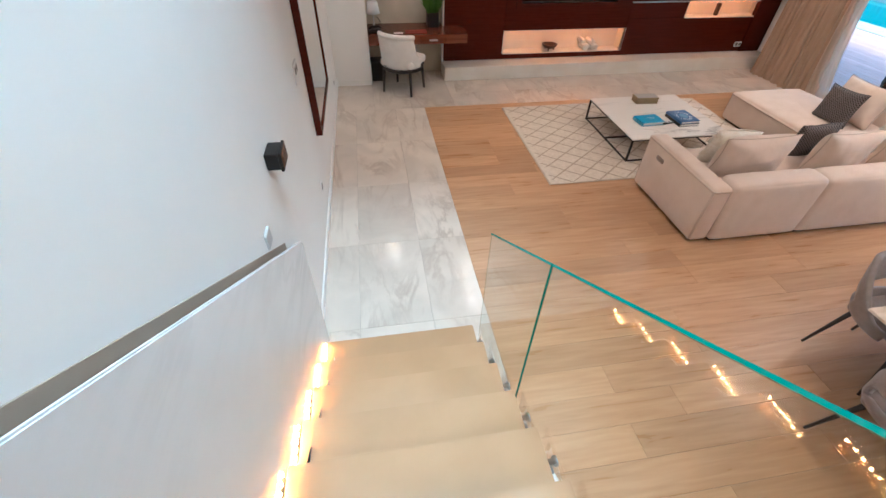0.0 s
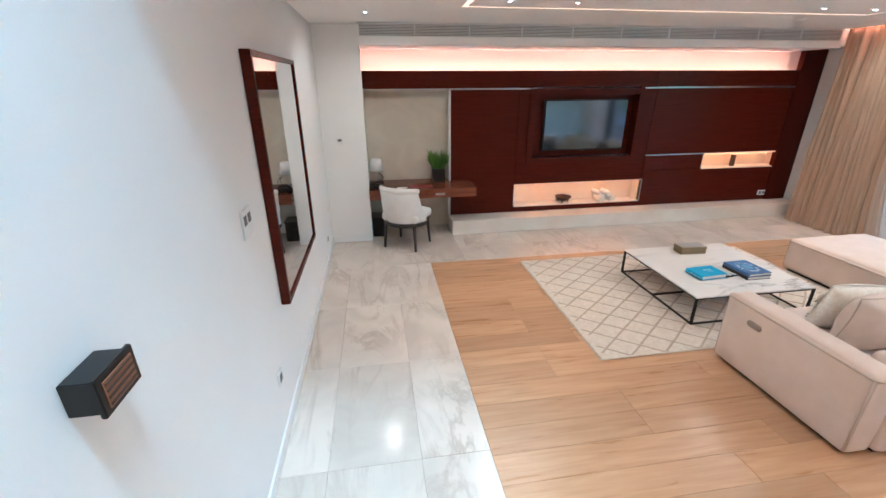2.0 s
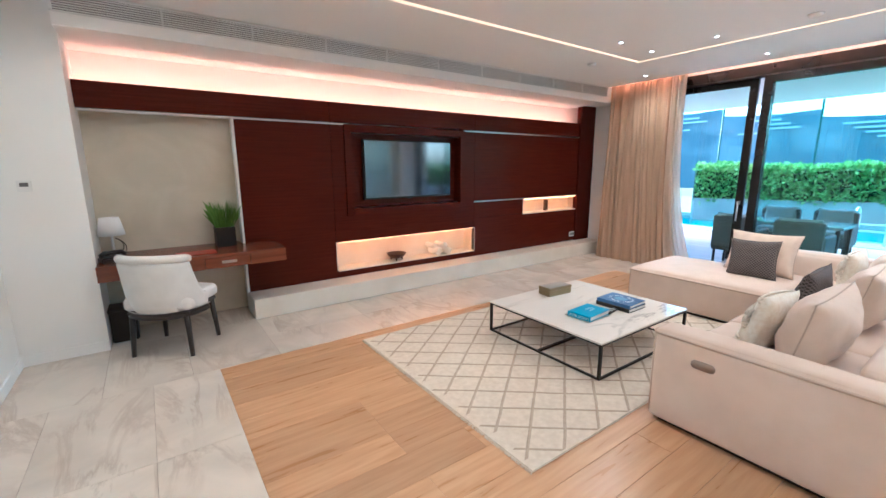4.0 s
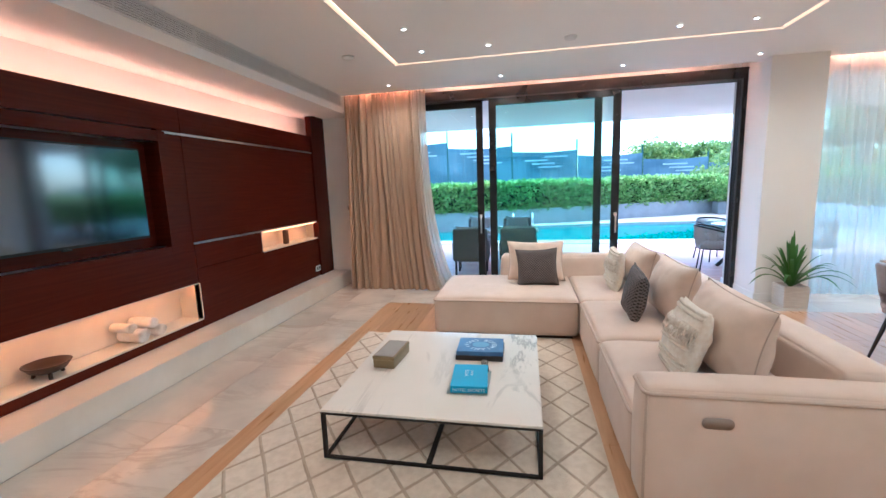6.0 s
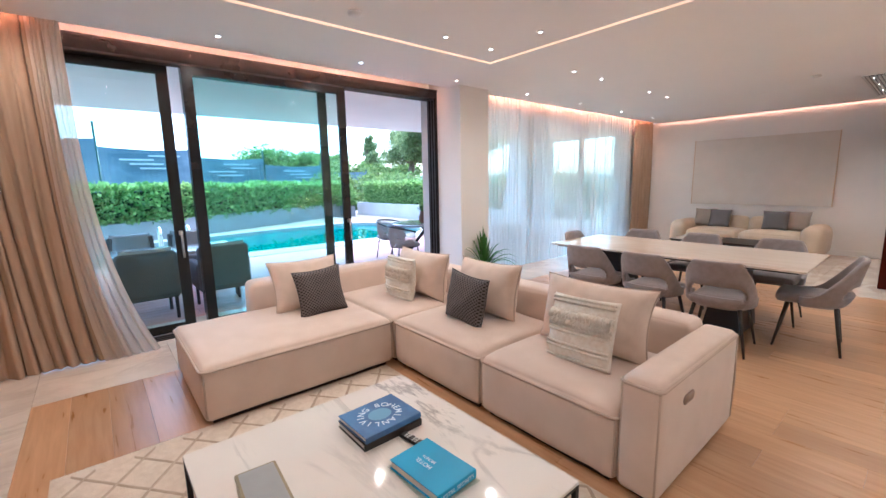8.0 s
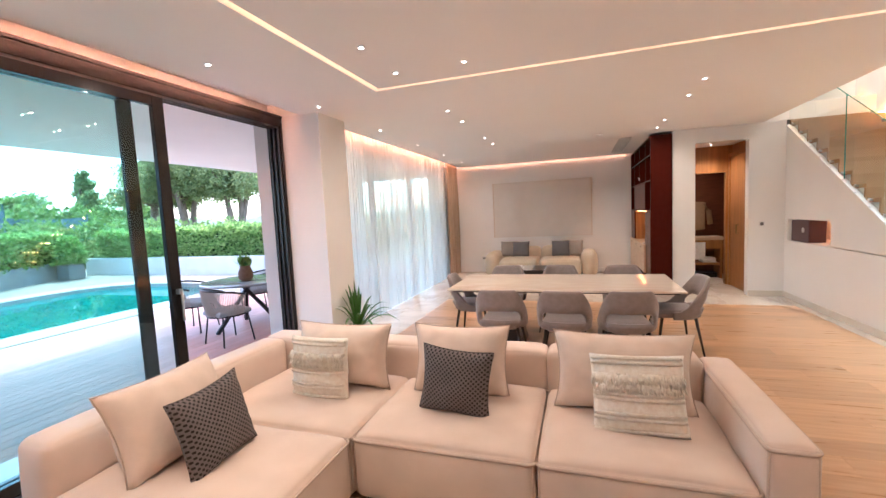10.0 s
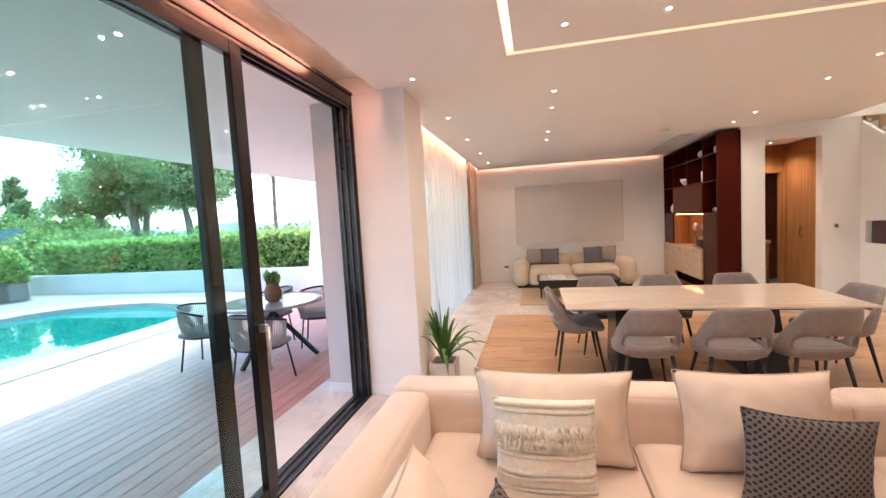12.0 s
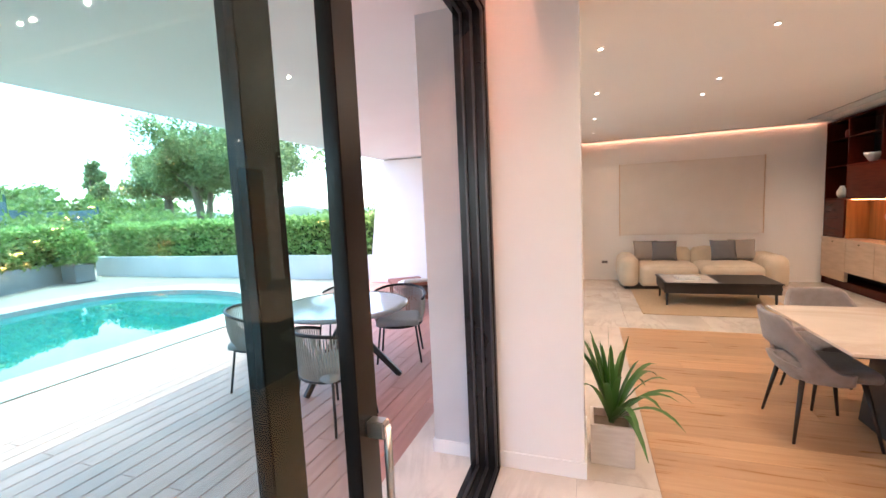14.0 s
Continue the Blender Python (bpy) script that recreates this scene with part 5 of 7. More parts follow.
for k in range(4):
    part("slat", box(0.085, -0.053, -0.028 + 0.017 * k, 0.0875, 0.053, -0.022 + 0.017 * k), BOWLWOOD, sconce)

# ---- desk niche ----
desk = thing("desk", pose(0, 0, 0), "reddish-brown wooden desk fixed in the wall niche", "desk")
part("desktop", box(0.052, 6.75, 0.735, 1.56, 7.235, 0.765, 0.003), DESKWOOD, desk)
part("desktop_back", box(0.052, 7.2355, 0.735, 1.24, 7.438, 0.7648), DESKWOOD, desk)
part("apron", box(0.052, 6.756, 0.632, 0.83, 7.20, 0.735, 0.002), DESKWOOD, desk)
part("apron", box(1.225, 6.756, 0.632, 1.56, 7.20, 0.735, 0.002), DESKWOOD, desk)
dr = part("drawer", box(0.835, 6.752, 0.635, 1.22, 7.15, 0.732, 0.003), DESKWOOD, desk)
part("pull", box(0.97, 6.742, 0.675, 1.10, 6.752, 0.70, 0.002), STEEL, dr, "pale metal drawer pull")
dc = thing("desk_chair", pose(0.54, 6.64, 0, 0, 0, -33), "white leather tub chair with dark wooden legs", "chair")
part("seat", softbox(0.54, 0.50, 0.11, 0.04, 0.02, 0.01), WHITELEATHER, dc, "", True, pose(0, 0.02, 0.40))
part("seat_rail", box(-0.25, -0.22, 0.355, 0.25, 0.25, 0.40, 0.012), BLACKWOOD, dc)


def wrap_back(radius_x, radius_y, z_low, z_high, thick, span, n=28, rows=7, roll=0.0, flare=0.0):
    """A curved backrest round -y; z_low and z_high are functions of the angle from straight back."""
    bm = bmesh.new()
    inner, outer = [], []
    for i in range(n + 1):
        a = radians(-span + 2 * span * i / n)
        lo, hi = z_low(abs(a)), z_high(abs(a))
        ci, co = [], []
        for j in range(rows + 1):
            f = j / rows
            z = lo + (hi - lo) * f
            swell = thick / 2 * (max(0.0, 1 - (2 * f - 1) ** 6)) ** 0.5 * (1.0 if 0 < i < n else 0.55) + (roll * max(0, f - 0.8) * 5)
            lean = flare * (z - 0.42)
            for lst, s in ((ci, -1), (co, 1)):
                rx, ry = radius_x + lean + s * swell, radius_y + lean + s * swell
                lst.append(bm.verts.new((rx * math.sin(a), -ry * math.cos(a), z)))
        inner.append(ci)
        outer.append(co)
    for i in range(n):
        for j in range(rows):
            bm.faces.new((outer[i][j], outer[i + 1][j], outer[i + 1][j + 1], outer[i][j + 1]))
            bm.faces.new((inner[i][j], inner[i][j + 1], inner[i + 1][j + 1], inner[i + 1][j]))
        bm.faces.new((outer[i][rows], outer[i + 1][rows], inner[i + 1][rows], inner[i][rows]))
        bm.faces.new((outer[i][0], inner[i][0], inner[i + 1][0], outer[i + 1][0]))
    for i in (0, n):
        for j in range(rows):
            bm.faces.new((outer[i][j], outer[i][j + 1], inner[i][j + 1], inner[i][j]))
    bmesh.ops.recalc_face_normals(bm, faces=bm.faces[:])
    return bm


tub = lambda a: 0.855 - 0.34 * min(1, max(0, a - 1.02) / 0.36) ** 0.6
part("backrest", wrap_back(0.285, 0.265, lambda a: 0.39, tub, 0.06, 92, 36, roll=0.006, flare=0.10), WHITELEATHER, dc, "", True)
roll = [(1.13 * 0.29 * math.sin(radians(a)), -1.13 * 0.27 * math.cos(radians(a)), 0.85 - 0.012 * (a / 57) ** 2) for a in range(-60, 61, 5)]
part("top_roll", tube(roll, 0.036, 10, False, None, [0.7] + [1] * 23 + [0.7]), WHITELEATHER, dc, "rolled leather top edge", True)
part("back_rail", wrap_back(0.292, 0.272, lambda a: 0.335, lambda a: 0.395, 0.07, 92, 30, 3), BLACKWOOD, dc, "dark curved rail under the back")
nails = bmesh.new()
for a in range(-88, 89, 4):
    px, py = 0.322 * math.sin(radians(a)), -0.302 * math.cos(radians(a))
    box(px - 0.005, py - 0.005, 0.402, px + 0.005, py + 0.005, 0.412, 0.002, nails, 1)
tagged(part("nailheads", nails, STEEL, dc, "row of small steel nailheads"), kind="stuff")
for x, y in ((-0.22, -0.19), (0.22, -0.19), (-0.22, 0.21), (0.22, 0.21)):
    part("leg", tube([(x, y, 0.37), (x * 1.1, y * 1.12, 0.0)], 0.025, 8, False, None, (1, 0.7)), BLACKWOOD, dc, "dark tapered leg", True)
dl = thing("table_lamp", pose(0.16, 7.22, 0.765), "small lamp with a white shade on the desk", "lamp")
part("base", lathe([(0.055, 0), (0.055, 0.012), (0.012, 0.02), (0.010, 0.18), (0.014, 0.22)], 20), STEEL, dl, "", True)
part("shade", lathe([(0.105, 0.20), (0.075, 0.36), (0.073, 0.36), (0.10, 0.20)], 28), SHADEGLOW, dl, "white fabric shade", True)
ph = thing("telephone", pose(0.16, 6.95, 0.765, 0, 0, 15), "black desk telephone with a coiled cord", "telephone")
part("base", box(-0.09, -0.08, 0, 0.09, 0.08, 0.05, 0.012), BLACK, ph)
part("handset", tube([(-0.09, -0.02, 0.06), (-0.06, -0.02, 0.085), (0.06, -0.02, 0.085), (0.09, -0.02, 0.06)], 0.018, 8), BLACK, ph, "", True)
part("cord", tube([(0.09 + 0.03 * math.sin(i * 0.6), 0.02 + 0.008 * i, 0.03 + 0.16 * math.sin(i * 0.2)) for i in range(16)], 0.004, 5), BLACK, ph, "", True)
tagged(part("desk_blotter", box(0.62, 6.83, 0.7655, 0.95, 7.02, 0.772, 0.002), REDPAPER), "dark red leather folder on the desk", "folder")
tagged(part("note_card", box(0.44, 6.84, 0.7655, 0.58, 6.92, 0.769, 0.001), PAPER), "white note card on the desk", "card")
pg = thing("grass_pot", pose(1.08, 7.22, 0.765), "square black pot of upright green grass", "potted plant")
part("pot", box(-0.09, -0.09, 0, 0.09, 0.09, 0.20, 0.006), BLACK, pg)
bm = bmesh.new()
rng = random.Random(21)
for _ in range(260):
    x, y = rng.uniform(-0.08, 0.08), rng.uniform(-0.08, 0.08)
    lx, ly, h = x * 0.7 + rng.gauss(0, 0.03), y * 0.7 + rng.gauss(0, 0.03), rng.uniform(0.12, 0.29)
    a, b2 = bm.verts.new((x - 0.004, y, 0.19)), bm.verts.new((x + 0.004, y + 0.002, 0.19))
    c, d = bm.verts.new((x + lx * 0.4 + 0.003, y + ly * 0.4, 0.19 + h * 0.6)), bm.verts.new((x + lx, y + ly, 0.19 + h))
    bm.faces.new((a, b2, c))
    bm.faces.new((a, c, d))
tagged(part("grass_tuft", bm, GRASSLEAF, pg, "thin green grass blades"), kind="stuff")
bn = thing("waste_bin", pose(0.16, 7.16, 0.0), "black rectangular waste bin under the desk", "waste bin")
part("body", box(-0.10, -0.13, 0, 0.10, 0.13, 0.30, 0.01), BLACK, bn)
part("rim", box(-0.107, -0.137, 0.285, 0.107, 0.137, 0.305, 0.004), BLACKWOOD, bn)

# ---- plant by the pier ----
pl = thing("agave_plant", pose(6.395, 1.14, 0.0), "spiky green agave in a square whitewashed pot", "potted plant")
WHITEWASH = mat("whitewashed_wood", (0.70, 0.66, 0.62), 0.7, color2=(0.62, 0.57, 0.53), scale=8, stretch=(1, 1, 5), bump=0.2)
bm = box(-0.125, -0.125, 0, -0.105, 0.125, 0.25, 0.002)
for q in ((0.105, -0.125, 0, 0.125, 0.125, 0.25), (-0.105, -0.125, 0, 0.105, -0.105, 0.25), (-0.105, 0.105, 0, 0.105, 0.125, 0.25)):
    box(*q, 0.002, bm)
part("pot", bm, WHITEWASH, pl)
part("soil", box(-0.105, -0.105, 0, 0.105, 0.105, 0.20), BARK, pl)
rng = random.Random(13)
for k in range(30):
    a = k * 2.39996 + rng.uniform(-0.2, 0.2)
    out, ln = (0.10 + 0.95 * (k / 29) ** 0.7) * (1 - 0.72 * max(0, math.cos(a))), rng.uniform(0.50, 0.70)
    bm = bmesh.new()
    prev = None
    for i in range(9):
        f = i / 8
        r = ln * out * (f ** 1.1) * 0.95
        z = 0.21 + 0.08 * f + ln * (0.95 - 0.35 * out) * f - 0.62 * ln * out * f ** 3
        w = 0.027 * (0.55 + 1.3 * f) * (1 - f) ** 0.7 + 0.001
        c, s = math.cos(a), math.sin(a)
        row = [bm.verts.new((r * c + d * w * s, r * s - d * w * c, z + abs(d) * w * 0.45)) for d in (-1, 0, 1)]
        if prev:
            bm.faces.new((prev[0], prev[1], row[1], row[0]))
            bm.faces.new((prev[1], prev[2], row[2], row[1]))
        prev = row
    part("leaf", bm, LEAF, pl, "", True)

# ---- dining ----
dt = thing("dining_table", pose(4.015, 0.585, 0), "long dining table, beige veined stone top", "dining table")
part("tabletop", box(-1.205, -0.565, 0.732, 1.205, 0.565, 0.75, 0.004), DINING_STONE, dt, "polished beige veined stone slab")
part("under_frame", box(-1.15, -0.51, 0.712, 1.15, 0.51, 0.732, 0.002), BLACK, dt)
NAVYMETAL = mat("dark_blue_metal", (0.016, 0.02, 0.027), 0.3, metal=0.3)
for x, s in ((0.62, 1), (-0.62, -1)):
    bm = bmesh.new()
    lo = [bm.verts.new((x + dx, dy, 0)) for dx, dy in ((-0.16 - 0.05 * s, -0.28), (0.16 - 0.05 * s, -0.32), (0.16 - 0.05 * s, 0.32), (-0.16 - 0.05 * s, 0.28))]
    hi = [bm.verts.new((x + dx, dy, 0.712)) for dx, dy in ((-0.06, -0.16), (0.10, -0.20), (0.10, 0.20), (-0.06, 0.16))]
    bm.faces.new(lo[::-1])
    bm.faces.new(hi)
    for i in range(4):
        j = (i + 1) % 4
        bm.faces.new((lo[i], lo[j], hi[j], hi[i]))
    bmesh.ops.bevel(bm, geom=bm.edges[:], offset=0.006, segments=2, affect="EDGES")
    part("pedestal", bm, NAVYMETAL, dt, "dark blue-black tapering metal pedestal")


def open_shell(n=44, span=105, thick=0.034):
    """A chair shell round -y: a broad back band, sloping arms, and a slot between the band and the seat bowl."""
    stops = (0, 0.07, 0.16, 0.26, 0.30, 0.45, 0.49, 0.62, 0.76, 0.90, 0.97, 1.0)
    bm = bmesh.new()
    faces = {-1: [], 1: []}
    for i in range(n + 1):
        a = radians(-span + 2 * span * i / n)
        hi = 0.82 - 0.34 * min(1, max(0, abs(a) - 0.55) / 1.05) ** 1.1
        cols = {-1: [], 1: []}
        for f in stops:
            z = 0.385 + (hi - 0.385) * f
            tuck = 1 - 0.20 * max(0, 1 - f / 0.28) ** 2
            rx, ry = (0.245 + 0.07 * (z - 0.42)) * tuck, (0.225 + 0.20 * (z - 0.42)) * tuck
            half = thick / 2 * (0.35 if f in (0, 1.0) else 1) * (0.5 if i in (0, n) else 1)
            c, t = math.cos(a), math.sin(a)
            px, py = math.copysign(abs(t) ** 0.72, t), math.copysign(abs(c) ** 0.72, c)
            for side in (-1, 1):
                cols[side].append(bm.verts.new((px * (rx + side * half), -py * (ry + side * half), z)))
        for side in (-1, 1):
            faces[side].append(cols[side])
    rows = len(stops) - 1
    mid = n / 2
    gone = lambda i, j: (j == 4 and abs(i + 0.5 - mid) < 11) or (j in (3, 5) and abs(i + 0.5 - mid) < 9.6)
    solid = lambda i, j: 0 <= i < n and 0 <= j < rows and not gone(i, j)
    inn, out = faces[-1], faces[1]
    for i in range(n):
        for j in range(rows):
            if gone(i, j):
                continue
            bm.faces.new((out[i][j], out[i + 1][j], out[i + 1][j + 1], out[i][j + 1]))
            bm.faces.new((inn[i][j], inn[i][j + 1], inn[i + 1][j + 1], inn[i + 1][j]))
            for di, dj, p, q in ((0, -1, (i, j), (i + 1, j)), (0, 1, (i, j + 1), (i + 1, j + 1)), (-1, 0, (i, j), (i, j + 1)), (1, 0, (i + 1, j), (i + 1, j + 1))):
                if not solid(i + di, j + dj):
                    bm.faces.new((out[p[0]][p[1]], out[q[0]][q[1]], inn[q[0]][q[1]], inn[p[0]][p[1]]))
    bmesh.ops.recalc_face_normals(bm, faces=bm.faces[:])
    return bm


ch = thing("dining_chair", pose(4.58, 1.22, 0, 0, 0, 182), "taupe fabric dining chair with an open-backed curved shell", "dining chair", "chairs round the dining table")
part("seat", softbox(0.42, 0.45, 0.075, 0.034, 0.018, 0.01), CHAIRCLOTH, ch, "", True, pose(0, 0.03, 0.405))
part("shell", open_shell(), CHAIRCLOTH, ch, "curved fabric shell with a slot across its back", True)
for x, y in ((-0.17, -0.15), (0.17, -0.15), (-0.17, 0.17), (0.17, 0.17)):
    part("leg", tube([(x, y, 0.40), (x * 1.42, y * 1.42, 0.0)], 0.017, 8, False, None, (1, 0.55)), BLACKWOOD, ch, "slim dark tapered leg", True)
for x, y, rz in ((3.94, 1.24, 178), (3.36, 1.21, 184), (4.75, -0.06, 3), (4.05, -0.08, -2), (3.25, -0.06, 2), (5.08, 0.48, 91), (2.82, 0.59, -84)):
    copy_thing(ch, pose(x, y, 0, 0, 0, rz))

# ---- lounge ----
art = thing("canvas_panel", pose(4.70, ARTY, 1.615, 0, 0, 180), "large plain beige canvas panel on the wall", "wall art")
part("canvas", box(-1.205, -0.035, -0.705, 1.205, -0.001, 0.705, 0.004), CANVAS, art)
for s in (-1, 1):
    part("edge", box(s * 1.21 - 0.006, -0.04, -0.71, s * 1.21 + 0.006, -0.001, 0.71, 0.001), PALEWOOD, art, "slim pale edge")
CREAM = mat("cream_fabric", (0.68, 0.565, 0.42), 0.9, color2=(0.62, 0.51, 0.375), scale=6, bump=0.35, bump_scale=300, sheen=0.2)
creased(CREAM, 5.0, 0.012)
s2 = thing("lounge_sofa", pose(4.70, -4.72, 0), "cream two-seat fabric sofa with rounded arms", "sofa")
for x in (-1.12, 1.12):
    part("arm", softbox(0.34, 0.92, 0.56, 0.13, 0.01, 0.02, 0.008, x), CREAM, s2, "", True, pose(x, 0, 0.03))
for x in (-0.475, 0.475):
    part("seat_cushion", softbox(0.94, 0.80, 0.36, 0.08, 0.05, 0.015, 0.01, x), CREAM, s2, "", True, pose(x, 0.08, 0.06))
    part("back_cushion", softbox(0.94, 0.26, 0.60, 0.10, 0.02, 0.02, 0.01, x + 3), CREAM, s2, "", True, pose(x, -0.33, 0.08))
part("base", box(-1.2, -0.42, 0, 1.2, 0.40, 0.08, 0.01), BLACKWOOD, s2)
GREYCLOTH = mat("grey_fabric", (0.17, 0.165, 0.17), 0.9, bump=0.3, bump_scale=400)
GREIGE = mat("greige_fabric", (0.36, 0.31, 0.27), 0.9, bump=0.3, bump_scale=400)
for x, m, rz in ((5.48, GREIGE, 4), (5.18, GREYCLOTH, -6), (4.22, GREYCLOTH, 5), (3.92, GREIGE, -4)):
    o = thing("throw_cushion", pose(x, -4.86 + (0.1 if m is GREYCLOTH else 0), 0.46, 16, 0, rz), "grey fabric cushion on the lounge sofa" if m is GREYCLOTH else "greige fabric cushion on the lounge sofa", "cushion", "lounge cushions")
    part("cover", pillow(0.42, 0.38, 0.13, x, 0.06, 12), m, o, "", True)
t2 = thing("low_table", pose(4.72, -3.40, 0), "low dark wooden table with a pale stone inset", "coffee table")
part("body", box(-0.73, -0.38, 0.20, 0.73, 0.38, 0.345, 0.006), BLACKWOOD, t2)
part("rim", box(-0.75, -0.40, 0.345, 0.75, 0.40, 0.362, 0.004), BLACKWOOD, t2)
part("inset", box(0.02, -0.36, 0.3622, 0.70, 0.36, 0.366, 0.001), TABLE_MARBLE, t2, "pale stone inset")
for x in (-0.68, 0.68):
    for y in (-0.33, 0.33):
        part("leg", tube([(x, y, 0.22), (x * 1.01, y, 0.0)], 0.022, 8, False, None, (1, 0.6)), BLACKWOOD, t2, "", True)
for k, (dx, m) in enumerate(((0, PAPER), (0.02, CERAMIC))):
    o = book(pose(5.08 + dx, -3.32, 0.3665 + 0.025 * k, 0, 0, 8 * k), 0.30, 0.22, 0.024, m, "white magazine stacked on the low table")
tagged(part("jute_rug", box(3.85, -4.30, 0.0, 5.80, -2.50, 0.009, 0.003), JUTE), "tan jute rug under the low table", "rug")

# bookcase
bc = thing("bookcase", pose(0, 0, 0), "tall dark red wooden bookcase, half-filled shelves", "bookcase")
B0, B1, BX0, BX1, BT = -5.275, -2.45, 2.262, 2.60, 2.77


def board(name, y0, y1, z0, z1, x0=BX0, x1=BX1, m=DARKWOOD_END, label="", parent=None):
    return part(name, box(x0, y0, z0, x1, y1, z1, 0.0015), m, parent or bc, label)


board("back", B0, B1, 0.0, BT, BX0, BX0 + 0.015, BLACKWOOD)
board("side", B1 - 0.03, B1, 0, BT)
board("side", B0, B0 + 0.025, 0, BT)
COLS = (B0 + 0.025, -4.64, -3.83, -3.06, B1 - 0.03)
board("top", B0 + 0.025, B1 - 0.03, BT - 0.03, BT, BX0 + 0.015)
for z in (1.47, 2.0, 2.44):
    board("shelf", B0 + 0.025, B1 - 0.03, z, z + 0.022, BX0 + 0.015, BX1 - 0.005)
for y in COLS[1:-1]:
    board("upright", y - 0.011, y + 0.011, 1.492, 2.0, BX0 + 0.015, BX1 - 0.006)
    board("upright", y - 0.011, y + 0.011, 2.022, 2.44, BX0 + 0.015, BX1 - 0.006)
    board("upright", y - 0.011, y + 0.011, 2.462, BT - 0.03, BX0 + 0.015, BX1 - 0.006)
board("flap", -4.63, -3.07, 1.50, 1.995, BX1 - 0.02, BX1 + 0.004, DARKWOOD, "red-brown lift-up door")
board("door", -3.05, B1 - 0.032, 0.02, 1.465, BX1 - 0.02, BX1 + 0.004, DARKWOOD, "red-brown cabinet door")
board("door", B0 + 0.026, -4.66, 0.84, 1.465, BX1 - 0.02, BX1 + 0.004, DARKWOOD, "red-brown cabinet door")
board("niche_back", -4.65, -3.07, 0.84, 1.465, BX0 + 0.016, BX0 + 0.024, DOORWOOD, "amber wooden niche back")
for y in (-4.65, -3.085):
    board("niche_side", y, y + 0.015, 0.834, 1.468, BX0 + 0.025, BX1 - 0.021, DOORWOOD, "amber wooden niche side")
board("niche_led", -4.60, -3.12, 1.458, 1.466, BX1 - 0.07, BX1 - 0.055, LED_NICHE, "warm LED line")
board("mirror", -3.40, -3.10, 0.86, 1.45, BX0 + 0.025, BX0 + 0.03, MIRROR, "narrow mirror panel")
board("plinth", B0 + 0.026, -3.07, 0.0, 0.13, BX0 + 0.016, BX1 - 0.03)
for y0, y1 in ((-5.24, -4.52), (-4.515, -3.80), (-3.795, -3.07)):
    d = board("drawer_front", y0, y1, 0.14 if y0 < -5 else 0.30, 0.805, BX1 - 0.02, BX1 + 0.03, PALEWOOD, "pale wooden sideboard front")
    board("knob", (y0 + y1) / 2 - 0.012, (y0 + y1) / 2 + 0.012, 0.76, 0.78, BX1 + 0.03, BX1 + 0.045, BRASS, "", d)
board("counter", B0 + 0.026, -3.065, 0.806, 0.832, BX0 + 0.016, BX1 + 0.035, PALEWOOD, "pale wooden counter")


def vase(x, y, z, profile, label, m=CERAMIC, name="vase", cat="vase", parts=()):
    o = thing(name, pose(x, y, z), label, cat)
    part("body", lathe(profile, 20), m, o, "", True)
    return o


BALL = [(0.03, 0), (0.07, 0.025), (0.085, 0.07), (0.07, 0.115), (0.04, 0.14), (0.03, 0.14)]
vase(2.46, -2.72, 2.463, BALL, "round white ceramic vase on the top shelf")
vase(2.46, -3.40, 2.463, BALL, "round white ceramic vase on the top shelf")
vase(2.46, -3.36, 2.023, [(0.04, 0), (0.045, 0.1), (0.05, 0.2), (0.047, 0.2)], "tall white ceramic cylinder on a shelf")
vase(2.46, -4.28, 2.023, [(0.03, 0), (0.05, 0.02), (0.10, 0.11), (0.11, 0.14), (0.10, 0.14)], "white conch-like bowl on a shelf", CERAMIC, "bowl", "bowl")
vase(2.46, -5.05, 1.493, [(0.04, 0), (0.07, 0.05), (0.07, 0.11), (0.03, 0.18), (0.03, 0.20)], "white ceramic jar on a low shelf", CERAMIC, "jar", "jar")
vase(2.46, -4.95, 2.463, [(0.03, 0), (0.04, 0.1), (0.02, 0.14)], "dark red glass bottle on the top shelf", REDPAPER, "bottle", "bottle")
vase(2.46, -2.80, 1.493, [(0.06, 0), (0.08, 0.04), (0.06, 0.08)], "glass dish on a low shelf", STEEL, "dish", "dish")
cm = thing("coffee_machine", pose(2.44, -3.32, 0.833), "small black and steel coffee machine", "coffee machine")
part("body", box(-0.10, -0.13, 0, 0.12, 0.10, 0.16, 0.012), BLACK, cm)
part("drip_tray", box(0.10, -0.09, 0, 0.17, 0.07, 0.03, 0.004), STEEL, cm)
part("head", box(-0.06, -0.09, 0.16, 0.10, 0.06, 0.22, 0.012), STEEL, cm)
gs = thing("glass_globe", pose(2.44, -3.85, 0.833), "clear glass globe lamp on a brass stem", "ornament", "brass ornaments")
part("stem", lathe([(0.05, 0), (0.05, 0.01), (0.008, 0.02), (0.008, 0.32)], 14), BRASS, gs, "", True)
part("globe", lathe([(0.01, 0.30), (0.05, 0.33), (0.065, 0.38), (0.05, 0.43), (0.01, 0.46)], 16), STEEL, gs, "round bright globe", True)
copy_thing(gs, pose(2.40, -3.55, 0.833))
rg = thing("ring_ornament", pose(2.48, -3.70, 0.833), "steel ring ornament on the counter", "ornament")
part("ring", tube([(0, 0.11 * math.cos(a), 0.12 + 0.11 * math.sin(a)) for a in (2 * math.pi * i / 24 for i in range(24))], 0.009, 6, True), STEEL, rg, "", True)

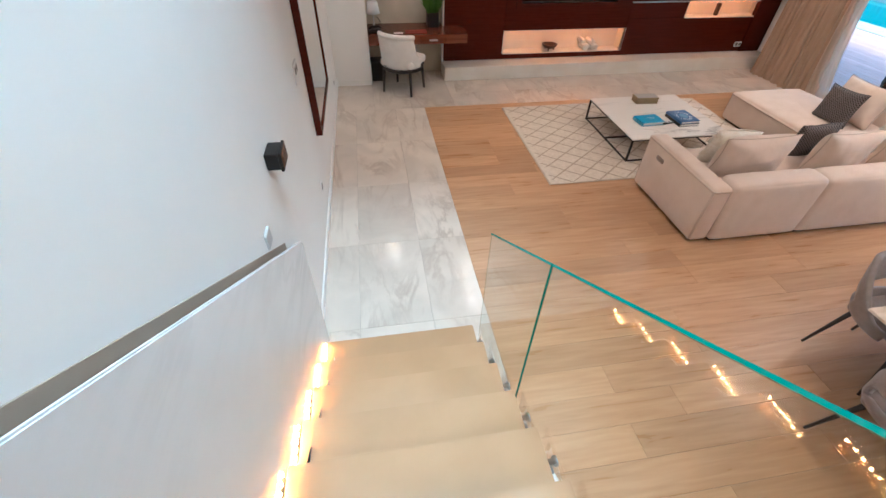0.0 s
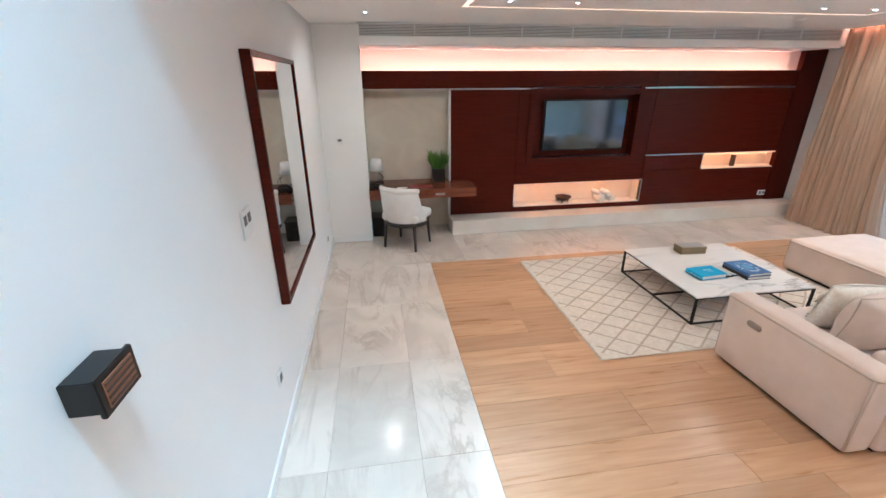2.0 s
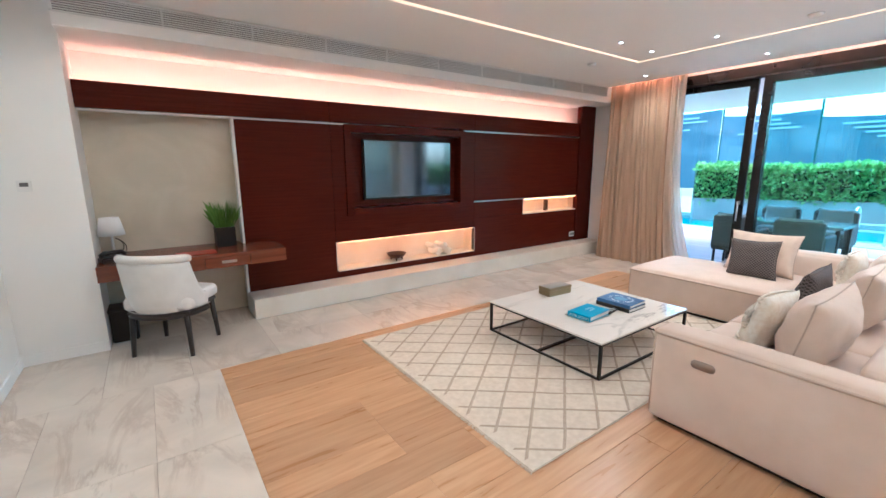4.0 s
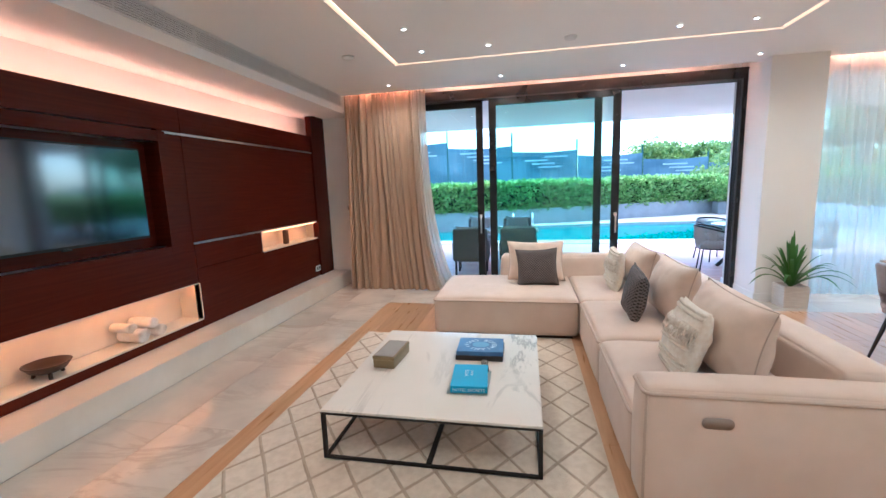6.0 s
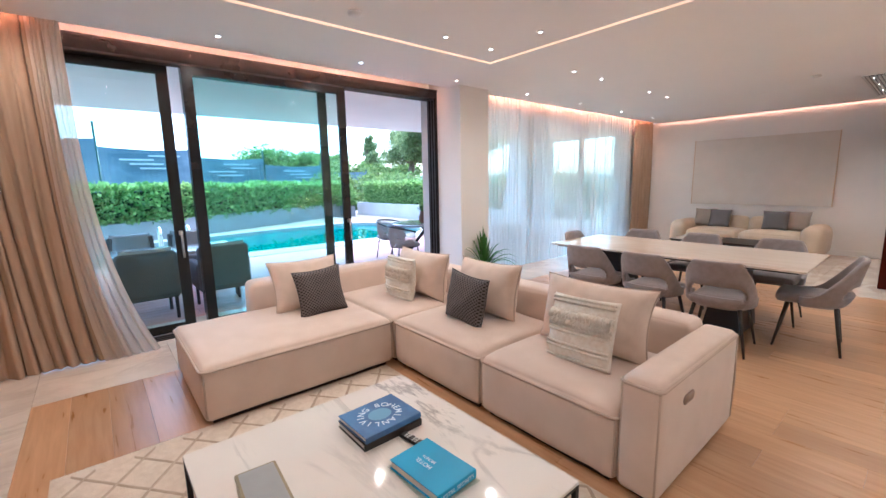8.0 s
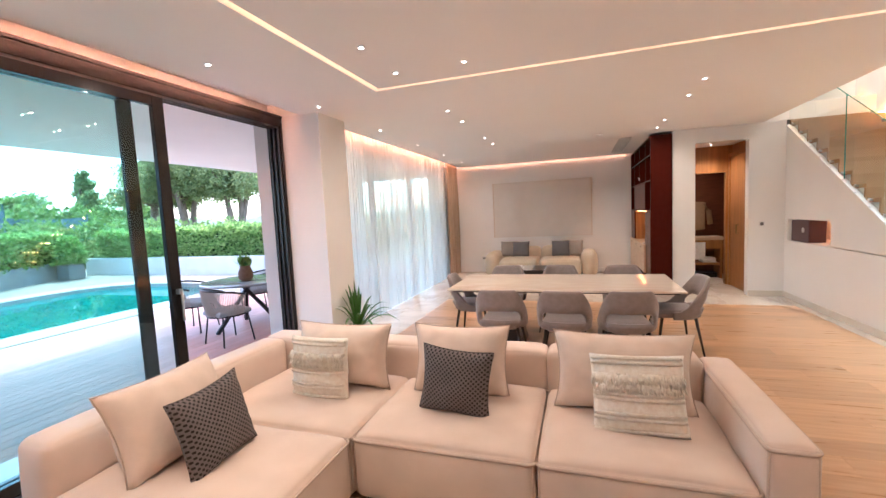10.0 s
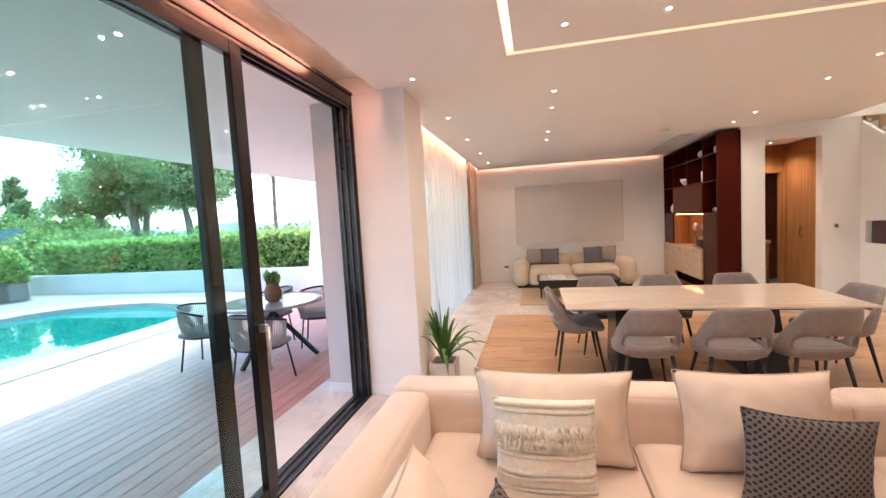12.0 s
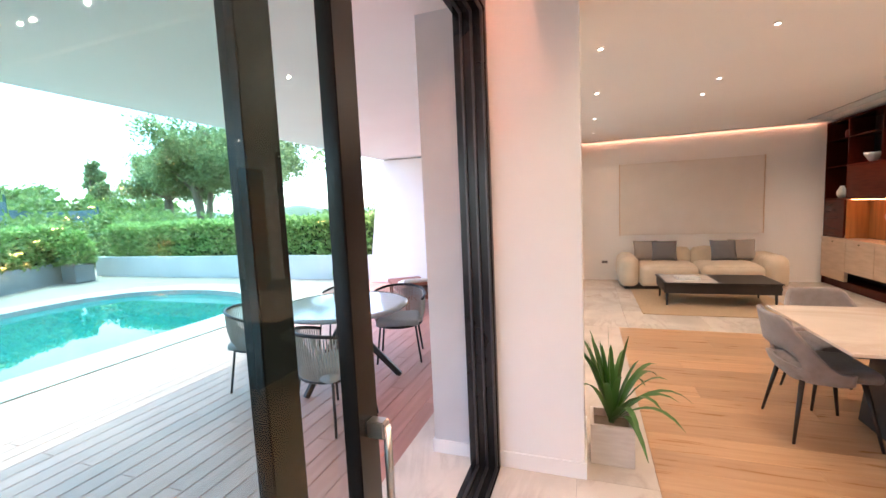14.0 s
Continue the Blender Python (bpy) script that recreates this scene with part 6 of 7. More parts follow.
# doorway, corridor and bathroom
bm = box(0.95, -3.60, 0, 1.05, -2.646, CEIL)
box(2.0, -3.60, 0, 2.09, -2.646, CEIL, bm=bm)
setting("wall_corridor", bm, DOORWOOD, "amber wood-lined corridor walls", "wall")
setting("ceiling_corridor", box(0.95, -6.6, 2.62, 2.10, -2.646, 2.70), CEILING_PAINT, "white ceiling of the corridor", "ceiling")
bm = box(1.05, -3.70, 0, 1.15, -3.60, 2.62)
box(1.83, -3.70, 0, 2.09, -3.60, 2.62, bm=bm)
box(1.15, -3.70, 2.125, 1.83, -3.60, 2.62, bm=bm)
setting("wall_bath_front", bm, DOORWOOD, "amber wooden door surround of the bathroom", "wall")
setting("wall_bath", box(0.30, -5.0, 0, 2.10, -4.85, 2.7), BATHWALL, "dark brown tiled bathroom wall", "wall")
setting("wall_bath_west", box(0.18, -5.0, 0, 0.30, -3.60, 2.7), BATHWALL, "dark brown tiled bathroom side wall", "wall")
setting("wall_bath_inner", box(0.30, -3.70, 0, 1.05, -3.60, 2.62), BATHWALL, "dark brown tiled bathroom inner wall", "wall")
dd = thing("door_1", pose(1.055, -2.66, 0.0), "tall amber wooden door standing open along the corridor", "door")
part("leaf", box(0.0, -0.86, 0.01, 0.04, 0.0, 2.40, 0.003), DOORWOOD, dd)
part("frame", box(-0.004, -0.93, 0.0, 0.06, -0.86, 2.47, 0.003), DOORWOOD, dd)
part("frame", box(-0.004, -0.86, 2.40, 0.06, 0.0, 2.47, 0.003), DOORWOOD, dd)
part("handle", tube([(0.04, -0.42, 1.0), (0.08, -0.42, 1.0), (0.08, -0.42, 1.16), (0.04, -0.42, 1.16)], 0.010, 8), BRASS, dd, "bronze door handle", True)
vn = thing("vanity", pose(1.46, -4.50, 0), "amber wooden bathroom vanity with open shelf", "vanity")
part("counter", box(-0.48, -0.24, 0.80, 0.46, 0.25, 0.86, 0.004), PALEWOOD, vn)
part("apron", box(-0.46, 0.18, 0.62, 0.44, 0.23, 0.80, 0.003), DOORWOOD, vn)
part("shelf", box(-0.46, -0.22, 0.28, 0.44, 0.22, 0.32, 0.003), DOORWOOD, vn)
part("side", box(-0.46, -0.22, 0.0, -0.42, 0.22, 0.80, 0.003), DOORWOOD, vn)
part("side", box(0.40, -0.22, 0.0, 0.44, 0.22, 0.80, 0.003), DOORWOOD, vn)
part("plinth", box(-0.40, -0.20, 0.0, 0.38, 0.10, 0.10), BLACKWOOD, vn)
tap = thing("basin_tap", pose(1.50, -4.62, 0.86), "chrome basin tap on the vanity", "tap")
part("spout", tube([(0, 0, 0), (0, 0, 0.15), (0, 0.03, 0.19), (0, 0.12, 0.18)], 0.012, 8), STEEL, tap, "", True)
to = thing("hand_towel", pose(1.45, -4.24, 0.0), "white hand towel hanging from the vanity", "towel")
part("cloth", drape(0.0, -0.13, 0.13, 0.40, 0.76, 3, 0.008, 8.0), TOWEL, to, "", True, pose(0, 0, 0, 0, 0, 90))
for x in (1.22, 1.70):
    o = thing("folded_towel", pose(x, -4.49, 0.32), "folded pale towels on the vanity shelf", "towel")
    part("fold", softbox(0.26, 0.30, 0.05, 0.022, 0.006), TOWEL, o, "", True)
    part("fold", softbox(0.25, 0.29, 0.05, 0.022, 0.006), TOWEL, o, "", True, pose(0, 0, 0.052))
mm = thing("bath_mirror", pose(1.74, -4.848, 1.35, 0, 0, 180), "bright bathroom mirror with a pale frame", "mirror")
part("glass", box(-0.2, -0.02, -0.45, 0.2, -0.012, 0.62), MIRROR, mm)
part("frame", box(-0.22, -0.012, -0.47, 0.22, -0.001, 0.64, 0.003), PLASTIC, mm)
ROBE = mat("beige_towelling", (0.42, 0.29, 0.18), 0.95, bump=0.9, bump_scale=160, scale=20)
rb = thing("bathrobe", pose(1.34, -4.845, 0, 0, 0, 0), "pale bathrobe hanging on the bathroom wall", "bathrobe")
part("body", softbox(0.30, 0.07, 0.62, 0.03, 0.0, 0.0, 0.02, 3), ROBE, rb, "", True, pose(0, 0.04, 0.98))
for s in (-1, 1):
    part("sleeve", tube([(s * 0.12, 0.04, 1.55), (s * 0.22, 0.045, 1.38), (s * 0.25, 0.05, 1.10)], 0.055, 8), ROBE, rb, "", True)
# recess display under the stairs
pb = thing("display_box", pose(0.52, -2.05, NZ0, 0, 0, 0), "dark plum box with a small pale emblem", "box")
part("body", box(-0.10, -0.26, 0, 0.11, 0.26, 0.325, 0.006), GREYPLUM, pb)
part("emblem", lathe([(0.04, 0), (0.04, 0.003)], 16), SLATGREY, pb, "pale oval emblem", True, pose(0.111, 0.1, 0.18, 0, 90, 0))
tb = thing("standing_book", pose(0.50, -2.36, NZ0), "teal book standing in the display recess", "book")
part("cover", box(-0.09, -0.018, 0, 0.09, 0.018, 0.30, 0.003), TEALBOOK, tb)
part("pages", box(-0.087, -0.014, 0.004, 0.0915, 0.014, 0.296), PAPER, tb, "white page block")
part("recess_led", box(0.150, NY0 + 0.05, NZ1 - 0.02, 0.165, NY1 - 0.05, NZ1 - 0.005), LED_NICHE, None)
bpy.data.objects["recess_led"]["label"], bpy.data.objects["recess_led"]["category"] = "warm LED line in the display recess", "cove light"

# ---- ceiling fittings ----
dwn = thing("downlight", pose(*DOWNLIGHTS[0], CEIL), "small round recessed downlight, lit warm white", "downlight", "ceiling downlights")
part("trim", lathe([(0.017, -0.008), (0.027, -0.005), (0.029, -0.001), (0.017, -0.001)], 20), PLASTIC, dwn, "white trim ring", True)
part("lens", lathe([(0.016, -0.0095), (0.016, -0.0085)], 16), DOWNGLOW, dwn, "glowing lens")
for px, py in DOWNLIGHTS[1:] + [(2.95, -2.95), (2.95, -3.6), (2.95, -4.25)]:
    copy_thing(dwn, pose(px, py, CEIL))
copy_thing(dwn, pose(1.5, -3.2, 2.62))
sd = thing("smoke_detector", pose(5.24, 3.72, CEIL), "white disc smoke detector on the ceiling", "smoke detector", "ceiling discs")
part("disc", lathe([(0.03, -0.030), (0.05, -0.022), (0.058, -0.001), (0.02, -0.001)], 20), PLASTIC, sd, "", True)
copy_thing(sd, pose(5.18, 5.86, CEIL))
copy_thing(sd, pose(3.43, -2.12, CEIL))
cv = thing("ceiling_vent", pose(0, 0, 0), "white slatted air vent in the lounge ceiling", "air vent")
part("backing", box(2.84, -4.85, CEIL - 0.004, 3.06, -2.75, CEIL - 0.001), SOCKETGREY, cv)
for k in range(6):
    part("slat", box(2.845 + k * 0.037, -4.85, CEIL - 0.014, 2.868 + k * 0.037, -2.75, CEIL - 0.005), SLATGREY, cv)
part("led_line", box(2.7, ARTY + 0.02, CEIL - 0.02, 6.75, ARTY + 0.035, CEIL - 0.006), glow("led_lounge", (1.0, 0.46, 0.28), 0.9), None)
bpy.data.objects["led_line.006"]["label"], bpy.data.objects["led_line.006"]["category"] = "warm LED line along the lounge end wall", "cove light"
setting("ceiling_lip", box(2.65, ARTY + 0.06, CEIL - 0.03, 6.80, ARTY + 0.075, CEIL - 0.001), CEILING_PAINT, "white lip hiding the lounge light line", "trim")

# ---- terrace things ----
ot = thing("terrace_table", pose(8.82, 0.36, G), "round outdoor table with a glazed grey top", "outdoor table")
part("tabletop", lathe([(0.58, 0.71), (0.635, 0.715), (0.645, 0.735), (0.635, 0.745), (0.58, 0.747)], 40), TEALSTONE, ot, "", True)
for k in range(3):
    a = radians(198 + 120 * k)
    c, s = math.cos(a), math.sin(a)
    part("leg", tube([(-0.10 * c, -0.10 * s, 0.71), (0.53 * c, 0.53 * s, 0.0)], 0.032, 6), BLACK, ot, "slanting dark metal leg")
oc = thing("rope_chair", pose(8.45, 1.12, G, 0, 0, 165), "outdoor armchair woven from grey rope", "outdoor chair", "terrace chairs")
arc = lambda r, z, span, n=24, ry=None: [(r * math.sin(radians(-span + 2 * span * i / n)), -(ry or r) * math.cos(radians(-span + 2 * span * i / n)), z(abs(-span + 2 * span * i / n) / span)) for i in range(n + 1)]
part("top_rail", tube(arc(0.30, lambda f: 0.77 - 0.10 * f ** 2, 115), 0.014, 8), BLACK, oc, "", True)
part("seat_ring", tube([(0.25 * math.cos(2 * math.pi * i / 24), 0.25 * math.sin(2 * math.pi * i / 24), 0.40) for i in range(24)], 0.013, 8, True), BLACK, oc, "", True)
part("seat", softbox(0.46, 0.46, 0.07, 0.03, 0.01), GREYCUSHION, oc, "grey seat pad", True, pose(0, 0, 0.40))
tops, lows = arc(0.30, lambda f: 0.77 - 0.10 * f ** 2, 112, 56), arc(0.25, lambda f: 0.40, 112, 56)
for a, b2 in zip(tops, lows):
    mid = tuple((p + q) / 2 * (1.06 if i < 2 else 1) for i, (p, q) in enumerate(zip(a, b2)))
    part("cord", tube([a, mid, b2], 0.006, 5), ROPE, oc)
for x, y in ((-0.19, -0.17), (0.19, -0.17), (-0.19, 0.18), (0.19, 0.18)):
    part("leg", tube([(x, y, 0.40), (x * 1.25, y * 1.25, 0.0)], 0.011, 8), BLACK, oc, "", True)
for x, y, rz in ((9.56, 0.68, 105), (8.53, -0.29, 20), (9.35, -0.38, -40)):
    copy_thing(oc, pose(x, y, G, 0, 0, rz))
for n, (px, py, hh) in enumerate(((8.75, 0.42, 1.0),)):
    bp = thing("basket_plant", pose(px, py, G + 0.747), "small green plant in a terracotta basket pot", "potted plant")
    part("pot", lathe([(0.06, 0), (0.10, 0.03), (0.11, 0.12), (0.075, 0.21), (0.08, 0.235), (0.065, 0.235), (0.06, 0.20)], 24), TERRACOTTA, bp, "", True)
    bm = bmesh.new()
    rng = random.Random(5)
    scatter_leaves(bm, lambda r: (Vector((r.uniform(-0.05, 0.05), r.uniform(-0.05, 0.05), 0.22 + r.uniform(0, 0.06))), (0, 0, 1.5)), 120, 0.12, rng)
    tagged(part("leaves", bm, BUSHLEAF, bp), kind="stuff")


def lounge_chair(at):
    """High-backed outdoor dining chair in dark wicker with grey pads."""
    ob = thing("wicker_chair", at, "dark wicker outdoor chair with grey cushions", "outdoor chair", "wicker chairs")
    part("seat_box", softbox(0.58, 0.56, 0.16, 0.03), DARKWICKER, ob, "", True, pose(0, 0, 0.26))
    part("backrest", softbox(0.58, 0.09, 0.52, 0.035), DARKWICKER, ob, "", True, pose(0, -0.26, 0.30))
    for s in (-1, 1):
        part("arm", softbox(0.08, 0.54, 0.34, 0.03), DARKWICKER, ob, "", True, pose(s * 0.27, 0.02, 0.28))
    part("seat_pad", softbox(0.46, 0.46, 0.09, 0.035, 0.015), GREYCUSHION, ob, "", True, pose(0, 0.03, 0.42))
    p = part("back_pad", pillow(0.50, 0.40, 0.14, 2.0, 0.06, 12), GREYCUSHION, ob, "", True, pose(0, -0.17, 0.47, 12, 0, 0))
    for x, y in ((-0.25, -0.23), (0.25, -0.23), (-0.25, 0.23), (0.25, 0.23)):
        part("leg", tube([(x, y, 0.27), (x, y, 0.0)], 0.02, 6), BLACK, ob)
    return ob


wc = lounge_chair(pose(8.15, 4.25, G, 0, 0, -90))
for x, y, rz in ((8.15, 5.05, -88), (9.75, 4.30, 90), (9.75, 5.05, 92)):
    copy_thing(wc, pose(x, y, G, 0, 0, rz))
lt = thing("terrace_low_table", pose(8.95, 4.65, G), "dark outdoor table between wicker chairs", "outdoor table")
part("tabletop", box(-0.42, -0.75, 0.66, 0.42, 0.75, 0.70, 0.006), TEALSTONE, lt)
for x in (-0.36, 0.36):
    for y in (-0.68, 0.68):
        part("leg", box(x - 0.025, y - 0.025, 0, x + 0.025, y + 0.025, 0.66, 0.003), BLACK, lt)
sl = thing("sun_lounger", pose(9.55, -3.05, G, 0, 0, 35), "red-brown wooden lounger with a striped pad", "sun lounger")
REDWOOD = mat("red_teak", (0.23, 0.065, 0.035), 0.55, scale=6, stretch=(1, 6, 1))
part("frame", box(-0.33, -0.95, 0.20, 0.33, 0.95, 0.28, 0.01), REDWOOD, sl)
part("backrest", box(-0.31, 0.0, 0.0, 0.31, 0.70, 0.05, 0.01), REDWOOD, sl, "", False, pose(0, 0.25, 0.285, 12, 0, 0))
part("pad", softbox(0.58, 0.62, 0.07, 0.03, 0.01), PAPER, sl, "pale striped pad", True, pose(0, 0.32, 0.36, 12, 0, 0))
for x in (-0.28, 0.28):
    for y in (-0.85, 0.85):
        part("leg", box(x - 0.03, y - 0.03, 0, x + 0.03, y + 0.03, 0.20), REDWOOD, sl)
# raised grey planter with a shrub at the hedge corner
pp = thing("corner_planter", pose(20.65, -4.02, G), "square grey concrete planter with a leafy shrub", "planter")
part("pot", box(-0.32, -0.25, 0, 0.32, 0.25, 0.50, 0.02), CONCRETE, pp)
bm = bmesh.new()
rng = random.Random(17)


def shrub(r):
    a, e = r.uniform(0, 6.283), r.uniform(-0.2, 1.4)
    k = r.uniform(0.7, 1.05)
    d = Vector((math.cos(a) * math.cos(e), math.sin(a) * math.cos(e), math.sin(e)))
    return Vector((d.x * 0.45 * k, d.y * 0.38 * k, 0.70 + d.z * 0.72 * k)), d


scatter_leaves(bm, shrub, 1300, 0.14, rng)
tagged(part("leaves", bm, HEDGE, pp), kind="stuff")

ladder = thing("pool_ladder", pose(12.35, 4.20, G + 0.012), "curved pale steel pool ladder rails at the pool edge", "pool ladder")
for y in (-0.25, 0.25):
    arc = [(-0.20, y, 0.05 * k) for k in range(11)] + [(0.05 - 0.25 * math.cos(radians(15 * k)), y, 0.50 + 0.22 * math.sin(radians(15 * k))) for k in range(1, 13)] + [(0.30, y, 0.45 - 0.1 * k) for k in range(6)]
    part("rail", tube(arc, 0.022, 8), PALESTEEL, ladder, "", True)
for z in (-0.02, 0.22):
    part("tread", box(0.26, -0.228, z - 0.015, 0.34, 0.228, z + 0.015, 0.004), PALESTEEL, ladder)

# fence with banners beyond the planter hedge
FA, FB = Vector((33.0, -16.0, 0)), Vector((26.0, 26.0, 0))
fence = thing("banner_fence", pose(0, 0, 0), "green metal fence hung with long blue banners", "fence")
for k in range(11):
    p = along(FA, FB, k / 10)
    part("post", tube([(p.x, p.y, -0.8), (p.x, p.y, 2.1 + 5.4 * k / 10)], 0.055, 6), FENCEMETAL, fence)
for k in range(10):
    a, b2 = along(FA, FB, k / 10, -0.1), along(FA, FB, (k + 1) / 10, -0.1)
    top = 1.9 + 3.75 * ((k + 0.5) / 10)
    bm = bmesh.new()
    cols = 16
    low, high = [], []
    for i in range(cols + 1):
        t = i / cols
        p = a.lerp(b2, 0.01 + 0.98 * t)
        sag = 0.06 * math.sin(t * math.pi * 4) + 0.05 * noise.noise((k * 3 + t * 4, 0, 0))
        low.append(bm.verts.new((p.x + sag, p.y, 0.2)))
        high.append(bm.verts.new((p.x - sag, p.y, top - 0.10 * math.sin(t * math.pi))))
    for i in range(cols):
        bm.faces.new((low[i], low[i + 1], high[i + 1], high[i]))
    bn2 = part("banner", bm, BANNER, fence, "faded dark blue banner")
    for r in range(4):
        t0 = 0.15 + 0.1 * ((k * 7 + r * 3) % 4)
        p, q = a.lerp(b2, t0), a.lerp(b2, t0 + 0.35)
        part("print", box(min(p.x, q.x) - 0.12, q.y if q.y < p.y else p.y, top - 0.45 - 0.22 * r, min(p.x, q.x) - 0.10, q.y if q.y > p.y else p.y, top - 0.36 - 0.22 * r), BANNERPALE, bn2, "pale printed bar")


def tree(name, at, height, spread, trunk, leaves, leaf, seed, material, label, droop=0.3, low=0.5):
    """Tapered trunk, forking limbs, a crown of clumps of small leaves."""
    rng = random.Random(seed)
    ob = thing(name, at, label, "tree", "garden trees")
    bm = bmesh.new()
    tips = []
    for k in range(trunk):
        a = rng.uniform(0, 6.283)
        lean = rng.uniform(0.05, 0.22)
        base = Vector((rng.uniform(-0.2, 0.2), rng.uniform(-0.2, 0.2), 0)) * trunk
        pts = [base + Vector((math.cos(a), math.sin(a), 0)) * lean * height * f ** 1.4 + Vector((0.15 * noise.noise((f * 4, k, seed)), 0.15 * noise.noise((f * 4, seed, k)), height * 0.72 * f)) for f in (0, 0.2, 0.4, 0.6, 0.8, 1.0)]
        tube(pts, 0.028 * height, 8, False, bm, (1.2, 1, 0.85, 0.65, 0.45, 0.25))
        for j in range(9):
            f = rng.uniform(low, 1.0)
            p = pts[min(5, int(f * 5))]
            b = rng.uniform(0, 6.283)
            reach = spread * rng.uniform(0.35, 1.0) * (1.1 - 0.4 * f)
            e = p + Vector((math.cos(b) * reach, math.sin(b) * reach, height * rng.uniform(0.06, 0.30)))
            m2 = p.lerp(e, 0.5) + Vector((0, 0, 0.05 * height))
            tube([p, m2, e], 0.010 * height, 5, False, bm, (1, 0.7, 0.3))
            tips += [e, m2, p.lerp(e, 0.8)]
    part("trunk", bm, BARK, ob, "", True)
    clumps = [(t + Vector((rng.gauss(0, 0.25), rng.gauss(0, 0.25), rng.gauss(0, 0.2))) * spread * 0.3, rng.uniform(0.09, 0.25) * spread) for t in tips for _ in range(3)]
    bm = bmesh.new()

    def place(r):
        c, rad = r.choice(clumps)
        d = Vector((r.gauss(0, 1), r.gauss(0, 1), r.gauss(0, 1) * 0.8)).normalized()
        return c + d * rad * r.random() ** 0.45, d

    scatter_leaves(bm, place, leaves, leaf, rng, droop)
    tagged(part("crown", bm, material, ob, "ragged crown of many small leaves"), kind="stuff")
    return ob


gum = "tall grey-green eucalyptus with a ragged crown"
e1 = tree("eucalyptus", pose(35.5, -21.5, -0.8), 10.5, 5.2, 3, 38000, 0.21, 31, TREELEAF, gum, 0.3, 0.66)
copy_thing(e1, pose(31.0, -22.3, -0.8, 0, 0, 140))
e2 = tree("eucalyptus", pose(39.5, -21.6, -0.8), 9.6, 3.9, 3, 30000, 0.21, 37, TREELEAF, gum, 0.3, 0.66)
f1 = tree("broadleaf_tree", pose(60.0, -16.5, -0.8), 6.8, 4.4, 2, 18000, 0.34, 41, BUSHLEAF, "rounded green tree beyond the fence")
copy_thing(f1, pose(50.0, -9.0, -1.2, 0, 0, 80))
copy_thing(f1, pose(66.0, -24.0, 0.0, 0, 0, 200))
copy_thing(f1, pose(52.0, -27.0, -2.4, 0, 0, 20))
copy_thing(f1, pose(37.0, -12.5, -3.2, 0, 0, 300))
sp = tree("slim_tree", pose(50.0, -22.9, -0.8), 9.5, 2.2, 1, 9000, 0.28, 43, TREELEAF, "slim upright tree far beyond the garden")
palm = thing("palm_tree", pose(28.6, -28.9, -0.8), "tall slender palm beyond the hedge", "palm tree", "garden trees")
part("trunk", tube([(0.1 * math.sin(i * 0.5), 0, i * 1.05) for i in range(9)], 0.17, 8), BARK, palm, "", True)
bm = bmesh.new()
rng = random.Random(51)
for k in range(26):
    a, up = k * 2.4, rng.uniform(-0.2, 1.1)
    prev = None
    for i in range(10):
        f = i / 9
        r = 2.3 * f
        z = 8.4 + up * 1.3 * f - 1.6 * f * f
        w = 0.34 * math.sin(math.pi * (0.1 + 0.88 * f)) ** 0.8
        c, s = math.cos(a), math.sin(a)
        row = [bm.verts.new((r * c - s * w, r * s + c * w, z - 0.25 * w)), bm.verts.new((r * c, r * s, z)), bm.verts.new((r * c + s * w, r * s - c * w, z - 0.25 * w))]
        if prev and i % 2:
            bm.faces.new((prev[0], prev[1], row[1], row[0]))
            bm.faces.new((prev[1], prev[2], row[2], row[1]))
        prev = row
part("fronds", bm, TREELEAF, palm, "arching palm fronds")
bs = tree("garden_shrub", pose(24.5, -9.5, -1.0), 3.2, 2.4, 4, 11000, 0.20, 47, BUSHLEAF, "loose green shrub behind the hedge")
for x, y, z, r in ((28.0, -10.5, -0.9, 60), (31.5, -9.5, -0.8, 130), (20.5, -10.0, -1.3, 220), (16.5, -10.5, -1.4, 290), (27.5, -6.0, -1.0, 340), (13.0, -10.0, -1.3, 15), (25.0, -2.0, -1.6, 100), (34.5, -13.5, 0.2, 50)):
    copy_thing(bs, pose(x, y, z, 0, 0, r))
HILL = mat("distant_trees", (0.10, 0.15, 0.09), 0.95, color2=(0.16, 0.20, 0.15), scale=0.12)
bm = bmesh.new()
prev = None
for i in range(121):
    a = radians(-80 + 160 * i / 120)
    x, y = 10 + 110 * math.cos(a), 110 * math.sin(a)
    h = 3.6 + 2.6 * noise.noise((i * 0.21, 2, 0)) + 1.2 * noise.noise((i * 0.9, 5, 0))
    row = [bm.verts.new((x, y, -1)), bm.verts.new((x + 6 * math.cos(a), y + 6 * math.sin(a), h * 0.8)), bm.verts.new((x + 14 * math.cos(a), y + 14 * math.sin(a), h))]
    if prev:
        bm.faces.new((prev[0], prev[1], row[1], row[0]))
        bm.faces.new((prev[1], prev[2], row[2], row[1]))
    prev = row
tagged(part("backdrop", bm, HILL, None, "", True), "hazy distant tree line on the horizon", "tree line", "", "structure")

# ---- pieces of the floors, last ----
flo = bpy.data.objects["floor"]


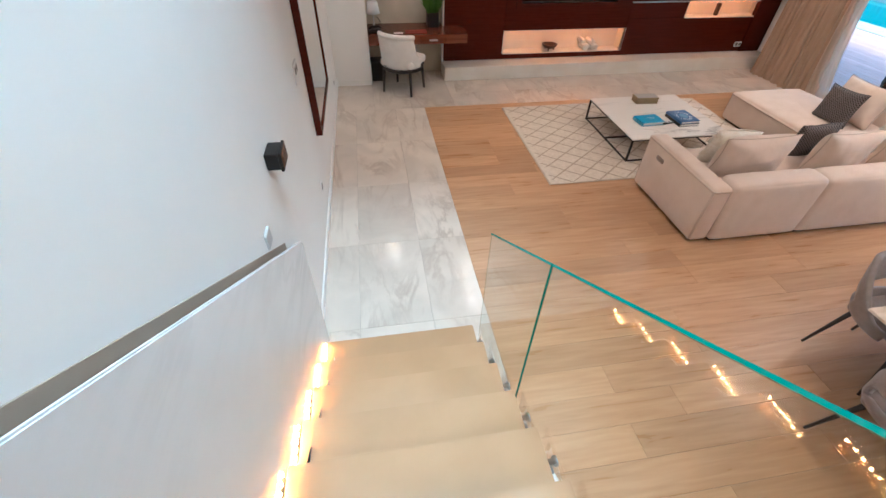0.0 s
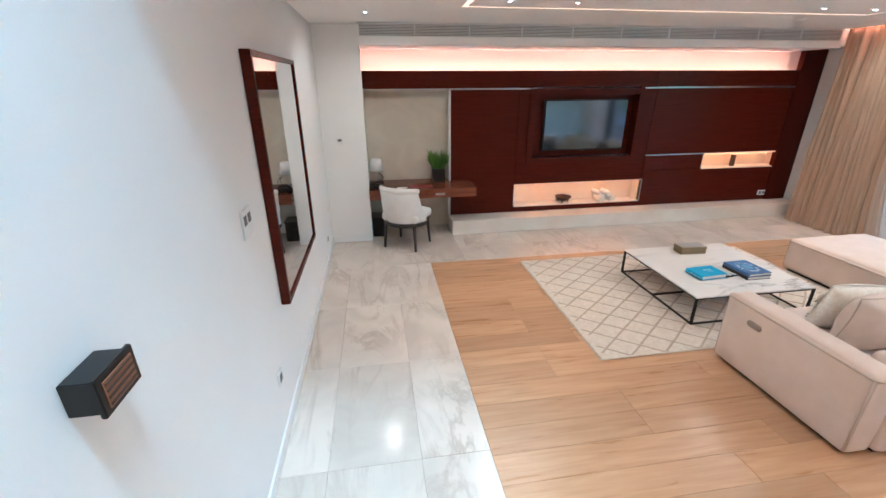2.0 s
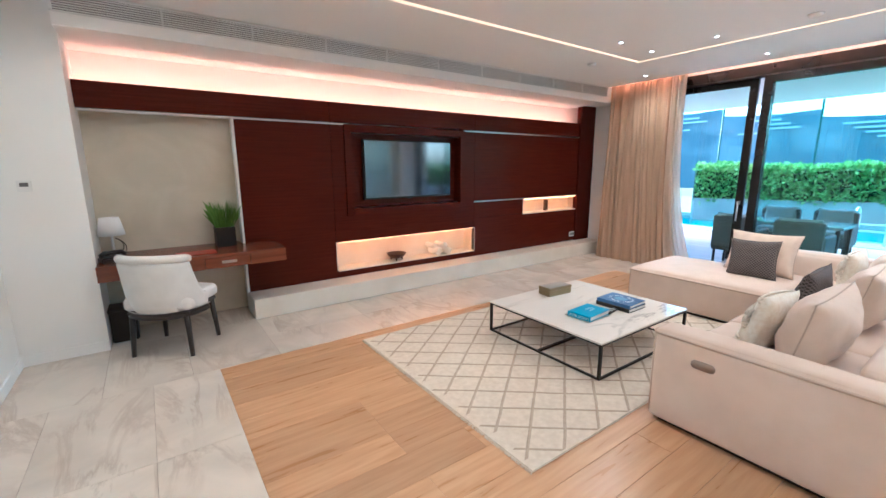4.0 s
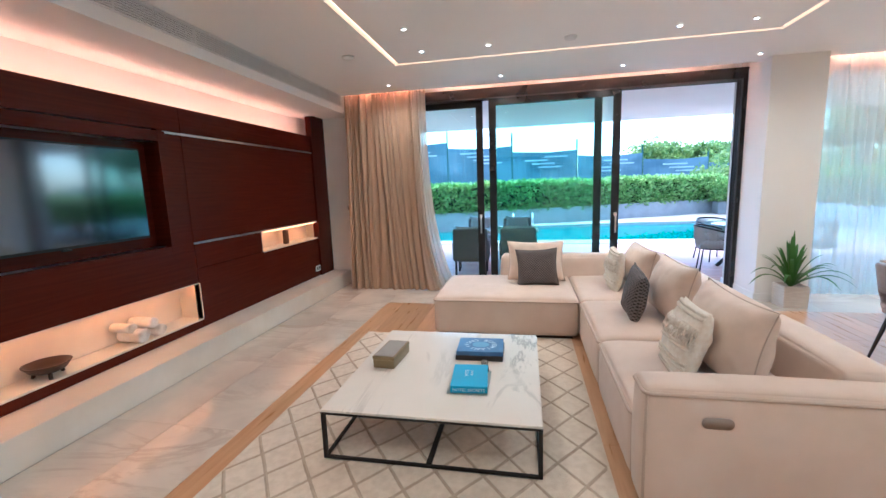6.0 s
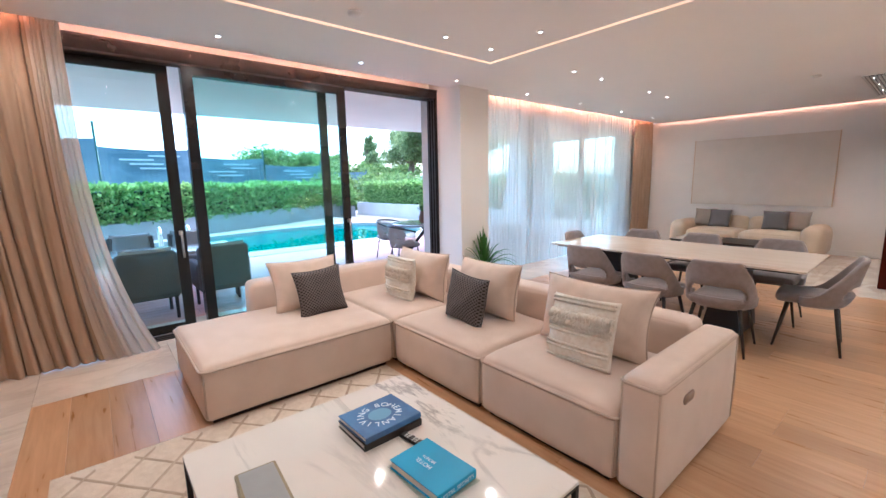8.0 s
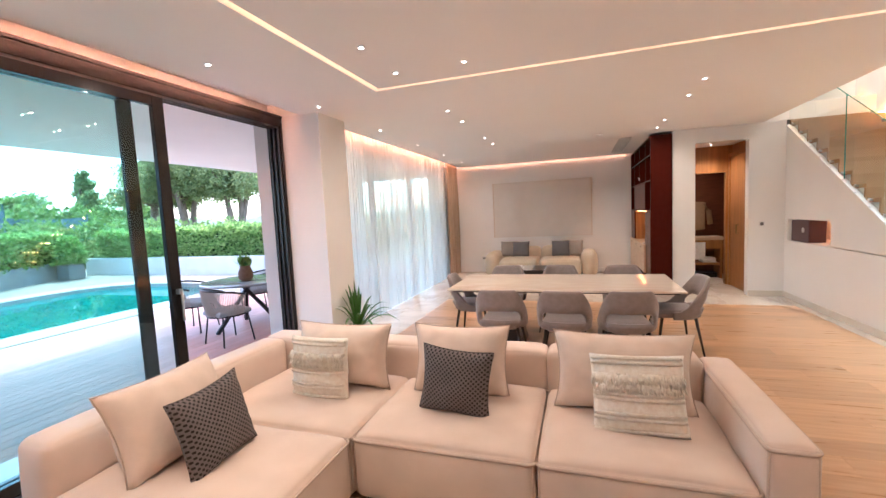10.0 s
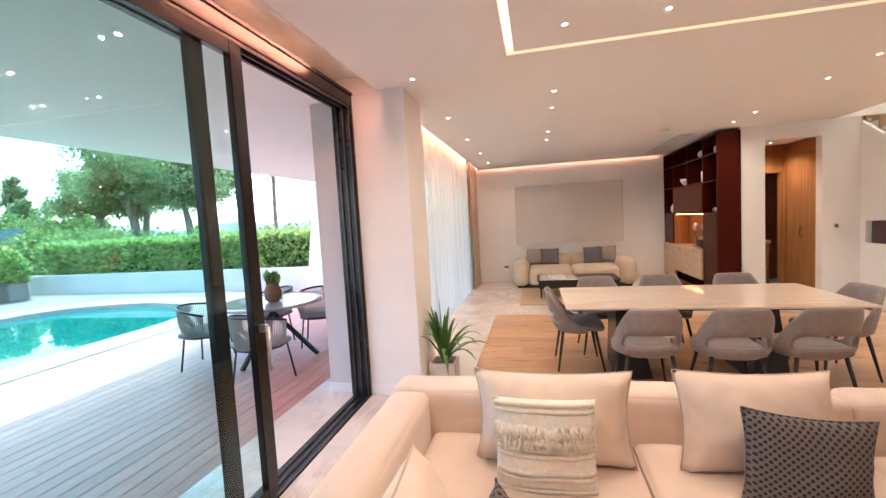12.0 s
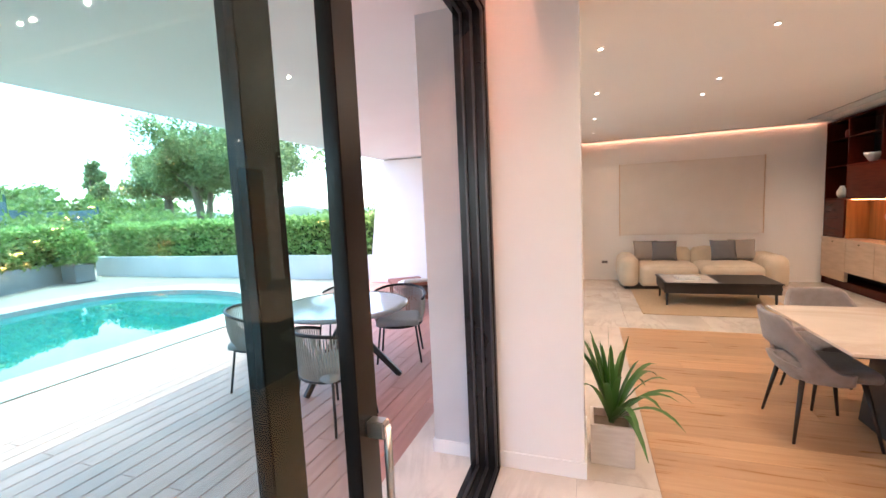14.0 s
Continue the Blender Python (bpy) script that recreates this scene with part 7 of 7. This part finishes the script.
def piece_maker(name, material, bevel):
    """Gives a maker of slabs that share their mesh when their size is the same."""
    cache = {}

    def make(x0, y0, x1, y1, top, thick, parent):
        key = (round(x1 - x0, 3), round(y1 - y0, 3))
        if key not in cache:
            w, d = key
            bm = bmesh.new()
            a = [bm.verts.new((sx * w / 2, sy * d / 2, -thick)) for sx, sy in ((-1, -1), (1, -1), (1, 1), (-1, 1))]
            b = [bm.verts.new((sx * w / 2, sy * d / 2, -bevel)) for sx, sy in ((-1, -1), (1, -1), (1, 1), (-1, 1))]
            c = [bm.verts.new((sx * (w / 2 - bevel), sy * (d / 2 - bevel), 0)) for sx, sy in ((-1, -1), (1, -1), (1, 1), (-1, 1))]
            for i in range(4):
                j = (i + 1) % 4
                bm.faces.new((a[i], a[j], b[j], b[i]))
                bm.faces.new((b[i], b[j], c[j], c[i]))
            bm.faces.new(c)
            cache[key] = finish(name, bm, material)
        ob = new(name, cache[key])
        ob.parent = parent
        ob.matrix_basis = pose((x0 + x1) / 2, (y0 + y1) / 2, top)
        return ob

    return make


plank = piece_maker("plank", OAK, 0.0012)
WX0, WX1, WYA, WYB = 0.78, 6.16, -1.78, 5.93
rng = random.Random(61)
y = WYA
rows = 36
step = (WYB - WYA) / rows
lengths = (1.1, 1.5, 1.9, 2.3)
for r in range(rows):
    x = WX0
    first = True
    while x < WX1 - 0.001:
        ln = rng.choice(lengths) if not first else rng.choice((0.7, 1.1, 1.5, 1.9))
        first = False
        x1 = min(WX1, x + ln)
        if WX1 - x1 < 0.35:
            x1 = WX1
        plank(x, WYA + r * step, x1 - 0.0012, WYA + (r + 1) * step - 0.0012, 0.0, 0.011, flo)
        x = x1
tile = piece_maker("marble_tile", MARBLE, 0.0008)


def tiles(xs, ys, top=0.0, parent=flo):
    for x0, x1 in zip(xs, xs[1:]):
        for y0, y1 in zip(ys, ys[1:]):
            tile(x0, y0, x1 - 0.0015, y1 - 0.0015, top, 0.011, parent)


tiles((LW, -0.22, 0.345, WX0), [1.0, 2.01, 2.98, 3.96, 4.94, 5.93])
tiles((LW, 0.05, 0.60, 1.247), (5.93, 6.915))
tiles((0.05, 0.65, 1.247), (6.915, 7.44))
tiles([1.247 + k * 0.982 for k in range(5)] + [6.16], (5.93, 6.43, 6.915))
tiles((6.16, 7.25), (5.93, 6.50, 6.915))
tiles((6.16, 6.60, XW), [1.43 + 0.9 * k for k in range(6)])
tiles((6.16, 6.555), (0.87, 1.43))
tiles((6.16, 6.60, XW + 0.05), [-1.78, -0.90, 0.0, 0.87])
tiles([0.646, 1.60, 2.262], (-2.495, -1.78))
tiles([2.262, 3.2, 4.15, 5.10, 6.05, XW], [ARTY, -4.40, -3.52, -2.65, -1.78])
tiles((0.646, WX0), [-1.78, -0.8, 0.1, 1.0])
tiles((0.9, 1.5, 2.09), (-5.6, -4.6, -3.6, -2.495))
deck = setting("deck", box(7.70, -6.5, -0.30, 11.745, 10.0, -0.055), GROUT, "terrace deck substructure under its planks", "deck")
dplank = piece_maker("deck_plank", DECK, 0.003)
for k in range(28):
    x = 7.705 + k * 0.1443
    off = (k * 0.73) % 2.2
    ys = [-6.5] + [yy for yy in (-6.5 + off + 2.4 * j for j in range(1, 8)) if yy < 9.5] + [10.0]
    for y0, y1 in zip(ys, ys[1:]):
        dplank(x, y0, x + 0.1405, y1 - 0.003, G, 0.022, deck)
